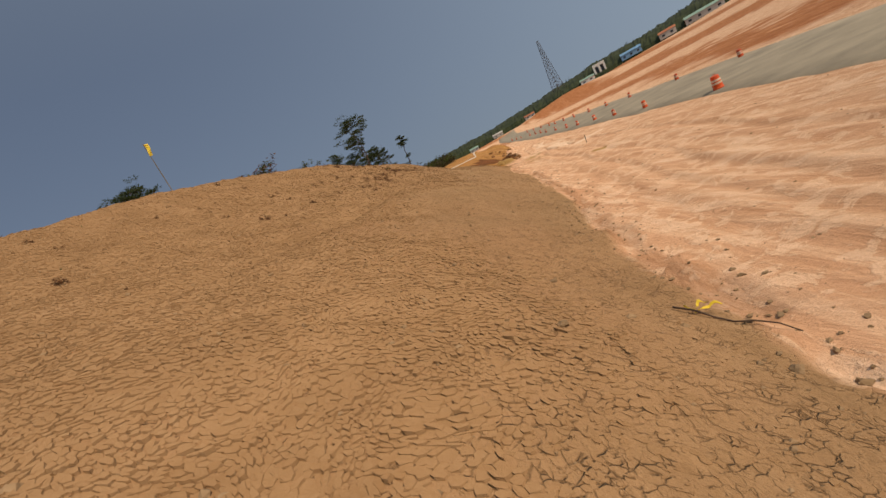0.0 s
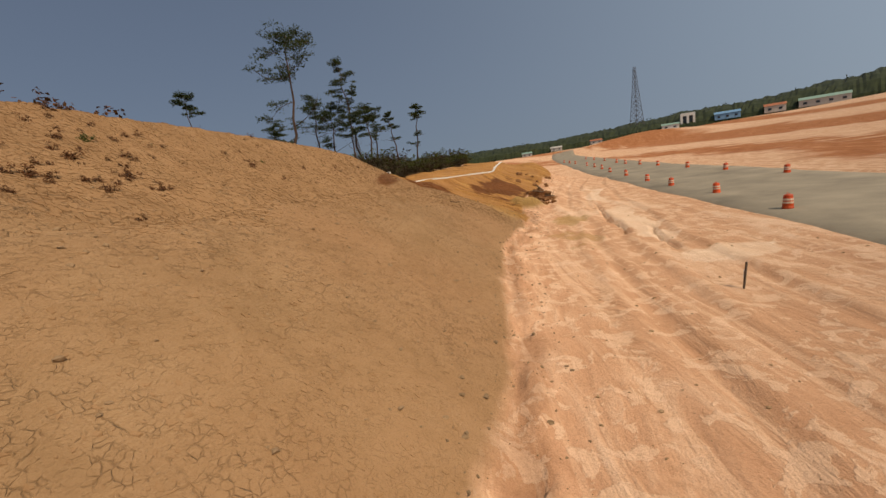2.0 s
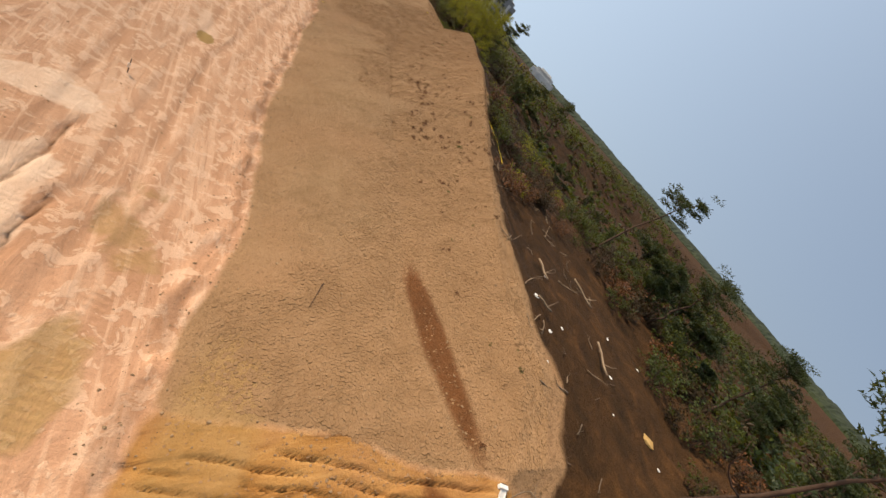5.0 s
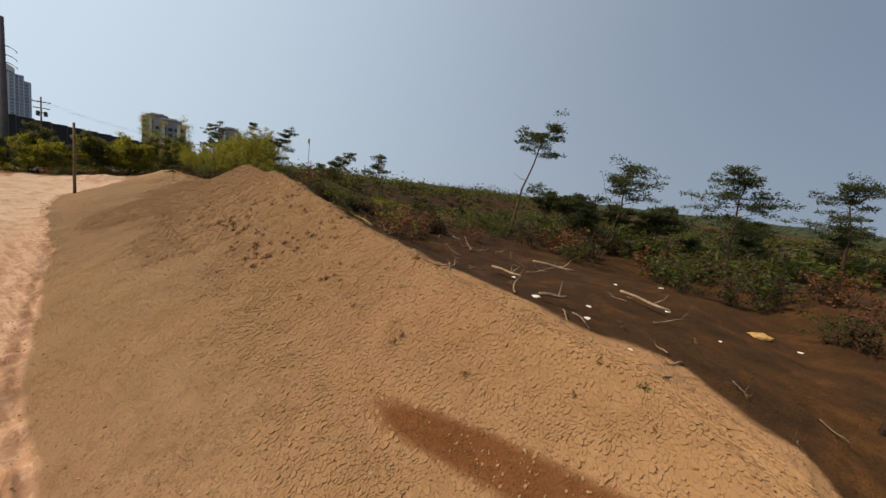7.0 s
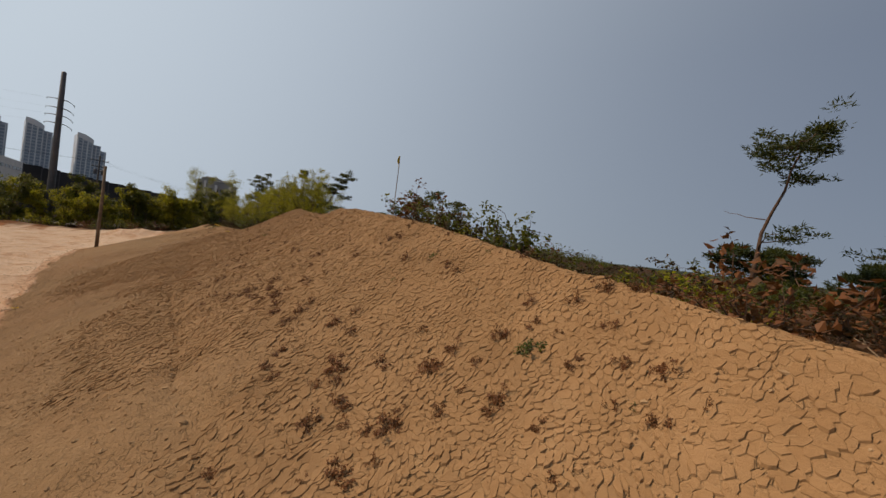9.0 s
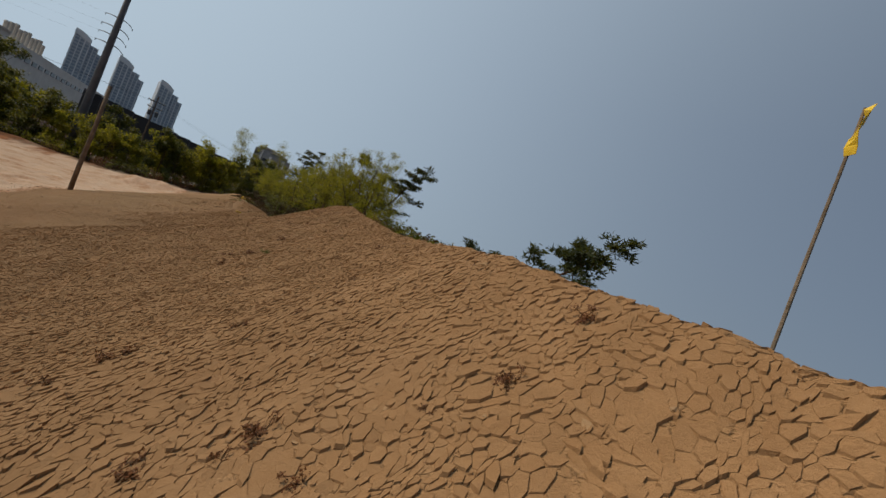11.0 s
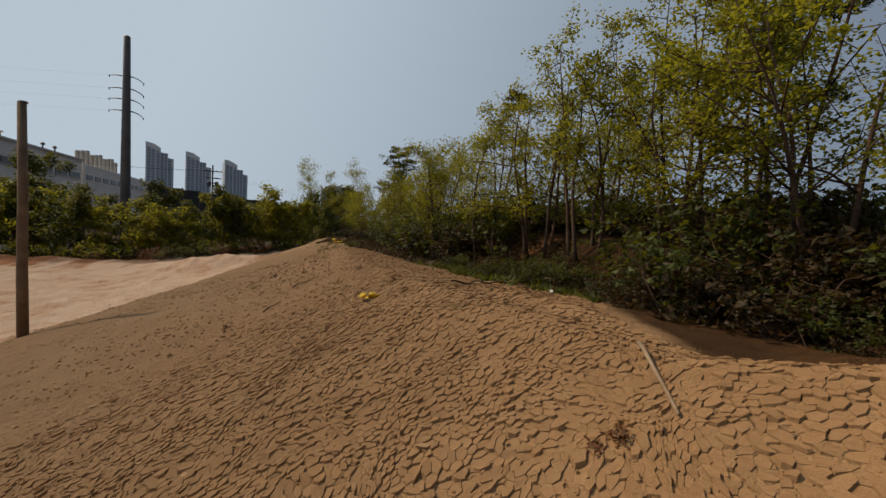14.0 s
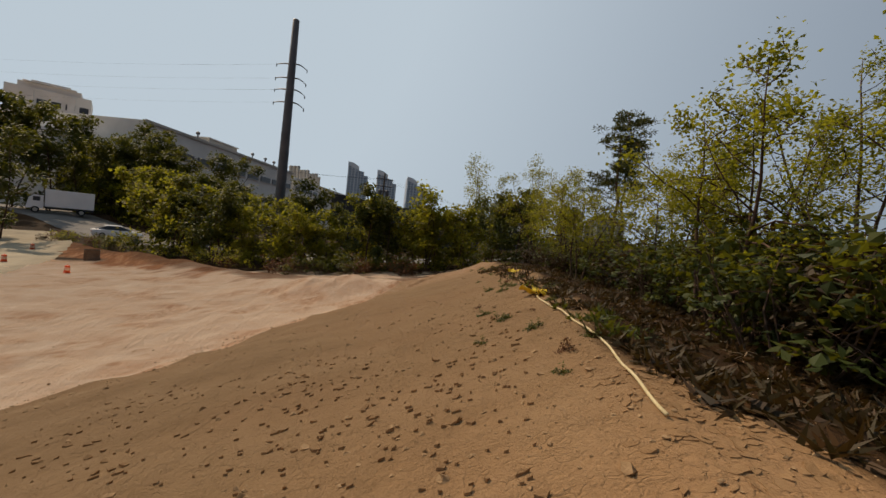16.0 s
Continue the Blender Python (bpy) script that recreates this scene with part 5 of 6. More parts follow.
def crust_flakes(count, seed):
    """Small loose flakes on the lower slope and between the plates."""
    rng = np.random.default_rng(seed)
    y = np.where(rng.random(count) < 0.7, rng.uniform(-1, 41, count), rng.uniform(-20, 2, count))
    w = station(y, 3)
    off = w * (0.04 + 0.9 * rng.random(count))
    x = station(y, 1) - off
    keep = rng.random(count) < np.clip(off / w * 0.5 + 0.9 * fbm(x, y, 2.4, 3, 71) + 0.2, 0.03, 1)
    x, y, off = x[keep], y[keep], off[keep]
    n = len(x)
    e = 0.15
    z = surface(y, off) + 0.012 * np.clip(off / w[keep] * 2 - 0.6, 0, 1)
    gx, gy = (land(x + e, y) - land(x - e, y)) / (2 * e), (land(x, y + e) - land(x, y - e)) / (2 * e)
    gx, gy = gx + rng.normal(0, 0.2, n), gy + rng.normal(0, 0.2, n)
    r = 0.008 + 0.022 * rng.random(n) ** 2
    a = rng.uniform(0, 6.28, n)[:, None] + np.arange(5) * (2 * np.pi / 5) + rng.normal(0, 0.28, (n, 5))
    rad = r[:, None] * rng.uniform(0.45, 1.5, (n, 5))
    dx, dy = rad * np.cos(a) * 1.25, rad * np.sin(a)
    top = np.stack([x[:, None] + dx, y[:, None] + dy, z[:, None] + gx[:, None] * dx + gy[:, None] * dy + 0.006 + 0.10 * rad], -1)
    low = top - np.array([0, 0, 0.02])
    v = np.concatenate([top, low], 1).reshape(-1, 3)
    i = (np.arange(n) * 10)[:, None]
    faces = [tuple(q) for q in (i + np.arange(5)).tolist()]
    for k in range(5):
        faces += [tuple(q) for q in (i + np.array([k, k + 5, (k + 1) % 5 + 5, (k + 1) % 5])).tolist()]
    ob = part("crust_flakes", (v, faces), CRUST)
    tagged(ob, "curled flakes of dried mud crust on the bank", "crust", kind="stuff")


def crust_material():
    m, t, b = material("crust", 0.95, 0.0, 0.12)
    b.inputs["Diffuse Roughness"].default_value = 1.0
    geo = t.nodes.new("ShaderNodeNewGeometry")
    c = t.nodes.new("ShaderNodeTexCoord").outputs["Object"]
    mid, fine = noise_tex(t, c, 0.9, 6.0, 0.65, 0.4), noise_tex(t, c, 42.0, 5.0, 0.75)
    col = ramp(t, mid, [(0.25, (0.268, 0.148, 0.068)), (0.5, (0.352, 0.202, 0.096)), (0.75, (0.420, 0.248, 0.124))])
    col = mix(t, calc(t, "MULTIPLY", geo.outputs["Random Per Island"], 0.22), col, (0.40, 0.255, 0.135))
    col = mix(t, calc(t, "MULTIPLY", fine, 0.45), col, (0.19, 0.108, 0.052))
    t.links.new(col, b.inputs["Base Color"])
    bn = node(t, "ShaderNodeBump", Strength=1.0, Distance=0.014)
    t.links.new(fine, bn.inputs["Height"])
    t.links.new(bn.outputs["Normal"], b.inputs["Normal"])
    return m


CRUST = crust_material()
crust_plates(5, -16.5, -2.0, 0.060)
crust_plates(6, -2.0, 14.0, 0.050)
crust_plates(7, 14.0, 41.2, 0.070)
crust_flakes(36000, 5)


# ---- low woodland over the land behind the bank ----
def back_wood():
    random.seed(91)
    cv, cf, dv, df = [], [], [], []
    for k in range(3600):
        y = random.uniform(-45, 120)
        x = min(-16.0, crest_x(min(y, 76)) - 13) - 75 * random.random() ** 1.5
        z = ground_at(x, y)
        h = random.uniform(0.5, 1.4) + 1.3 * random.random() * min(1.0, (-15 - x) / 25)
        h *= 0.7 + 0.6 * max(-0.5, float(fbm(x, y, 9.0, 2, 87)))
        if -4 < y < 24:
            h *= 0.25 + 0.5 * max(0.0, float(fbm(x, y, 5.0, 2, 85)) + 0.2)
        if random.random() < 0.6:
            leaf_quads(cv, cf, (x, y, z + h * 0.5), h * 1.0, 26, 0.42)
        else:
            leaf_quads(dv, df, (x, y, z + h * 0.5), h * 1.0, 26, 0.42)
    for v, f, mat in ((cv, cf, LEAVES_DARK), (dv, df, SCRUB)):
        ob = part("back_wood", (v, f), mat)
        tagged(ob, "dark low woodland behind the bank", "woods", kind="stuff")


back_wood()


# ---- far ridge and woods ----
def wooded_ridge():
    """Low wooded hills all round, far off, with an uneven canopy."""
    rng = np.random.default_rng(7)
    AZ, TOP = (-180, -150, -100, -60, -25, -2, 14, 25, 35, 43, 60, 90, 120, 150, 180), (10, 9, 9, 12, 10, 12, 13, 20, 23, 29, 34, 30, 24, 14, 10)
    az = np.radians(np.arange(-180, 180.01, 0.22))
    rr = np.array([400, 406, 412, 420, 432, 450, 480, 540, 620])
    prof = np.array([-2.0, 0.35, 0.5, 0.66, 0.8, 0.92, 1.0, 1.0, 0.3])
    a, r = np.meshgrid(az, rr, indexing="ij")
    h = np.interp(np.degrees(a), AZ, TOP)
    canopy = rng.random(a.shape)
    z = np.where(prof[None] < 0, -3.0, h * prof[None] * (0.84 + 0.12 * fbm(a * 30, r / 40, 1.0, 3, 51)) + 1.5 * canopy * (prof[None] > 0))
    v = np.stack([10 + r * np.sin(a), r * np.cos(a), z], -1).reshape(-1, 3)
    na, nr = a.shape
    i = np.arange(na * nr).reshape(na, nr)
    f = np.stack([i[:-1, :-1], i[1:, :-1], i[1:, 1:], i[:-1, 1:]], -1).reshape(-1, 4)
    ob = part("wooded_ridge", (v, f.tolist()), FAR_CANOPY)
    tagged(ob, "dark green wooded hills on the horizon", "woods", kind="stuff")
    # ragged crowns along the skyline
    cv, cf = [], []
    random.seed(71)
    for _ in range(900):
        aa = math.radians(random.uniform(-60, 75) if random.random() < 0.75 else random.uniform(75, 300))
        d = random.uniform(396, 470)
        hh = float(np.interp((math.degrees(aa) + 180) % 360 - 180, AZ, TOP))
        q = (d - 396) / 74
        leaf_quads(cv, cf, (10 + d * math.sin(aa), d * math.cos(aa), 0.5 + hh * q * 0.85), random.uniform(1.6, 3.2), 26, 1.3)
    ob = part("far_tree_crowns", (cv, cf), FAR_WOOD)
    tagged(ob, "ragged dark tree crowns on the far hills", "woods", kind="stuff")


FAR_CANOPY = grain("far canopy", (0.012, 0.020, 0.008), (0.040, 0.048, 0.016), 0.12, 0.9, 0.95, 0.4)
DARK_PANEL = grain("dark barrier panel", (0.020, 0.020, 0.022), (0.045, 0.043, 0.042), 0.15, 2.0, 0.7, 0.1)
wooded_ridge()


# ---- buildings ----
def prism(outline, y0, y1):
    """Solid from an x-z outline, drawn out along y."""
    n = len(outline)
    v = [(x, y0, z) for x, z in outline] + [(x, y1, z) for x, z in outline]
    f = [tuple(range(n - 1, -1, -1)), tuple(range(n, 2 * n))] + [(i, (i + 1) % n, n + (i + 1) % n, n + i) for i in range(n)]
    return v, f


def tower(x, y, top, label):
    """High-rise with an arched crown falling to one side, a lower stepped wing, and pale upright fins."""
    t = thing("apartment_tower", pose(x, y, -2, 0, 0, 0), label, "tower", "apartment towers")
    h = top + 2
    arc = [(-u * 12.7, h - 5.0 * u ** 2.2) for u in np.linspace(0, 1, 9)]
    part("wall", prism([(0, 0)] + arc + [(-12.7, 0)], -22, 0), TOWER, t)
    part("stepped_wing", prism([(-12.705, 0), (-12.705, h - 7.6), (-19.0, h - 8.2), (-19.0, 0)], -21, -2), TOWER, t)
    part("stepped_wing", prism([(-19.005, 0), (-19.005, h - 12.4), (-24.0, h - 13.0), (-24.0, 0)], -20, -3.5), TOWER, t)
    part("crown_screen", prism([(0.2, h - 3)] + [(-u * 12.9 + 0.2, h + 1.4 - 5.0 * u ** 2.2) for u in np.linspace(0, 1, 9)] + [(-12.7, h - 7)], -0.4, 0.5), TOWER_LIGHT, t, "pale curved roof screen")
    for fx, w, z1 in ((-0.6, 1.1, h - 1), (-4.6, 0.5, h - 1.6), (-8.4, 0.9, h - 3.4), (-12.2, 0.6, h - 6)):
        bm = bmesh.new()
        box(bm, (w, 0.8, z1), (fx, 0.42, z1 / 2))
        part("fin", bm, TOWER_LIGHT, t, "pale upright fin")
    for fx, z1 in ((-15.4, h - 9), (-18.6, h - 9.5), (-22.6, h - 14)):
        bm = bmesh.new()
        box(bm, (0.6, 0.8, z1), (fx, -1.9 if fx > -19 else -3.4, z1 / 2))
        part("fin", bm, TOWER_LIGHT, t, "pale upright fin")
    v, f = [], []
    for s in range(int(h / 3.0) - 2):
        for x0, x1, y1, lim in ((-4.2, -1.3, 0.0, h - 3), (-7.8, -5.0, 0.0, h - 4), (-11.8, -9.0, 0.0, h - 6.5), (-15.0, -13.2, -2.0, h - 9), (-18.2, -15.9, -2.0, h - 9), (-22.2, -19.4, -3.5, h - 14)):
            z = 4 + 3.0 * s
            if z + 1.6 < lim:
                b = len(v)
                v += [(x0, y1 + 0.05, z), (x1, y1 + 0.05, z), (x1, y1 + 0.05, z + 1.7), (x0, y1 + 0.05, z + 1.7), (x0, y1 - 0.2, z), (x1, y1 - 0.2, z), (x1, y1 - 0.2, z + 1.7), (x0, y1 - 0.2, z + 1.7)]
                f += [(b + 1, b, b + 3, b + 2), (b, b + 1, b + 5, b + 4), (b + 2, b + 3, b + 7, b + 6), (b + 3, b, b + 4, b + 7), (b + 1, b + 2, b + 6, b + 5)]
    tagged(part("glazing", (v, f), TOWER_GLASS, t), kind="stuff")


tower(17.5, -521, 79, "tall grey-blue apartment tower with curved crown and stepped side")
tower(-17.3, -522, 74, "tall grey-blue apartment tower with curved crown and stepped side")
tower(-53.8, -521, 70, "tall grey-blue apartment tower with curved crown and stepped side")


def apartment(x, y, width, depth, top, rz, mat, label, roof="stepped"):
    """Slab block with storeys of windows, corner recesses and a lift house on the roof."""
    t = thing("apartment_block", pose(x, y, -1, 0, 0, rz), label, "apartment block", "apartment blocks")
    h = top + 1
    bm = bmesh.new()
    box(bm, (width, depth, h - 2.4), (0, 0, (h - 2.4) / 2), bevel=0.1)
    part("wall", bm, mat, t)
    bm = bmesh.new()
    box(bm, (width * 0.74, depth * 0.8, 1.4), (0, 0, h - 1.7), bevel=0.08)
    part("roof_storey", bm, mat, t)
    bm = bmesh.new()
    box(bm, (width * 0.46, depth * 0.5, 1.0), (0, 0, h - 0.5), bevel=0.08)
    part("lift_house", bm, mat, t)
    bm = bmesh.new()
    box(bm, (width * 0.62, depth * 0.92, 0.25), (0, 0, h - 0.88), bevel=0.05)
    part("roof_slab", bm, WHITE, t, "pale flat roof slab")
    for fx in (-0.26, 0.22):
        bm = bmesh.new()
        box(bm, (width * 0.09, 0.5, h - 3.0), (width * fx, depth / 2 + 0.2, (h - 3.0) / 2))
        part("stair_core", bm, WHITE, t, "pale upright stair strip")
    v, f = [], []
    n = max(3, int(width / 2.6))
    for s in range(int((h - 4) / 2.9)):
        for k in range(n):
            wx = -width / 2 + width * (k + 0.5) / n
            z, hw = 1.6 + 2.9 * s, width / n * 0.34
            b = len(v)
            y1 = depth / 2
            v += [(wx - hw, y1 + 0.05, z), (wx + hw, y1 + 0.05, z), (wx + hw, y1 + 0.05, z + 1.5), (wx - hw, y1 + 0.05, z + 1.5), (wx - hw, y1 - 0.2, z), (wx + hw, y1 - 0.2, z), (wx + hw, y1 - 0.2, z + 1.5), (wx - hw, y1 - 0.2, z + 1.5)]
            f += [(b + 1, b, b + 3, b + 2), (b, b + 1, b + 5, b + 4), (b + 2, b + 3, b + 7, b + 6), (b + 3, b, b + 4, b + 7), (b + 1, b + 2, b + 6, b + 5)]
    tagged(part("glazing", (v, f), GLASS, t), kind="stuff")
    return t


GREY_RENDER = grain("grey render", (0.20, 0.20, 0.20), (0.30, 0.295, 0.285), 0.15, 3.0, 0.8, 0.1)
apartment(-79.5, -208, 13.5, 12, 24.5, -21, GREY_RENDER, "grey apartment block with rooftop lift house")
apartment(-105, -198, 11, 12, 25, -27, GREY_RENDER, "grey apartment block with rooftop lift house")
apartment(-118, -190, 17, 12, 21.5, -31, GREY_RENDER, "wide grey apartment block behind the wood")
apartment(-92, -262, 15, 14, 30, -20, GREY_RENDER, "dark grey apartment block seen between the trees")
apartment(-129.5, -133, 14, 9, 10.5, -45, WHITE, "low white block with rows of dark windows")


def factory():
    """Long white plant: facade line from the near corner to the far end, bands of windows, roof house and vents."""
    a, b = Vector((38.2, -111.5, 0)), Vector((20.0, -180.0, 0))
    length = (b - a).length
    ang = math.degrees(math.atan2(b.y - a.y, b.x - a.x))
    t = thing("factory", pose(a.x, a.y, -1, 0, 0, ang), "long pale concrete factory with bands of dark windows", "factory")
    # local x runs along the facade, local -y is the front, +y goes back into the building
    bm = bmesh.new()
    box(bm, (length, 34, 23.6), (length / 2, 17, 11.8), bevel=0.12)
    part("wall", bm, WHITE, t)
    bm = bmesh.new()
    box(bm, (length + 0.6, 0.5, 0.7), (length / 2, -0.12, 23.4), bevel=0.08)
    part("parapet", bm, BEIGE, t, "pale roof edge strip")
    for z, h, w, gap in ((18.2, 1.7, 6.2, 1.5), (11.6, 1.7, 6.2, 1.5), (6.0, 1.7, 6.2, 1.5)):
        x = 1.6
        while x + w < length - 0.5:
            bm = bmesh.new()
            box(bm, (w, 0.3, h), (x + w / 2, -0.06, z))
            win = part("window", bm, GLASS, t)
            bm = bmesh.new()
            box(bm, (w + 0.3, 0.3, 0.2), (x + w / 2, -0.16, z - h / 2 - 0.1))
            part("sill", bm, BEIGE, win)
            x += w + gap
    bm = bmesh.new()
    box(bm, (13, 9, 2.0), (31, 7.0, 24.4), bevel=0.08)
    house = part("roof_house", bm, BEIGE, t, "pale rooftop plant room")
    bm = bmesh.new()
    box(bm, (13.6, 9.6, 0.3), (31, 7.0, 25.5), bevel=0.05)
    part("roof_slab", bm, WHITE, house)
    for x in (18, 44, 52, 58):
        v, f = lathe([(0.18, 23.5), (0.18, 24.8), (0.5, 25.0), (0.5, 25.4), (0.1, 25.7)], 10)
        part("roof_vent", ([(p[0] + x, p[1] + 1.2, p[2]) for p in v], f), STEEL_DARK, t)
    # lower front wing towards the road
    wing = thing("factory_annex", pose(44.5, -105.0, -1, 0, 0, ang + 14), "lower white annex of the factory", "factory")
    bm = bmesh.new()
    box(bm, (16, 26, 18.2), (5.0, 16, 9.1), bevel=0.1)
    part("wall", bm, WHITE, wing)
    bm = bmesh.new()
    box(bm, (16.4, 0.4, 0.5), (5.0, 2.85, 18.0), bevel=0.06)
    part("parapet", bm, BEIGE, wing)
    for z in (14.6, 9.4):
        for x in (-1.2, 3.6, 8.4):
            bm = bmesh.new()
            box(bm, (3.8, 0.3, 1.5), (x, 2.94, z))
            part("window", bm, GLASS, wing)
    far = thing("factory_hall", pose(20.0, -184.0, -1, 0, 0, math.degrees(math.atan2(-129.0, -32.6))), "long low white factory hall with roof vents", "factory")
    bm = bmesh.new()
    box(bm, (134, 30, 22.6), (67, 15, 11.3), bevel=0.12)
    part("wall", bm, WHITE, far)
    for k in range(20):
        bm = bmesh.new()
        box(bm, (4.2, 0.3, 1.6), (4 + 6.4 * k, -0.06, 18.4))
        part("window", bm, GLASS, far)
    for k in range(10):
        v, f = lathe([(0.7, 22.4), (0.7, 26.6 + (k % 3) * 0.5), (0.85, 26.7 + (k % 3) * 0.5), (0.6, 27.3 + (k % 3) * 0.5)], 10)
        part("chimney", ([(p[0] + 3 + 3.4 * k, p[1] + 3.0, p[2]) for p in v], f), BEIGE, far, "pale squat roof stack")


factory()
apartment(74, -140, 16, 10, 33, 28, WHITE, "tall pale building above the roadside trees")


def noise_barrier():
    t = thing("noise_barrier", Matrix.Identity(4), "long dark roadside noise barrier on an embankment", "barrier")
    for k in range(16):
        x = -2.0 - 3.4 * k
        y = -118 - 0.05 * k
        top = 12.4 - 0.085 * (-2 - x)
        bm = bmesh.new()
        box(bm, (3.3, 0.25, top + 1), (x, y, (top - 1) / 2), bevel=0.02)
        part("panel", bm, DARK_PANEL, t)
        bm = bmesh.new()
        box(bm, (0.22, 0.4, top + 1.15), (x + 1.7, y, (top - 0.85) / 2))
        part("post", bm, STEEL_DARK, t)


noise_barrier()


def far_house(x, y, w, d, h, rz, mat, label, roof_mat, openings=2, name="house"):
    t = thing(name, pose(x, y, ground_at(x, y) - 0.6, 0, 0, rz), label, "house" if name == "house" else "shed")
    bm = bmesh.new()
    box(bm, (w, d, h), (0, 0, h / 2), bevel=0.05)
    part("wall", bm, mat, t)
    part("roof", ([(-w / 2 - .4, -d / 2 - .5, h), (w / 2 + .4, -d / 2 - .5, h), (w / 2 + .4, 0, h + d * 0.2), (-w / 2 - .4, 0, h + d * 0.2), (-w / 2 - .4, d / 2 + .5, h), (w / 2 + .4, d / 2 + .5, h)],
                  [(0, 1, 2, 3), (3, 2, 5, 4), (0, 3, 4), (1, 5, 2), (0, 4, 5, 1)]), roof_mat, t)
    for k in range(openings):
        ox = -w / 2 + w * (k + 0.5) / openings
        bm = bmesh.new()
        box(bm, (w / openings * 0.32, 0.3, h * 0.34), (ox, -d / 2 - 0.02, h * 0.5))
        part("window", bm, GLASS, t)


def portal_building():
    """White building with tall dark openings between piers."""
    t = thing("white_building", pose(196, 367, 1.0, 0, 0, -27), "white rendered building with tall dark openings", "building")
    bm = bmesh.new()
    box(bm, (10, 8, 2.2), (0, 0, 12.9), bevel=0.08)
    part("wall", bm, WHITE, t)
    bm = bmesh.new()
    box(bm, (10, 8, 1.0), (0, 0, 0.5), bevel=0.05)
    part("plinth", bm, WHITE, t)
    for x in (-4.2, 0, 4.2):
        bm = bmesh.new()
        box(bm, (1.6, 8, 10.9), (x, 0, 6.4), bevel=0.05)
        part("pier", bm, WHITE, t)
    for x in (-2.1, 2.1):
        bm = bmesh.new()
        box(bm, (2.7, 0.3, 10.8), (x, -2.4, 6.4))
        part("window", bm, GLASS, t)


GREEN_SHEET = grain("green sheet roof", (0.16, 0.26, 0.20), (0.26, 0.36, 0.28), 0.3, 5.0, 0.5, 0.0)
portal_building()
far_house(217, 352, 16, 8, 4.2, -30, BLUE, "blue sheet-metal shed with a pale roof", BLUE, 3, "shed")
far_house(240, 336, 12, 8, 4.5, -34, BEIGE, "small house with a rust-red roof", RED_ROOF)
far_house(262, 322, 26, 9, 4.5, -38, BEIGE, "long shed with a green metal roof", GREEN_SHEET, 4, "shed")
far_house(292, 286, 22, 9, 6.0, -44, BEIGE, "house with an orange-red roof under the ridge", RED_ROOF, 3)
far_house(305, 262, 15, 8, 6.0, -50, WHITE, "white hillside building below the ridge", WHITE, 3)
far_house(182, 366, 12, 7, 3.2, -26, WHITE, "low white shed beside the white building", GREEN_SHEET, 2, "shed")
for hx, hy, hw, mat in ((70, 378, 8, GREEN_SHEET), (96, 384, 9, BEIGE), (128, 380, 9, RED_ROOF)):
    far_house(hx, hy, hw, 6, 2.6, -10, BEIGE, "small village house at the edge of the site", mat)


# ---- pylons, poles and wires ----
def pylon(x, y, base, top, label, w=8.0):
    t = thing("transmission_pylon", pose(x, y, base, 0, 0, 22), label, "pylon", "lattice pylons")
    h = top - base
    half = lambda u: (w / 2) * (1 - u) ** 1.1 + 0.55
    us = np.linspace(0, 1, 13)
    for sx in (-1, 1):
        for sy in (-1, 1):
            v, f = [], []
            tube(v, f, [(sx * half(u), sy * half(u), h * u) for u in us], [0.20 - 0.1 * u for u in us], 4)
            part("leg", (v, f), STEEL_DARK, t)
    v, f = [], []
    for i in range(12):
        a, b = us[i], us[i + 1]
        for (sx, sy), (qx, qy) in (((-1, -1), (1, -1)), ((1, -1), (1, 1)), ((1, 1), (-1, 1)), ((-1, 1), (-1, -1))):
            tube(v, f, [(sx * half(a), sy * half(a), h * a), (qx * half(b), qy * half(b), h * b)], [0.09, 0.09], 3, False)
            tube(v, f, [(qx * half(a), qy * half(a), h * a), (sx * half(b), sy * half(b), h * b)], [0.09, 0.09], 3, False)
            tube(v, f, [(sx * half(b), sy * half(b), h * b), (qx * half(b), qy * half(b), h * b)], [0.10, 0.10], 3, False)
    tagged(part("bracing", (v, f), STEEL_DARK, t), kind="stuff")
    for u in (0.70, 0.82, 0.94):
        v, f = [], []
        for s in (-1, 1):
            tube(v, f, [(0, 0, h * u), (s * 2.0, 0, h * u + 0.1)], [0.14, 0.05], 4)
        part("crossarm", (v, f), STEEL_DARK, t)


pylon(144.6, 338.7, 11, 51, "tall dark lattice transmission pylon", 5.6)
pylon(-153, 282, 8, 42, "distant lattice transmission pylon", 6.0)
pylon(-59, 324, 8, 39, "distant lattice transmission pylon", 6.0)


def wire(a, b, sag, r=0.008):
    v, f = [], []
    pts = []
    for i in range(17):
        u = i / 16
        p = Vector(a).lerp(Vector(b), u)
        p.z -= sag * 4 * u * (1 - u)
        pts.append(p)
    tube(v, f, pts, [r] * 17, 3, False)
    ob = part("overhead_wire", (v, f), STEEL_DARK)
    tagged(ob, "thin dark overhead power wire between poles", "wire", "overhead wires")


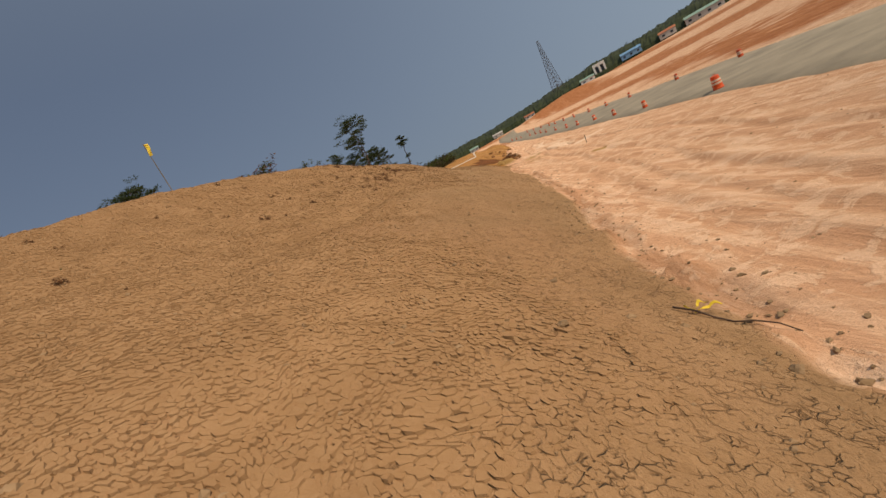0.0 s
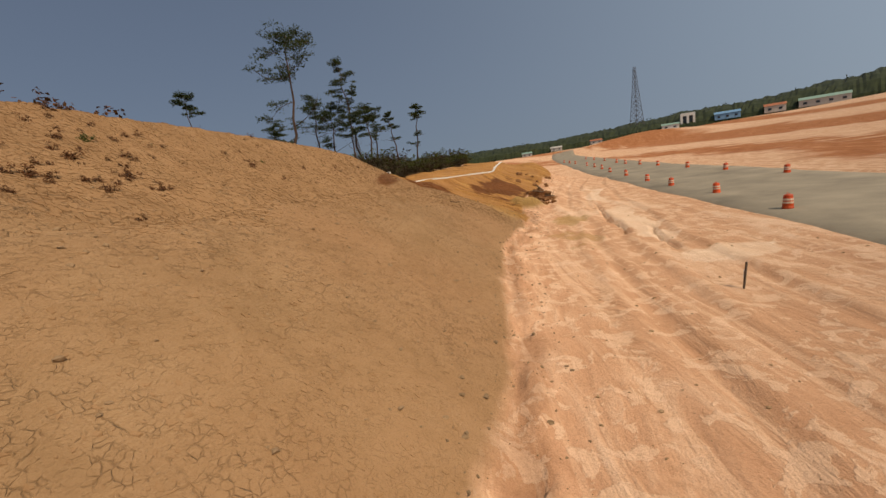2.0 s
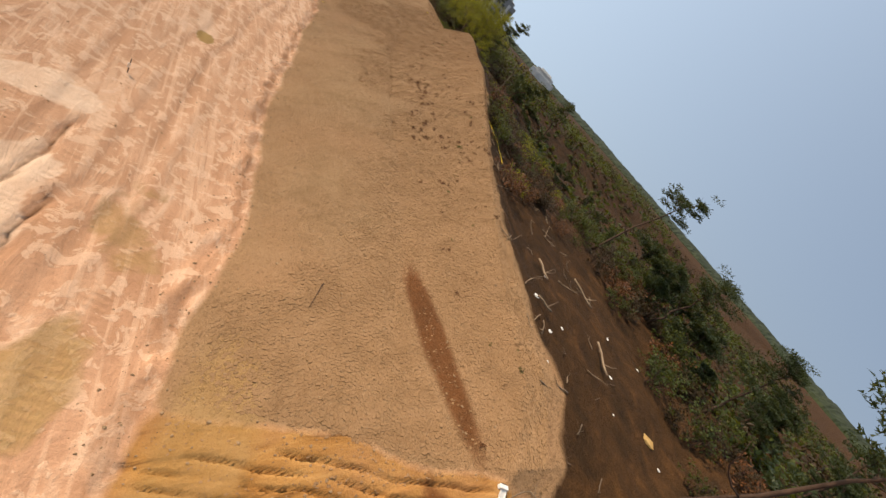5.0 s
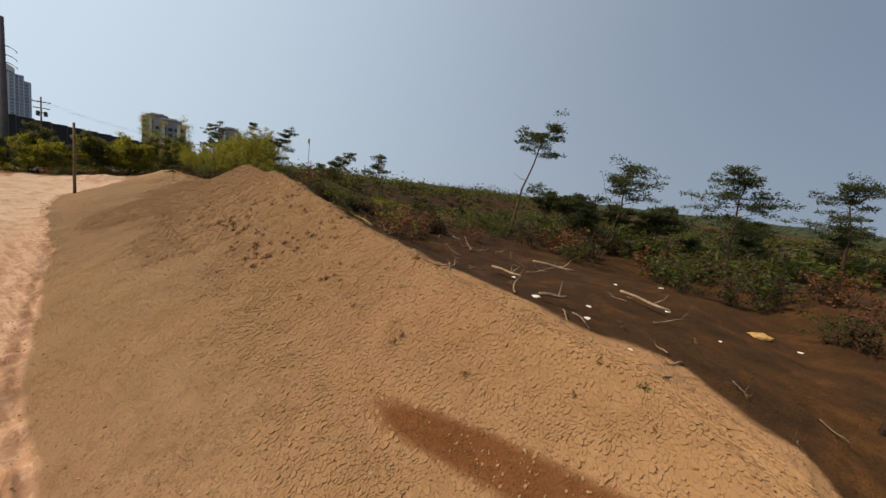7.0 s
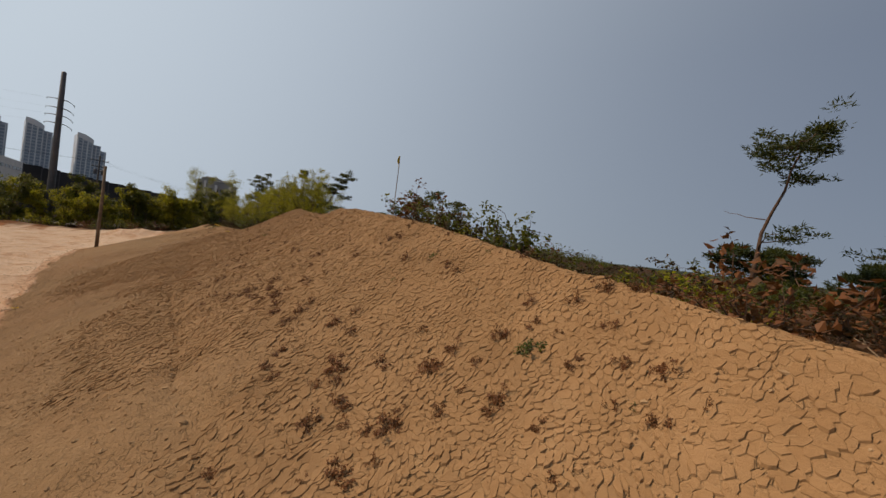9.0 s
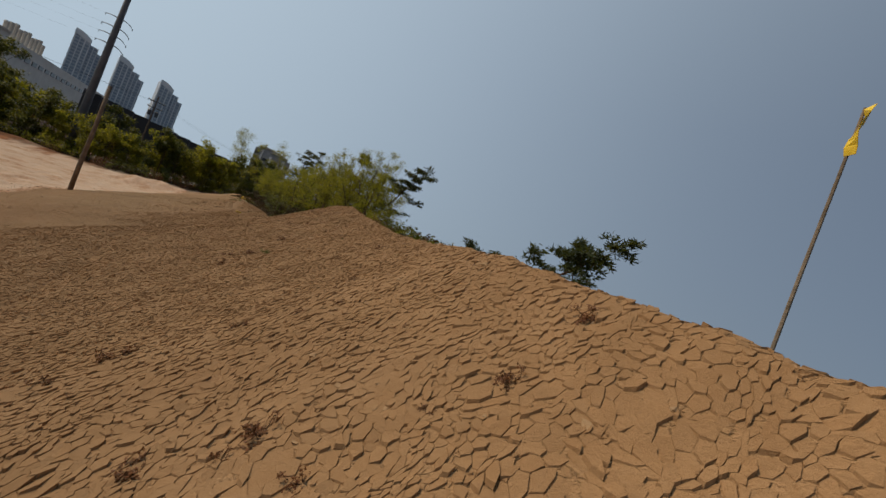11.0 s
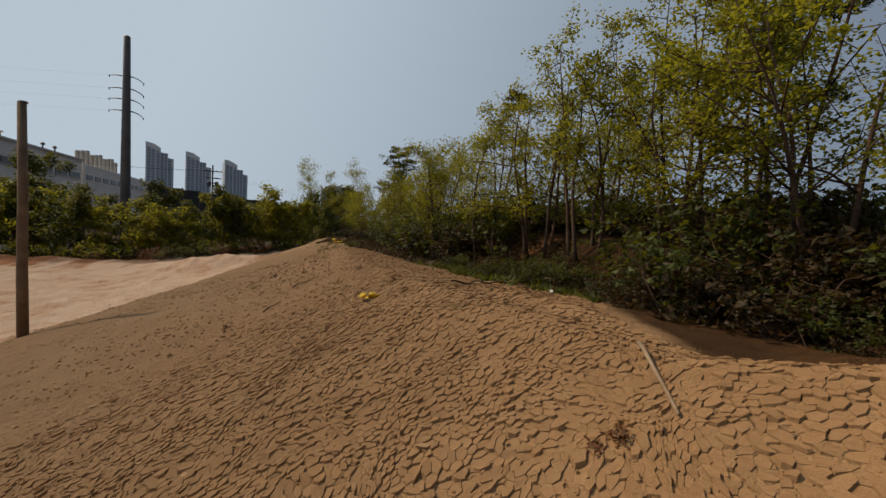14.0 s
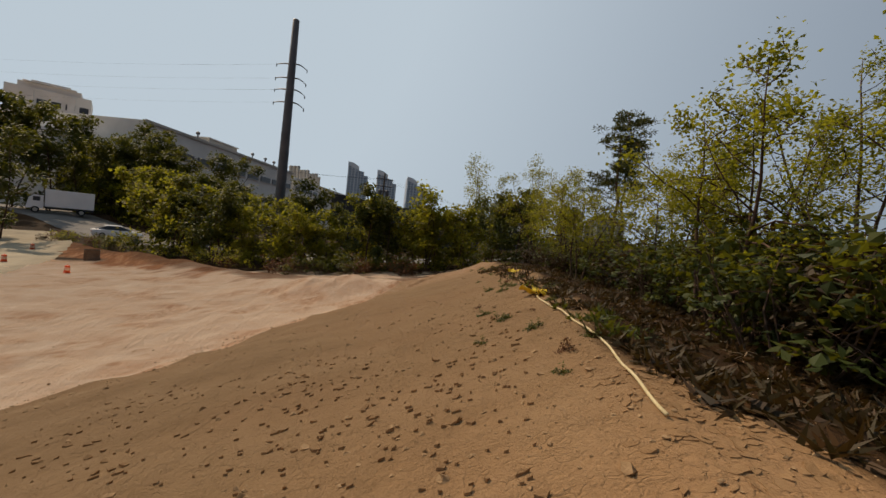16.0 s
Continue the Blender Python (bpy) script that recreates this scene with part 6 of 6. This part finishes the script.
def monopole(x, y, top):
    z0 = ground_at(x, y) - 0.2
    t = thing("steel_power_pole", pose(x, y, z0, 0, 0, 0), "dark tapered steel power pole with thin crossarms", "power pole")
    h = top - z0
    v, f = lathe([(0.52, 0), (0.50, 0.4), (0.44, h * 0.45), (0.30, h - 0.1), (0.22, h)], 12)
    part("shaft", (v, f), STEEL_DARK, t, smooth=True)
    ends = []
    for k, dz in enumerate((4.2, 5.5, 6.6, 7.8)):
        for s in (-1, 1):
            v, f = [], []
            d = Vector((s * 0.93, -0.36 * s, 0))
            pts = [Vector((0, 0, h - dz)) + d * (1.6 * u) + Vector((0, 0, 0.10 * math.sin(u * 3.1) - (0.55 * u * u if s < 0 else 0.02))) for u in np.linspace(0, 1, 6)]
            tube(v, f, pts, [0.085, 0.075, 0.065, 0.055, 0.045, 0.035], 5)
            arm = part("crossarm", (v, f), STEEL_DARK, t)
            v, f = [], []
            tube(v, f, [pts[-1] + Vector((0, 0, 0.05)), pts[-1] - Vector((0, 0, 0.22))], [0.05, 0.04], 5)
            part("insulator", (v, f), RUBBER, arm)
            ends.append((s, Vector((x, y, z0)) + pts[-1]))
    for s, e in ends:
        if s > 0:
            wire(e, (e.x + 75, e.y - 25, e.z + 1.0), 1.5, 0.004)


monopole(-0.55, -55.6, 23.9)


def service_pole(x, y, top):
    z0 = ground_at(x, y) - 0.2
    t = thing("utility_pole", pose(x, y, z0, 0, 0, 10), "dark wooden utility pole with crossarms and transformers", "utility pole")
    h = top - z0
    part("shaft", lathe([(0.2, 0), (0.18, h * 0.5), (0.14, h)], 10), POST_WOOD, t)
    for dz, w in ((1.2, 3.4), (2.6, 3.0), (3.6, 2.0)):
        bm = bmesh.new()
        box(bm, (w, 0.16, 0.16), (0, 0.2, h - dz), bevel=0.01)
        arm = part("crossarm", bm, STEEL_DARK, t)
        for s in (-0.45, -0.2, 0.2, 0.45):
            part("insulator", ([(p[0] + s * w, p[1] + 0.2, p[2] + h - dz + 0.06) for p in lathe([(0.06, 0), (0.1, 0.08), (0.05, 0.24)], 8)[0]], lathe([(0.06, 0), (0.1, 0.08), (0.05, 0.24)], 8)[1]), BAND, arm)
    for s in (-0.7, 0.7):
        v, f = lathe([(0.32, h - 4.4), (0.36, h - 4.3), (0.36, h - 3.4), (0.2, h - 3.25)], 12)
        part("transformer", ([(p[0] + s, p[1] + 0.3, p[2]) for p in v], f), STEEL_DARK, t)


service_pole(-11.6, -96, 16.0)
for s in (-1.5, -0.6, 0.6, 1.5):
    wire((-11.6 + s, -96, 14.8), (-62 + s, -128, 11.5), 1.4)
    wire((-11.6 + s, -96, 14.8), (48 + s, -86, 15.5), 1.6)


def weathered_post(x, y, top):
    z0 = ground_at(x, y) - 0.3
    t = thing("wooden_post", pose(x, y, z0, 0, 0, 0), "tall weathered wooden pole at the foot of bank", "post")
    h = top - z0
    v, f = [], []
    tube(v, f, [(0, 0, 0), (0.02, 0.01, h * 0.3), (0.0, 0.03, h * 0.6), (0.03, 0.0, h)], [0.15, 0.14, 0.125, 0.11], 10)
    part("shaft", (v, f), POST_WOOD, t, smooth=True)
    part("cap", lathe([(0.112, h - 0.02), (0.118, h), (0.118, h + 0.03), (0.06, h + 0.05)], 10), STEEL_DARK, t, "thin dark metal cap")


weathered_post(-0.81, -17.7, 8.46)


# ---- vehicles on the asphalt road ----
def wheel(parent, x, y, r, w):
    ring = [(r * 0.62, -w / 2), (r * 0.94, -w / 2), (r, -w * 0.35), (r, w * 0.35), (r * 0.94, w / 2), (r * 0.62, w / 2)]
    q = Matrix.Translation((x, y, r)) @ Matrix.Rotation(radians(90), 4, "X")
    v, f = lathe(ring, 16)
    tyre = part("wheel", ([tuple(q @ Vector(p)) for p in v], f), RUBBER, parent)
    v, f = lathe([(r * 0.6, -w * 0.53), (r * 0.2, -w * 0.56), (r * 0.2, w * 0.56), (r * 0.6, w * 0.53)], 12)
    part("rim", ([tuple(q @ Vector(p)) for p in v], f), BEIGE, tyre)


def loft(sections):
    """Skin over closed cross-sections of equal length."""
    v, f = [], []
    n = len(sections[0])
    for s in sections:
        v += s
    for i in range(len(sections) - 1):
        for k in range(n):
            f.append((i * n + k, i * n + (k + 1) % n, (i + 1) * n + (k + 1) % n, (i + 1) * n + k))
    f.append(tuple(range(n - 1, -1, -1)))
    f.append(tuple((len(sections) - 1) * n + k for k in range(n)))
    return v, f


def sedan(m):
    t = thing("car", m, "white sedan parked on the asphalt road", "car")

    def ring(x, w, z0, z1, tuck):
        return [(x, -w, z0 + 0.1), (x, -w * 0.9, z0), (x, w * 0.9, z0), (x, w, z0 + 0.1), (x, w, (z0 + z1) / 2), (x, w * tuck, z1 - 0.04), (x, w * tuck * 0.9, z1), (x, -w * tuck * 0.9, z1), (x, -w * tuck, z1 - 0.04), (x, -w, (z0 + z1) / 2)]
    part("body", loft([ring(-2.32, 0.70, 0.38, 0.82, 0.9), ring(-2.2, 0.84, 0.28, 0.95, 0.92), ring(-1.4, 0.90, 0.22, 1.0, 0.93), ring(0.0, 0.91, 0.22, 0.98, 0.93), ring(1.3, 0.90, 0.22, 0.92, 0.92), ring(2.1, 0.84, 0.26, 0.76, 0.9), ring(2.34, 0.66, 0.36, 0.66, 0.9)]), CAR_WHITE, t, smooth=False)

    def cab(x, w, z1):
        return [(x, -w, 0.93), (x, w, 0.93), (x, w * 0.84, z1), (x, w * 0.7, z1 + 0.04), (x, -w * 0.7, z1 + 0.04), (x, -w * 0.84, z1)]
    part("window", loft([cab(-1.9, 0.74, 0.98), cab(-1.05, 0.82, 1.36), cab(0.2, 0.83, 1.38), cab(1.25, 0.76, 0.98)]), GLASS, t, "dark tinted glasshouse")
    part("roof", loft([[(x, -w, z), (x, w, z), (x, w * 0.9, z + 0.05), (x, -w * 0.9, z + 0.05)] for x, w, z in ((-1.2, 0.66, 1.36), (-0.9, 0.72, 1.405), (0.15, 0.72, 1.41), (0.42, 0.66, 1.36))]), CAR_WHITE, t)
    for x in (-1.38, 1.42):
        for y in (-0.82, 0.82):
            wheel(t, x, y, 0.32, 0.2)
    for y in (-0.58, 0.58):
        bm = bmesh.new()
        box(bm, (0.12, 0.34, 0.12), (2.2, y, 0.62), bevel=0.03)
        part("headlight", bm, GLASS, t)
        bm = bmesh.new()
        box(bm, (0.1, 0.32, 0.14), (-2.28, y, 0.74), bevel=0.03)
        part("tail_light", bm, RED_ROOF, t, "red tail light")


def truck(m):
    t = thing("truck", m, "white box truck parked on the asphalt road", "truck")
    bm = bmesh.new()
    box(bm, (5.0, 2.3, 2.3), (-1.0, 0, 2.05), bevel=0.04)
    part("cargo_box", bm, CAR_WHITE, t)
    part("cab", loft([[(1.65, -1, 0.6), (1.65, 1, 0.6), (1.65, 1, 2.35), (1.65, -1, 2.35)], [(2.6, -1, 0.6), (2.6, 1, 0.6), (2.6, 0.96, 2.35), (2.6, -0.96, 2.35)], [(3.3, -0.95, 0.55), (3.3, 0.95, 0.55), (3.05, 0.9, 1.9), (3.05, -0.9, 1.9)]]), CAR_WHITE, t)
    bm = bmesh.new()
    box(bm, (0.06, 1.6, 0.7), (2.99, 0, 1.95), Matrix.Rotation(radians(-32), 3, "Y"))
    part("windscreen", bm, GLASS, t)
    for y in (-0.99, 0.99):
        bm = bmesh.new()
        box(bm, (0.7, 0.04, 0.55), (2.3, y, 1.85), bevel=0.01)
        part("window", bm, GLASS, t)
    bm = bmesh.new()
    box(bm, (6.2, 0.9, 0.25), (-0.4, 0, 0.72))
    part("chassis", bm, STEEL_DARK, t)
    for x in (-2.2, 2.4):
        for y in (-0.95, 0.95):
            wheel(t, x, y, 0.42, 0.26)


def on_asphalt(x, y, rz):
    return pose(x, y, float(land(x, y, 0.2)) + 0.105, 0, 0, rz)


sedan(on_asphalt(18.6, -66.6, 205 + 8))
truck(on_asphalt(32.2, -79.0, 35))


# ---- small things ----
def ground_line(pts, lift, step=0.12, sag=0.0):
    """Points draped along the ground between the given places."""
    out = []
    for (x0, y0), (x1, y1) in zip(pts, pts[1:]):
        n = max(1, int(math.hypot(x1 - x0, y1 - y0) / step))
        for i in range(n):
            u = i / n
            x, y = x0 + (x1 - x0) * u, y0 + (y1 - y0) * u
            out.append(Vector((x, y, ground_at(x, y) + lift + 0.014 + 0.008 * math.sin(7 * x + 5 * y))))
    x, y = pts[-1]
    out.append(Vector((x, y, ground_at(x, y) + lift)))
    return out


def rope(pts, label, r=0.011, mat=None, name="rope"):
    line = ground_line(pts, r * 0.8)
    v, f = [], []
    tube(v, f, line, [r] * len(line), 6)
    ob = part(name, (v, f), mat or ROPE, smooth=True)
    tagged(ob, label, name.replace("_", " "))


def ribbon(x, y, length, width, rz, label, seed, lift=0.03):
    """A crumpled strip of plastic ribbon, folded once, with a loose tail."""
    random.seed(seed)
    t = thing("ribbon", pose(x, y, ground_at(x, y) + lift, 0, 0, rz), label, "ribbon", "yellow marker ribbons")
    for k, (turn_by, ln) in enumerate(((0, length), (38, length * 0.62), (-150, length * 0.35))):
        v, f = [], []
        n = 10
        q = Matrix.Rotation(radians(turn_by), 3, "Z")
        for i in range(n + 1):
            u = i / n
            mid = Vector((ln * u, 0.06 * math.sin(4 * u + seed + k), 0.03 * abs(math.sin(6.5 * u + k)) + 0.012 * k))
            half = width / 2 * (0.55 + 0.45 * math.sin(3.1 * u + 0.2))
            side = Vector((0.15 * math.sin(9 * u + k), math.cos(0.9 * math.sin(5 * u + seed)), 0.8 * math.sin(5 * u + seed + k))).normalized()
            for s, d in ((-1, 0), (1, 0), (1, 1), (-1, 1)):
                v.append(q @ (mid + side * half * s + Vector((0, 0, 0.004 * d))))
        for i in range(n):
            for j in range(4):
                f.append((4 * i + j, 4 * i + (j + 1) % 4, 4 * i + 4 + (j + 1) % 4, 4 * i + 4 + j))
        f += [(3, 2, 1, 0), (4 * n, 4 * n + 1, 4 * n + 2, 4 * n + 3)]
        part("strip", (v, f), YELLOW, t)


def stick(pts, label, r=0.025, mat=None):
    line = ground_line(pts, r, 0.15)
    v, f = [], []
    for i, p in enumerate(line):
        line[i] = p + Vector((0.015 * math.sin(3 * i), 0.02 * math.cos(2.3 * i), 0.02 * math.sin(1.7 * i) + 0.015))
    tube(v, f, line, [r * (1.1 - 0.6 * i / len(line)) for i in range(len(line))], 6)
    ob = part("stick", (v, f), mat or BARK, smooth=True)
    tagged(ob, label, "stick", "sticks on the bank")


# marker ribbons and their ropes along the crest
ribbon(-6.98, -5.30, 0.40, 0.12, 165, "crumpled yellow plastic ribbon lying on cracked soil", 3, 0.035)
rope([(-7.05, -5.3), (-8.4, -5.35), (-10.2, -5.55), (-10.8, -5.5)], "pale rope tied to the yellow ribbon", 0.006)
stick([(-8.1, -4.8), (-9.0, -5.1), (-10.2, -5.42)], "dark dead stick beside the pale rope", 0.014)
stick([(-7.15, -1.3), (-6.65, -0.75)], "pale dead stick on the cracked soil", 0.014, DEAD_WOOD)
rope([(-10.46, -15.56), (-11.2, -17.4), (-11.67, -19.7), (-12.04, -21.0), (-12.9, -24.0), (-13.76, -26.9)], "pale yellow rope along the edge of the scrub", 0.012)
ribbon(-12.0, -20.8, 0.9, 0.2, 245, "yellow plastic ribbon knotted on the pale rope", 5, 0.06)
ribbon(-13.6, -26.4, 0.7, 0.2, 230, "yellow plastic ribbon at the rope end", 7, 0.06)
ribbon(5.15, 6.42, 0.22, 0.03, -45, "small yellow ribbon tied to a stick", 11)
stick([(5.0, 6.5), (5.6, 5.8)], "thin dark stick on the pale site soil", 0.01)
stick([(8.8, 35.8), (9.2, 36.6)], "thin dead stick on the lower slope", 0.012)
stick([(-6.1, -8.0), (-6.5, -8.5)], "short dark stick lying on the slope", 0.012)
stick([(-7.0, -9.6), (-7.6, -9.9)], "short dark stick lying on the slope", 0.012)
rope([(-0.6, 24.0), (-0.9, 25.6), (-0.7, 27.2)], "yellow tape lying along the bank crest", 0.02, YELLOW, "tape")


def flag(x, y, top):
    z0 = ground_at(x, y) - 0.15
    t = thing("marker_flag", pose(x, y, z0, 0, 0, 25), "yellow marker flag on a thin leaning pole", "flag")
    h = top - z0
    v, f = [], []
    tube(v, f, [(0, 0, 0), (0.02, 0.0, h * 0.5), (0.05, 0.01, h)], [0.018, 0.016, 0.012], 6)
    part("pole", (v, f), BARK_PALE, t)
    v, f = [], []
    for i in range(7):
        u = i / 6
        for s, d in ((0, 0), (1, 0), (1, 1), (0, 1)):
            v.append((0.05 + 0.13 * s * (1 - 0.3 * u) + 0.02 * math.sin(5 * u), 0.03 * math.sin(6 * u + 2 * s) + 0.005 * d, h - 0.02 - 0.42 * u))
    for i in range(6):
        for j in range(4):
            f.append((4 * i + j, 4 * i + (j + 1) % 4, 4 * i + 4 + (j + 1) % 4, 4 * i + 4 + j))
    part("cloth", (v, f), YELLOW, t, "limp yellow cloth")


flag(-4.0, 18.0, 8.4)


# pale drain strip along the top of the clay cut
def drain_strip():
    path = [(5.8, 41.5), (6.35, 43.0), (7.2, 44.1), (8.05, 45.1), (9.0, 46.6), (9.85, 48.3), (11.0, 50.6), (11.9, 52.8), (12.4, 55.6), (13.0, 59.5), (13.8, 63.0)]
    line = ground_line(path, 0.02, 0.3)
    for _ in range(6):
        line = [line[0]] + [(a + 2 * b + c) / 4 for a, b, c in zip(line, line[1:], line[2:])] + [line[-1]]
    v, f = [], []
    sect = [(-0.085, -0.08), (-0.085, 0.010), (-0.072, 0.013), (-0.055, -0.01), (0.055, -0.01), (0.072, 0.013), (0.085, 0.010), (0.085, -0.08)]
    for i, p in enumerate(line):
        d = (line[min(i + 1, len(line) - 1)] - line[max(i - 1, 0)])
        d.z = 0
        d.normalize()
        side = Vector((d.y, -d.x, 0))
        for a, b in sect:
            v.append(p + side * a + Vector((0, 0, b)))
    n = len(sect)
    for i in range(len(line) - 1):
        for k in range(n):
            f.append((i * n + k, (i + 1) * n + k, (i + 1) * n + (k + 1) % n, i * n + (k + 1) % n))
    f += [tuple(range(n)), tuple((len(line) - 1) * n + n - 1 - k for k in range(n))]
    t = thing("drain_channel", Matrix.Identity(4), "long white plastic drain channel along the cut edge", "drain")
    part("channel", (v, f), SHEETING, t)
    bm = bmesh.new()
    e = line[0]
    box(bm, (0.26, 0.10, 0.10), (e.x, e.y - 0.05, e.z), Matrix.Rotation(radians(-18), 3, "Z"), 0.02)
    part("end_box", bm, SHEETING, t)
    # no real hole: a black block imitates the shade inside the mouth
    bm = bmesh.new()
    box(bm, (0.16, 0.03, 0.06), (e.x - 0.02, e.y - 0.10, e.z + 0.01), Matrix.Rotation(radians(-18), 3, "Z"))
    part("mouth", bm, RUBBER, t, "dark block standing in for the shaded drain mouth")


drain_strip()


# ---- rubble and timber below the clay cut ----
def boulder(x, y, size, seed, label="rough earth-stained boulder in the rubble heap", mat=None):
    random.seed(seed)
    bm = bmesh.new()
    bmesh.ops.create_icosphere(bm, subdivisions=2, radius=size)
    for v in bm.verts:
        n = v.co.normalized()
        k = 1 + 0.22 * math.sin(4 * n.x + seed) * math.cos(3 * n.y + 2 * seed) + random.gauss(0, 0.13)
        v.co = Vector((v.co.x * 1.15 * k, v.co.y * 0.95 * k, v.co.z * 0.75 * k))
    ob = part("boulder", bm, mat or STONE)
    ob.matrix_basis = pose(x, y, ground_at(x, y) + size * 0.25, 0, 0, 57 * seed)
    tagged(ob, label, "boulder", "rubble heap")


RUBBLE = grain("damp rubble", (0.13, 0.052, 0.017), (0.31, 0.15, 0.058), 5.0, 25.0, 0.95, 0.7)
random.seed(301)
for k in range(40):
    boulder(14.3 + random.gauss(0, 0.45), 47.6 + random.gauss(0, 1.4), random.uniform(0.05, 0.19), 310 + k, mat=RUBBLE)
for k in range(12):
    boulder(15.2 + random.gauss(0, 0.8), 53.5 + random.gauss(0, 1.6), random.uniform(0.1, 0.26), 350 + k, mat=RUBBLE)
for k, (x, y) in enumerate(((5.1, 5.35), (5.4, 5.2), (3.9, 6.2))):
    boulder(x, y, 0.05, 380 + k, "small stone on the pale site soil")


def timber(x, y, length, rz, tilt, label, r=0.09):
    t = thing("log", pose(x, y, ground_at(x, y) + 0.2, 0, tilt, rz), label, "log", "rubble heap")
    v, f = [], []
    tube(v, f, [(-length / 2, 0, 0), (-length / 6, 0.03, 0.02), (length / 5, -0.02, 0.0), (length / 2, 0.02, 0.02)], [r, r * 0.95, r * 0.9, r * 0.8], 9)
    part("trunk", (v, f), DEAD_WOOD, t, smooth=True)
    v, f = [], []
    tube(v, f, [(length * 0.2, 0, 0.02), (length * 0.3, 0.15, 0.2), (length * 0.34, 0.2, 0.36)], [r * 0.5, r * 0.4, r * 0.25], 6)
    part("stub", (v, f), DEAD_WOOD, t)


for k, (x, y, ln, rz, tl) in enumerate(((14.1, 46.9, 0.9, 30, 12), (14.5, 48.2, 0.8, 110, -16), (14.7, 46.4, 0.6, -20, 8))):
    timber(x, y, ln, rz, tl, "broken timber stuck in the rubble heap", 0.035)


# ---- litter on the cleared bank top ----
def scrap(x, y, size, seed, label="torn white plastic scrap among the cut branches", mat=None):
    random.seed(seed)
    bm = bmesh.new()
    bmesh.ops.create_icosphere(bm, subdivisions=2, radius=1.0)
    for v in bm.verts:
        k = random.uniform(0.65, 1.2)
        v.co = Vector((v.co.x * size * k, v.co.y * size * 0.7 * k, abs(v.co.z) * size * 0.4 * k))
    ob = part("plastic_scrap", bm, mat or SHEETING)
    ob.matrix_basis = pose(x, y, ground_at(x, y) - 0.01, 0, 0, 40 * seed)
    tagged(ob, label, "scrap", "white scraps on the bank")


SCRAPS = [(1.95, 36.0, 0.14), (1.62, 37.2, 0.12), (-0.2, 34.3, 0.09), (0.6, 36.9, 0.08), (-2.2, 38.4, 0.10), (-1.1, 39.8, 0.07), (-4.2, 36.4, 0.10), (2.6, 38.4, 0.06), (-3.3, 41.6, 0.09), (-9.65, -4.25, 0.15), (-12.6, -16.8, 0.05), (-11.9, -14.0, 0.05), (-6.2, 37.6, 0.1)]
for k, (x, y, sz) in enumerate(SCRAPS):
    scrap(x, y, sz, 400 + k)
scrap(-3.4, 40.7, 0.34, 430, "heap of yellow subsoil on the dark bank top", grain("yellow subsoil", (0.28, 0.16, 0.05), (0.45, 0.29, 0.11), 5.0, 25.0, 0.95, 0.5))
scrap(-15, 30.5, 0.5, 431, "crumpled white sheeting caught in the scrub")


# pale cut limbs beside the crest
for k, (x, y, ln, rz) in enumerate(((0.2, 34.2, 1.1, 80), (1.9, 36.4, 0.7, 130), (-3.4, 34.3, 1.6, 95), (-1.6, 37.8, 1.7, 60))):
    timber(x, y, ln, rz, 3, "pale cut limb on the cleared bank top", 0.045)

# stake and crate at the road edge


def stake(x, y, h, label):
    t = thing("stake", pose(x, y, ground_at(x, y) - 0.15, 3, 4, 20), label, "stake", "survey stakes")
    bm = bmesh.new()
    box(bm, (0.028, 0.028, h + 0.15), (0, 0, (h + 0.15) / 2), bevel=0.004)
    part("shaft", bm, POST_WOOD, t)
    bm = bmesh.new()
    box(bm, (0.07, 0.012, 0.16), (0.03, 0.03, h * 0.85), bevel=0.003)
    part("tag", bm, SHEETING, t)


stake(14.05, 27.9, 0.5, "short wooden survey stake on the pale soil")
stake(19.5, -58.0, 1.6, "wooden survey stake near the road edge")
stake(21, 94, 1.3, "white-tagged survey stake by the haul road")


def crate(x, y):
    t = thing("crate", pose(x, y, ground_at(x, y) - 0.03, 0, 0, 30), "dark weathered wooden crate on the pale site", "crate")
    for k in range(4):
        for s in (-1, 1):
            bm = bmesh.new()
            box(bm, (0.9, 0.03, 0.17), (0, 0.4 * s, 0.12 + 0.19 * k), bevel=0.006)
            part("board", bm, POST_WOOD, t)
            bm = bmesh.new()
            box(bm, (0.03, 0.76, 0.17), (0.44 * s, 0, 0.12 + 0.19 * k), bevel=0.006)
            part("board", bm, POST_WOOD, t)


crate(10.4, -53.8 + 6)
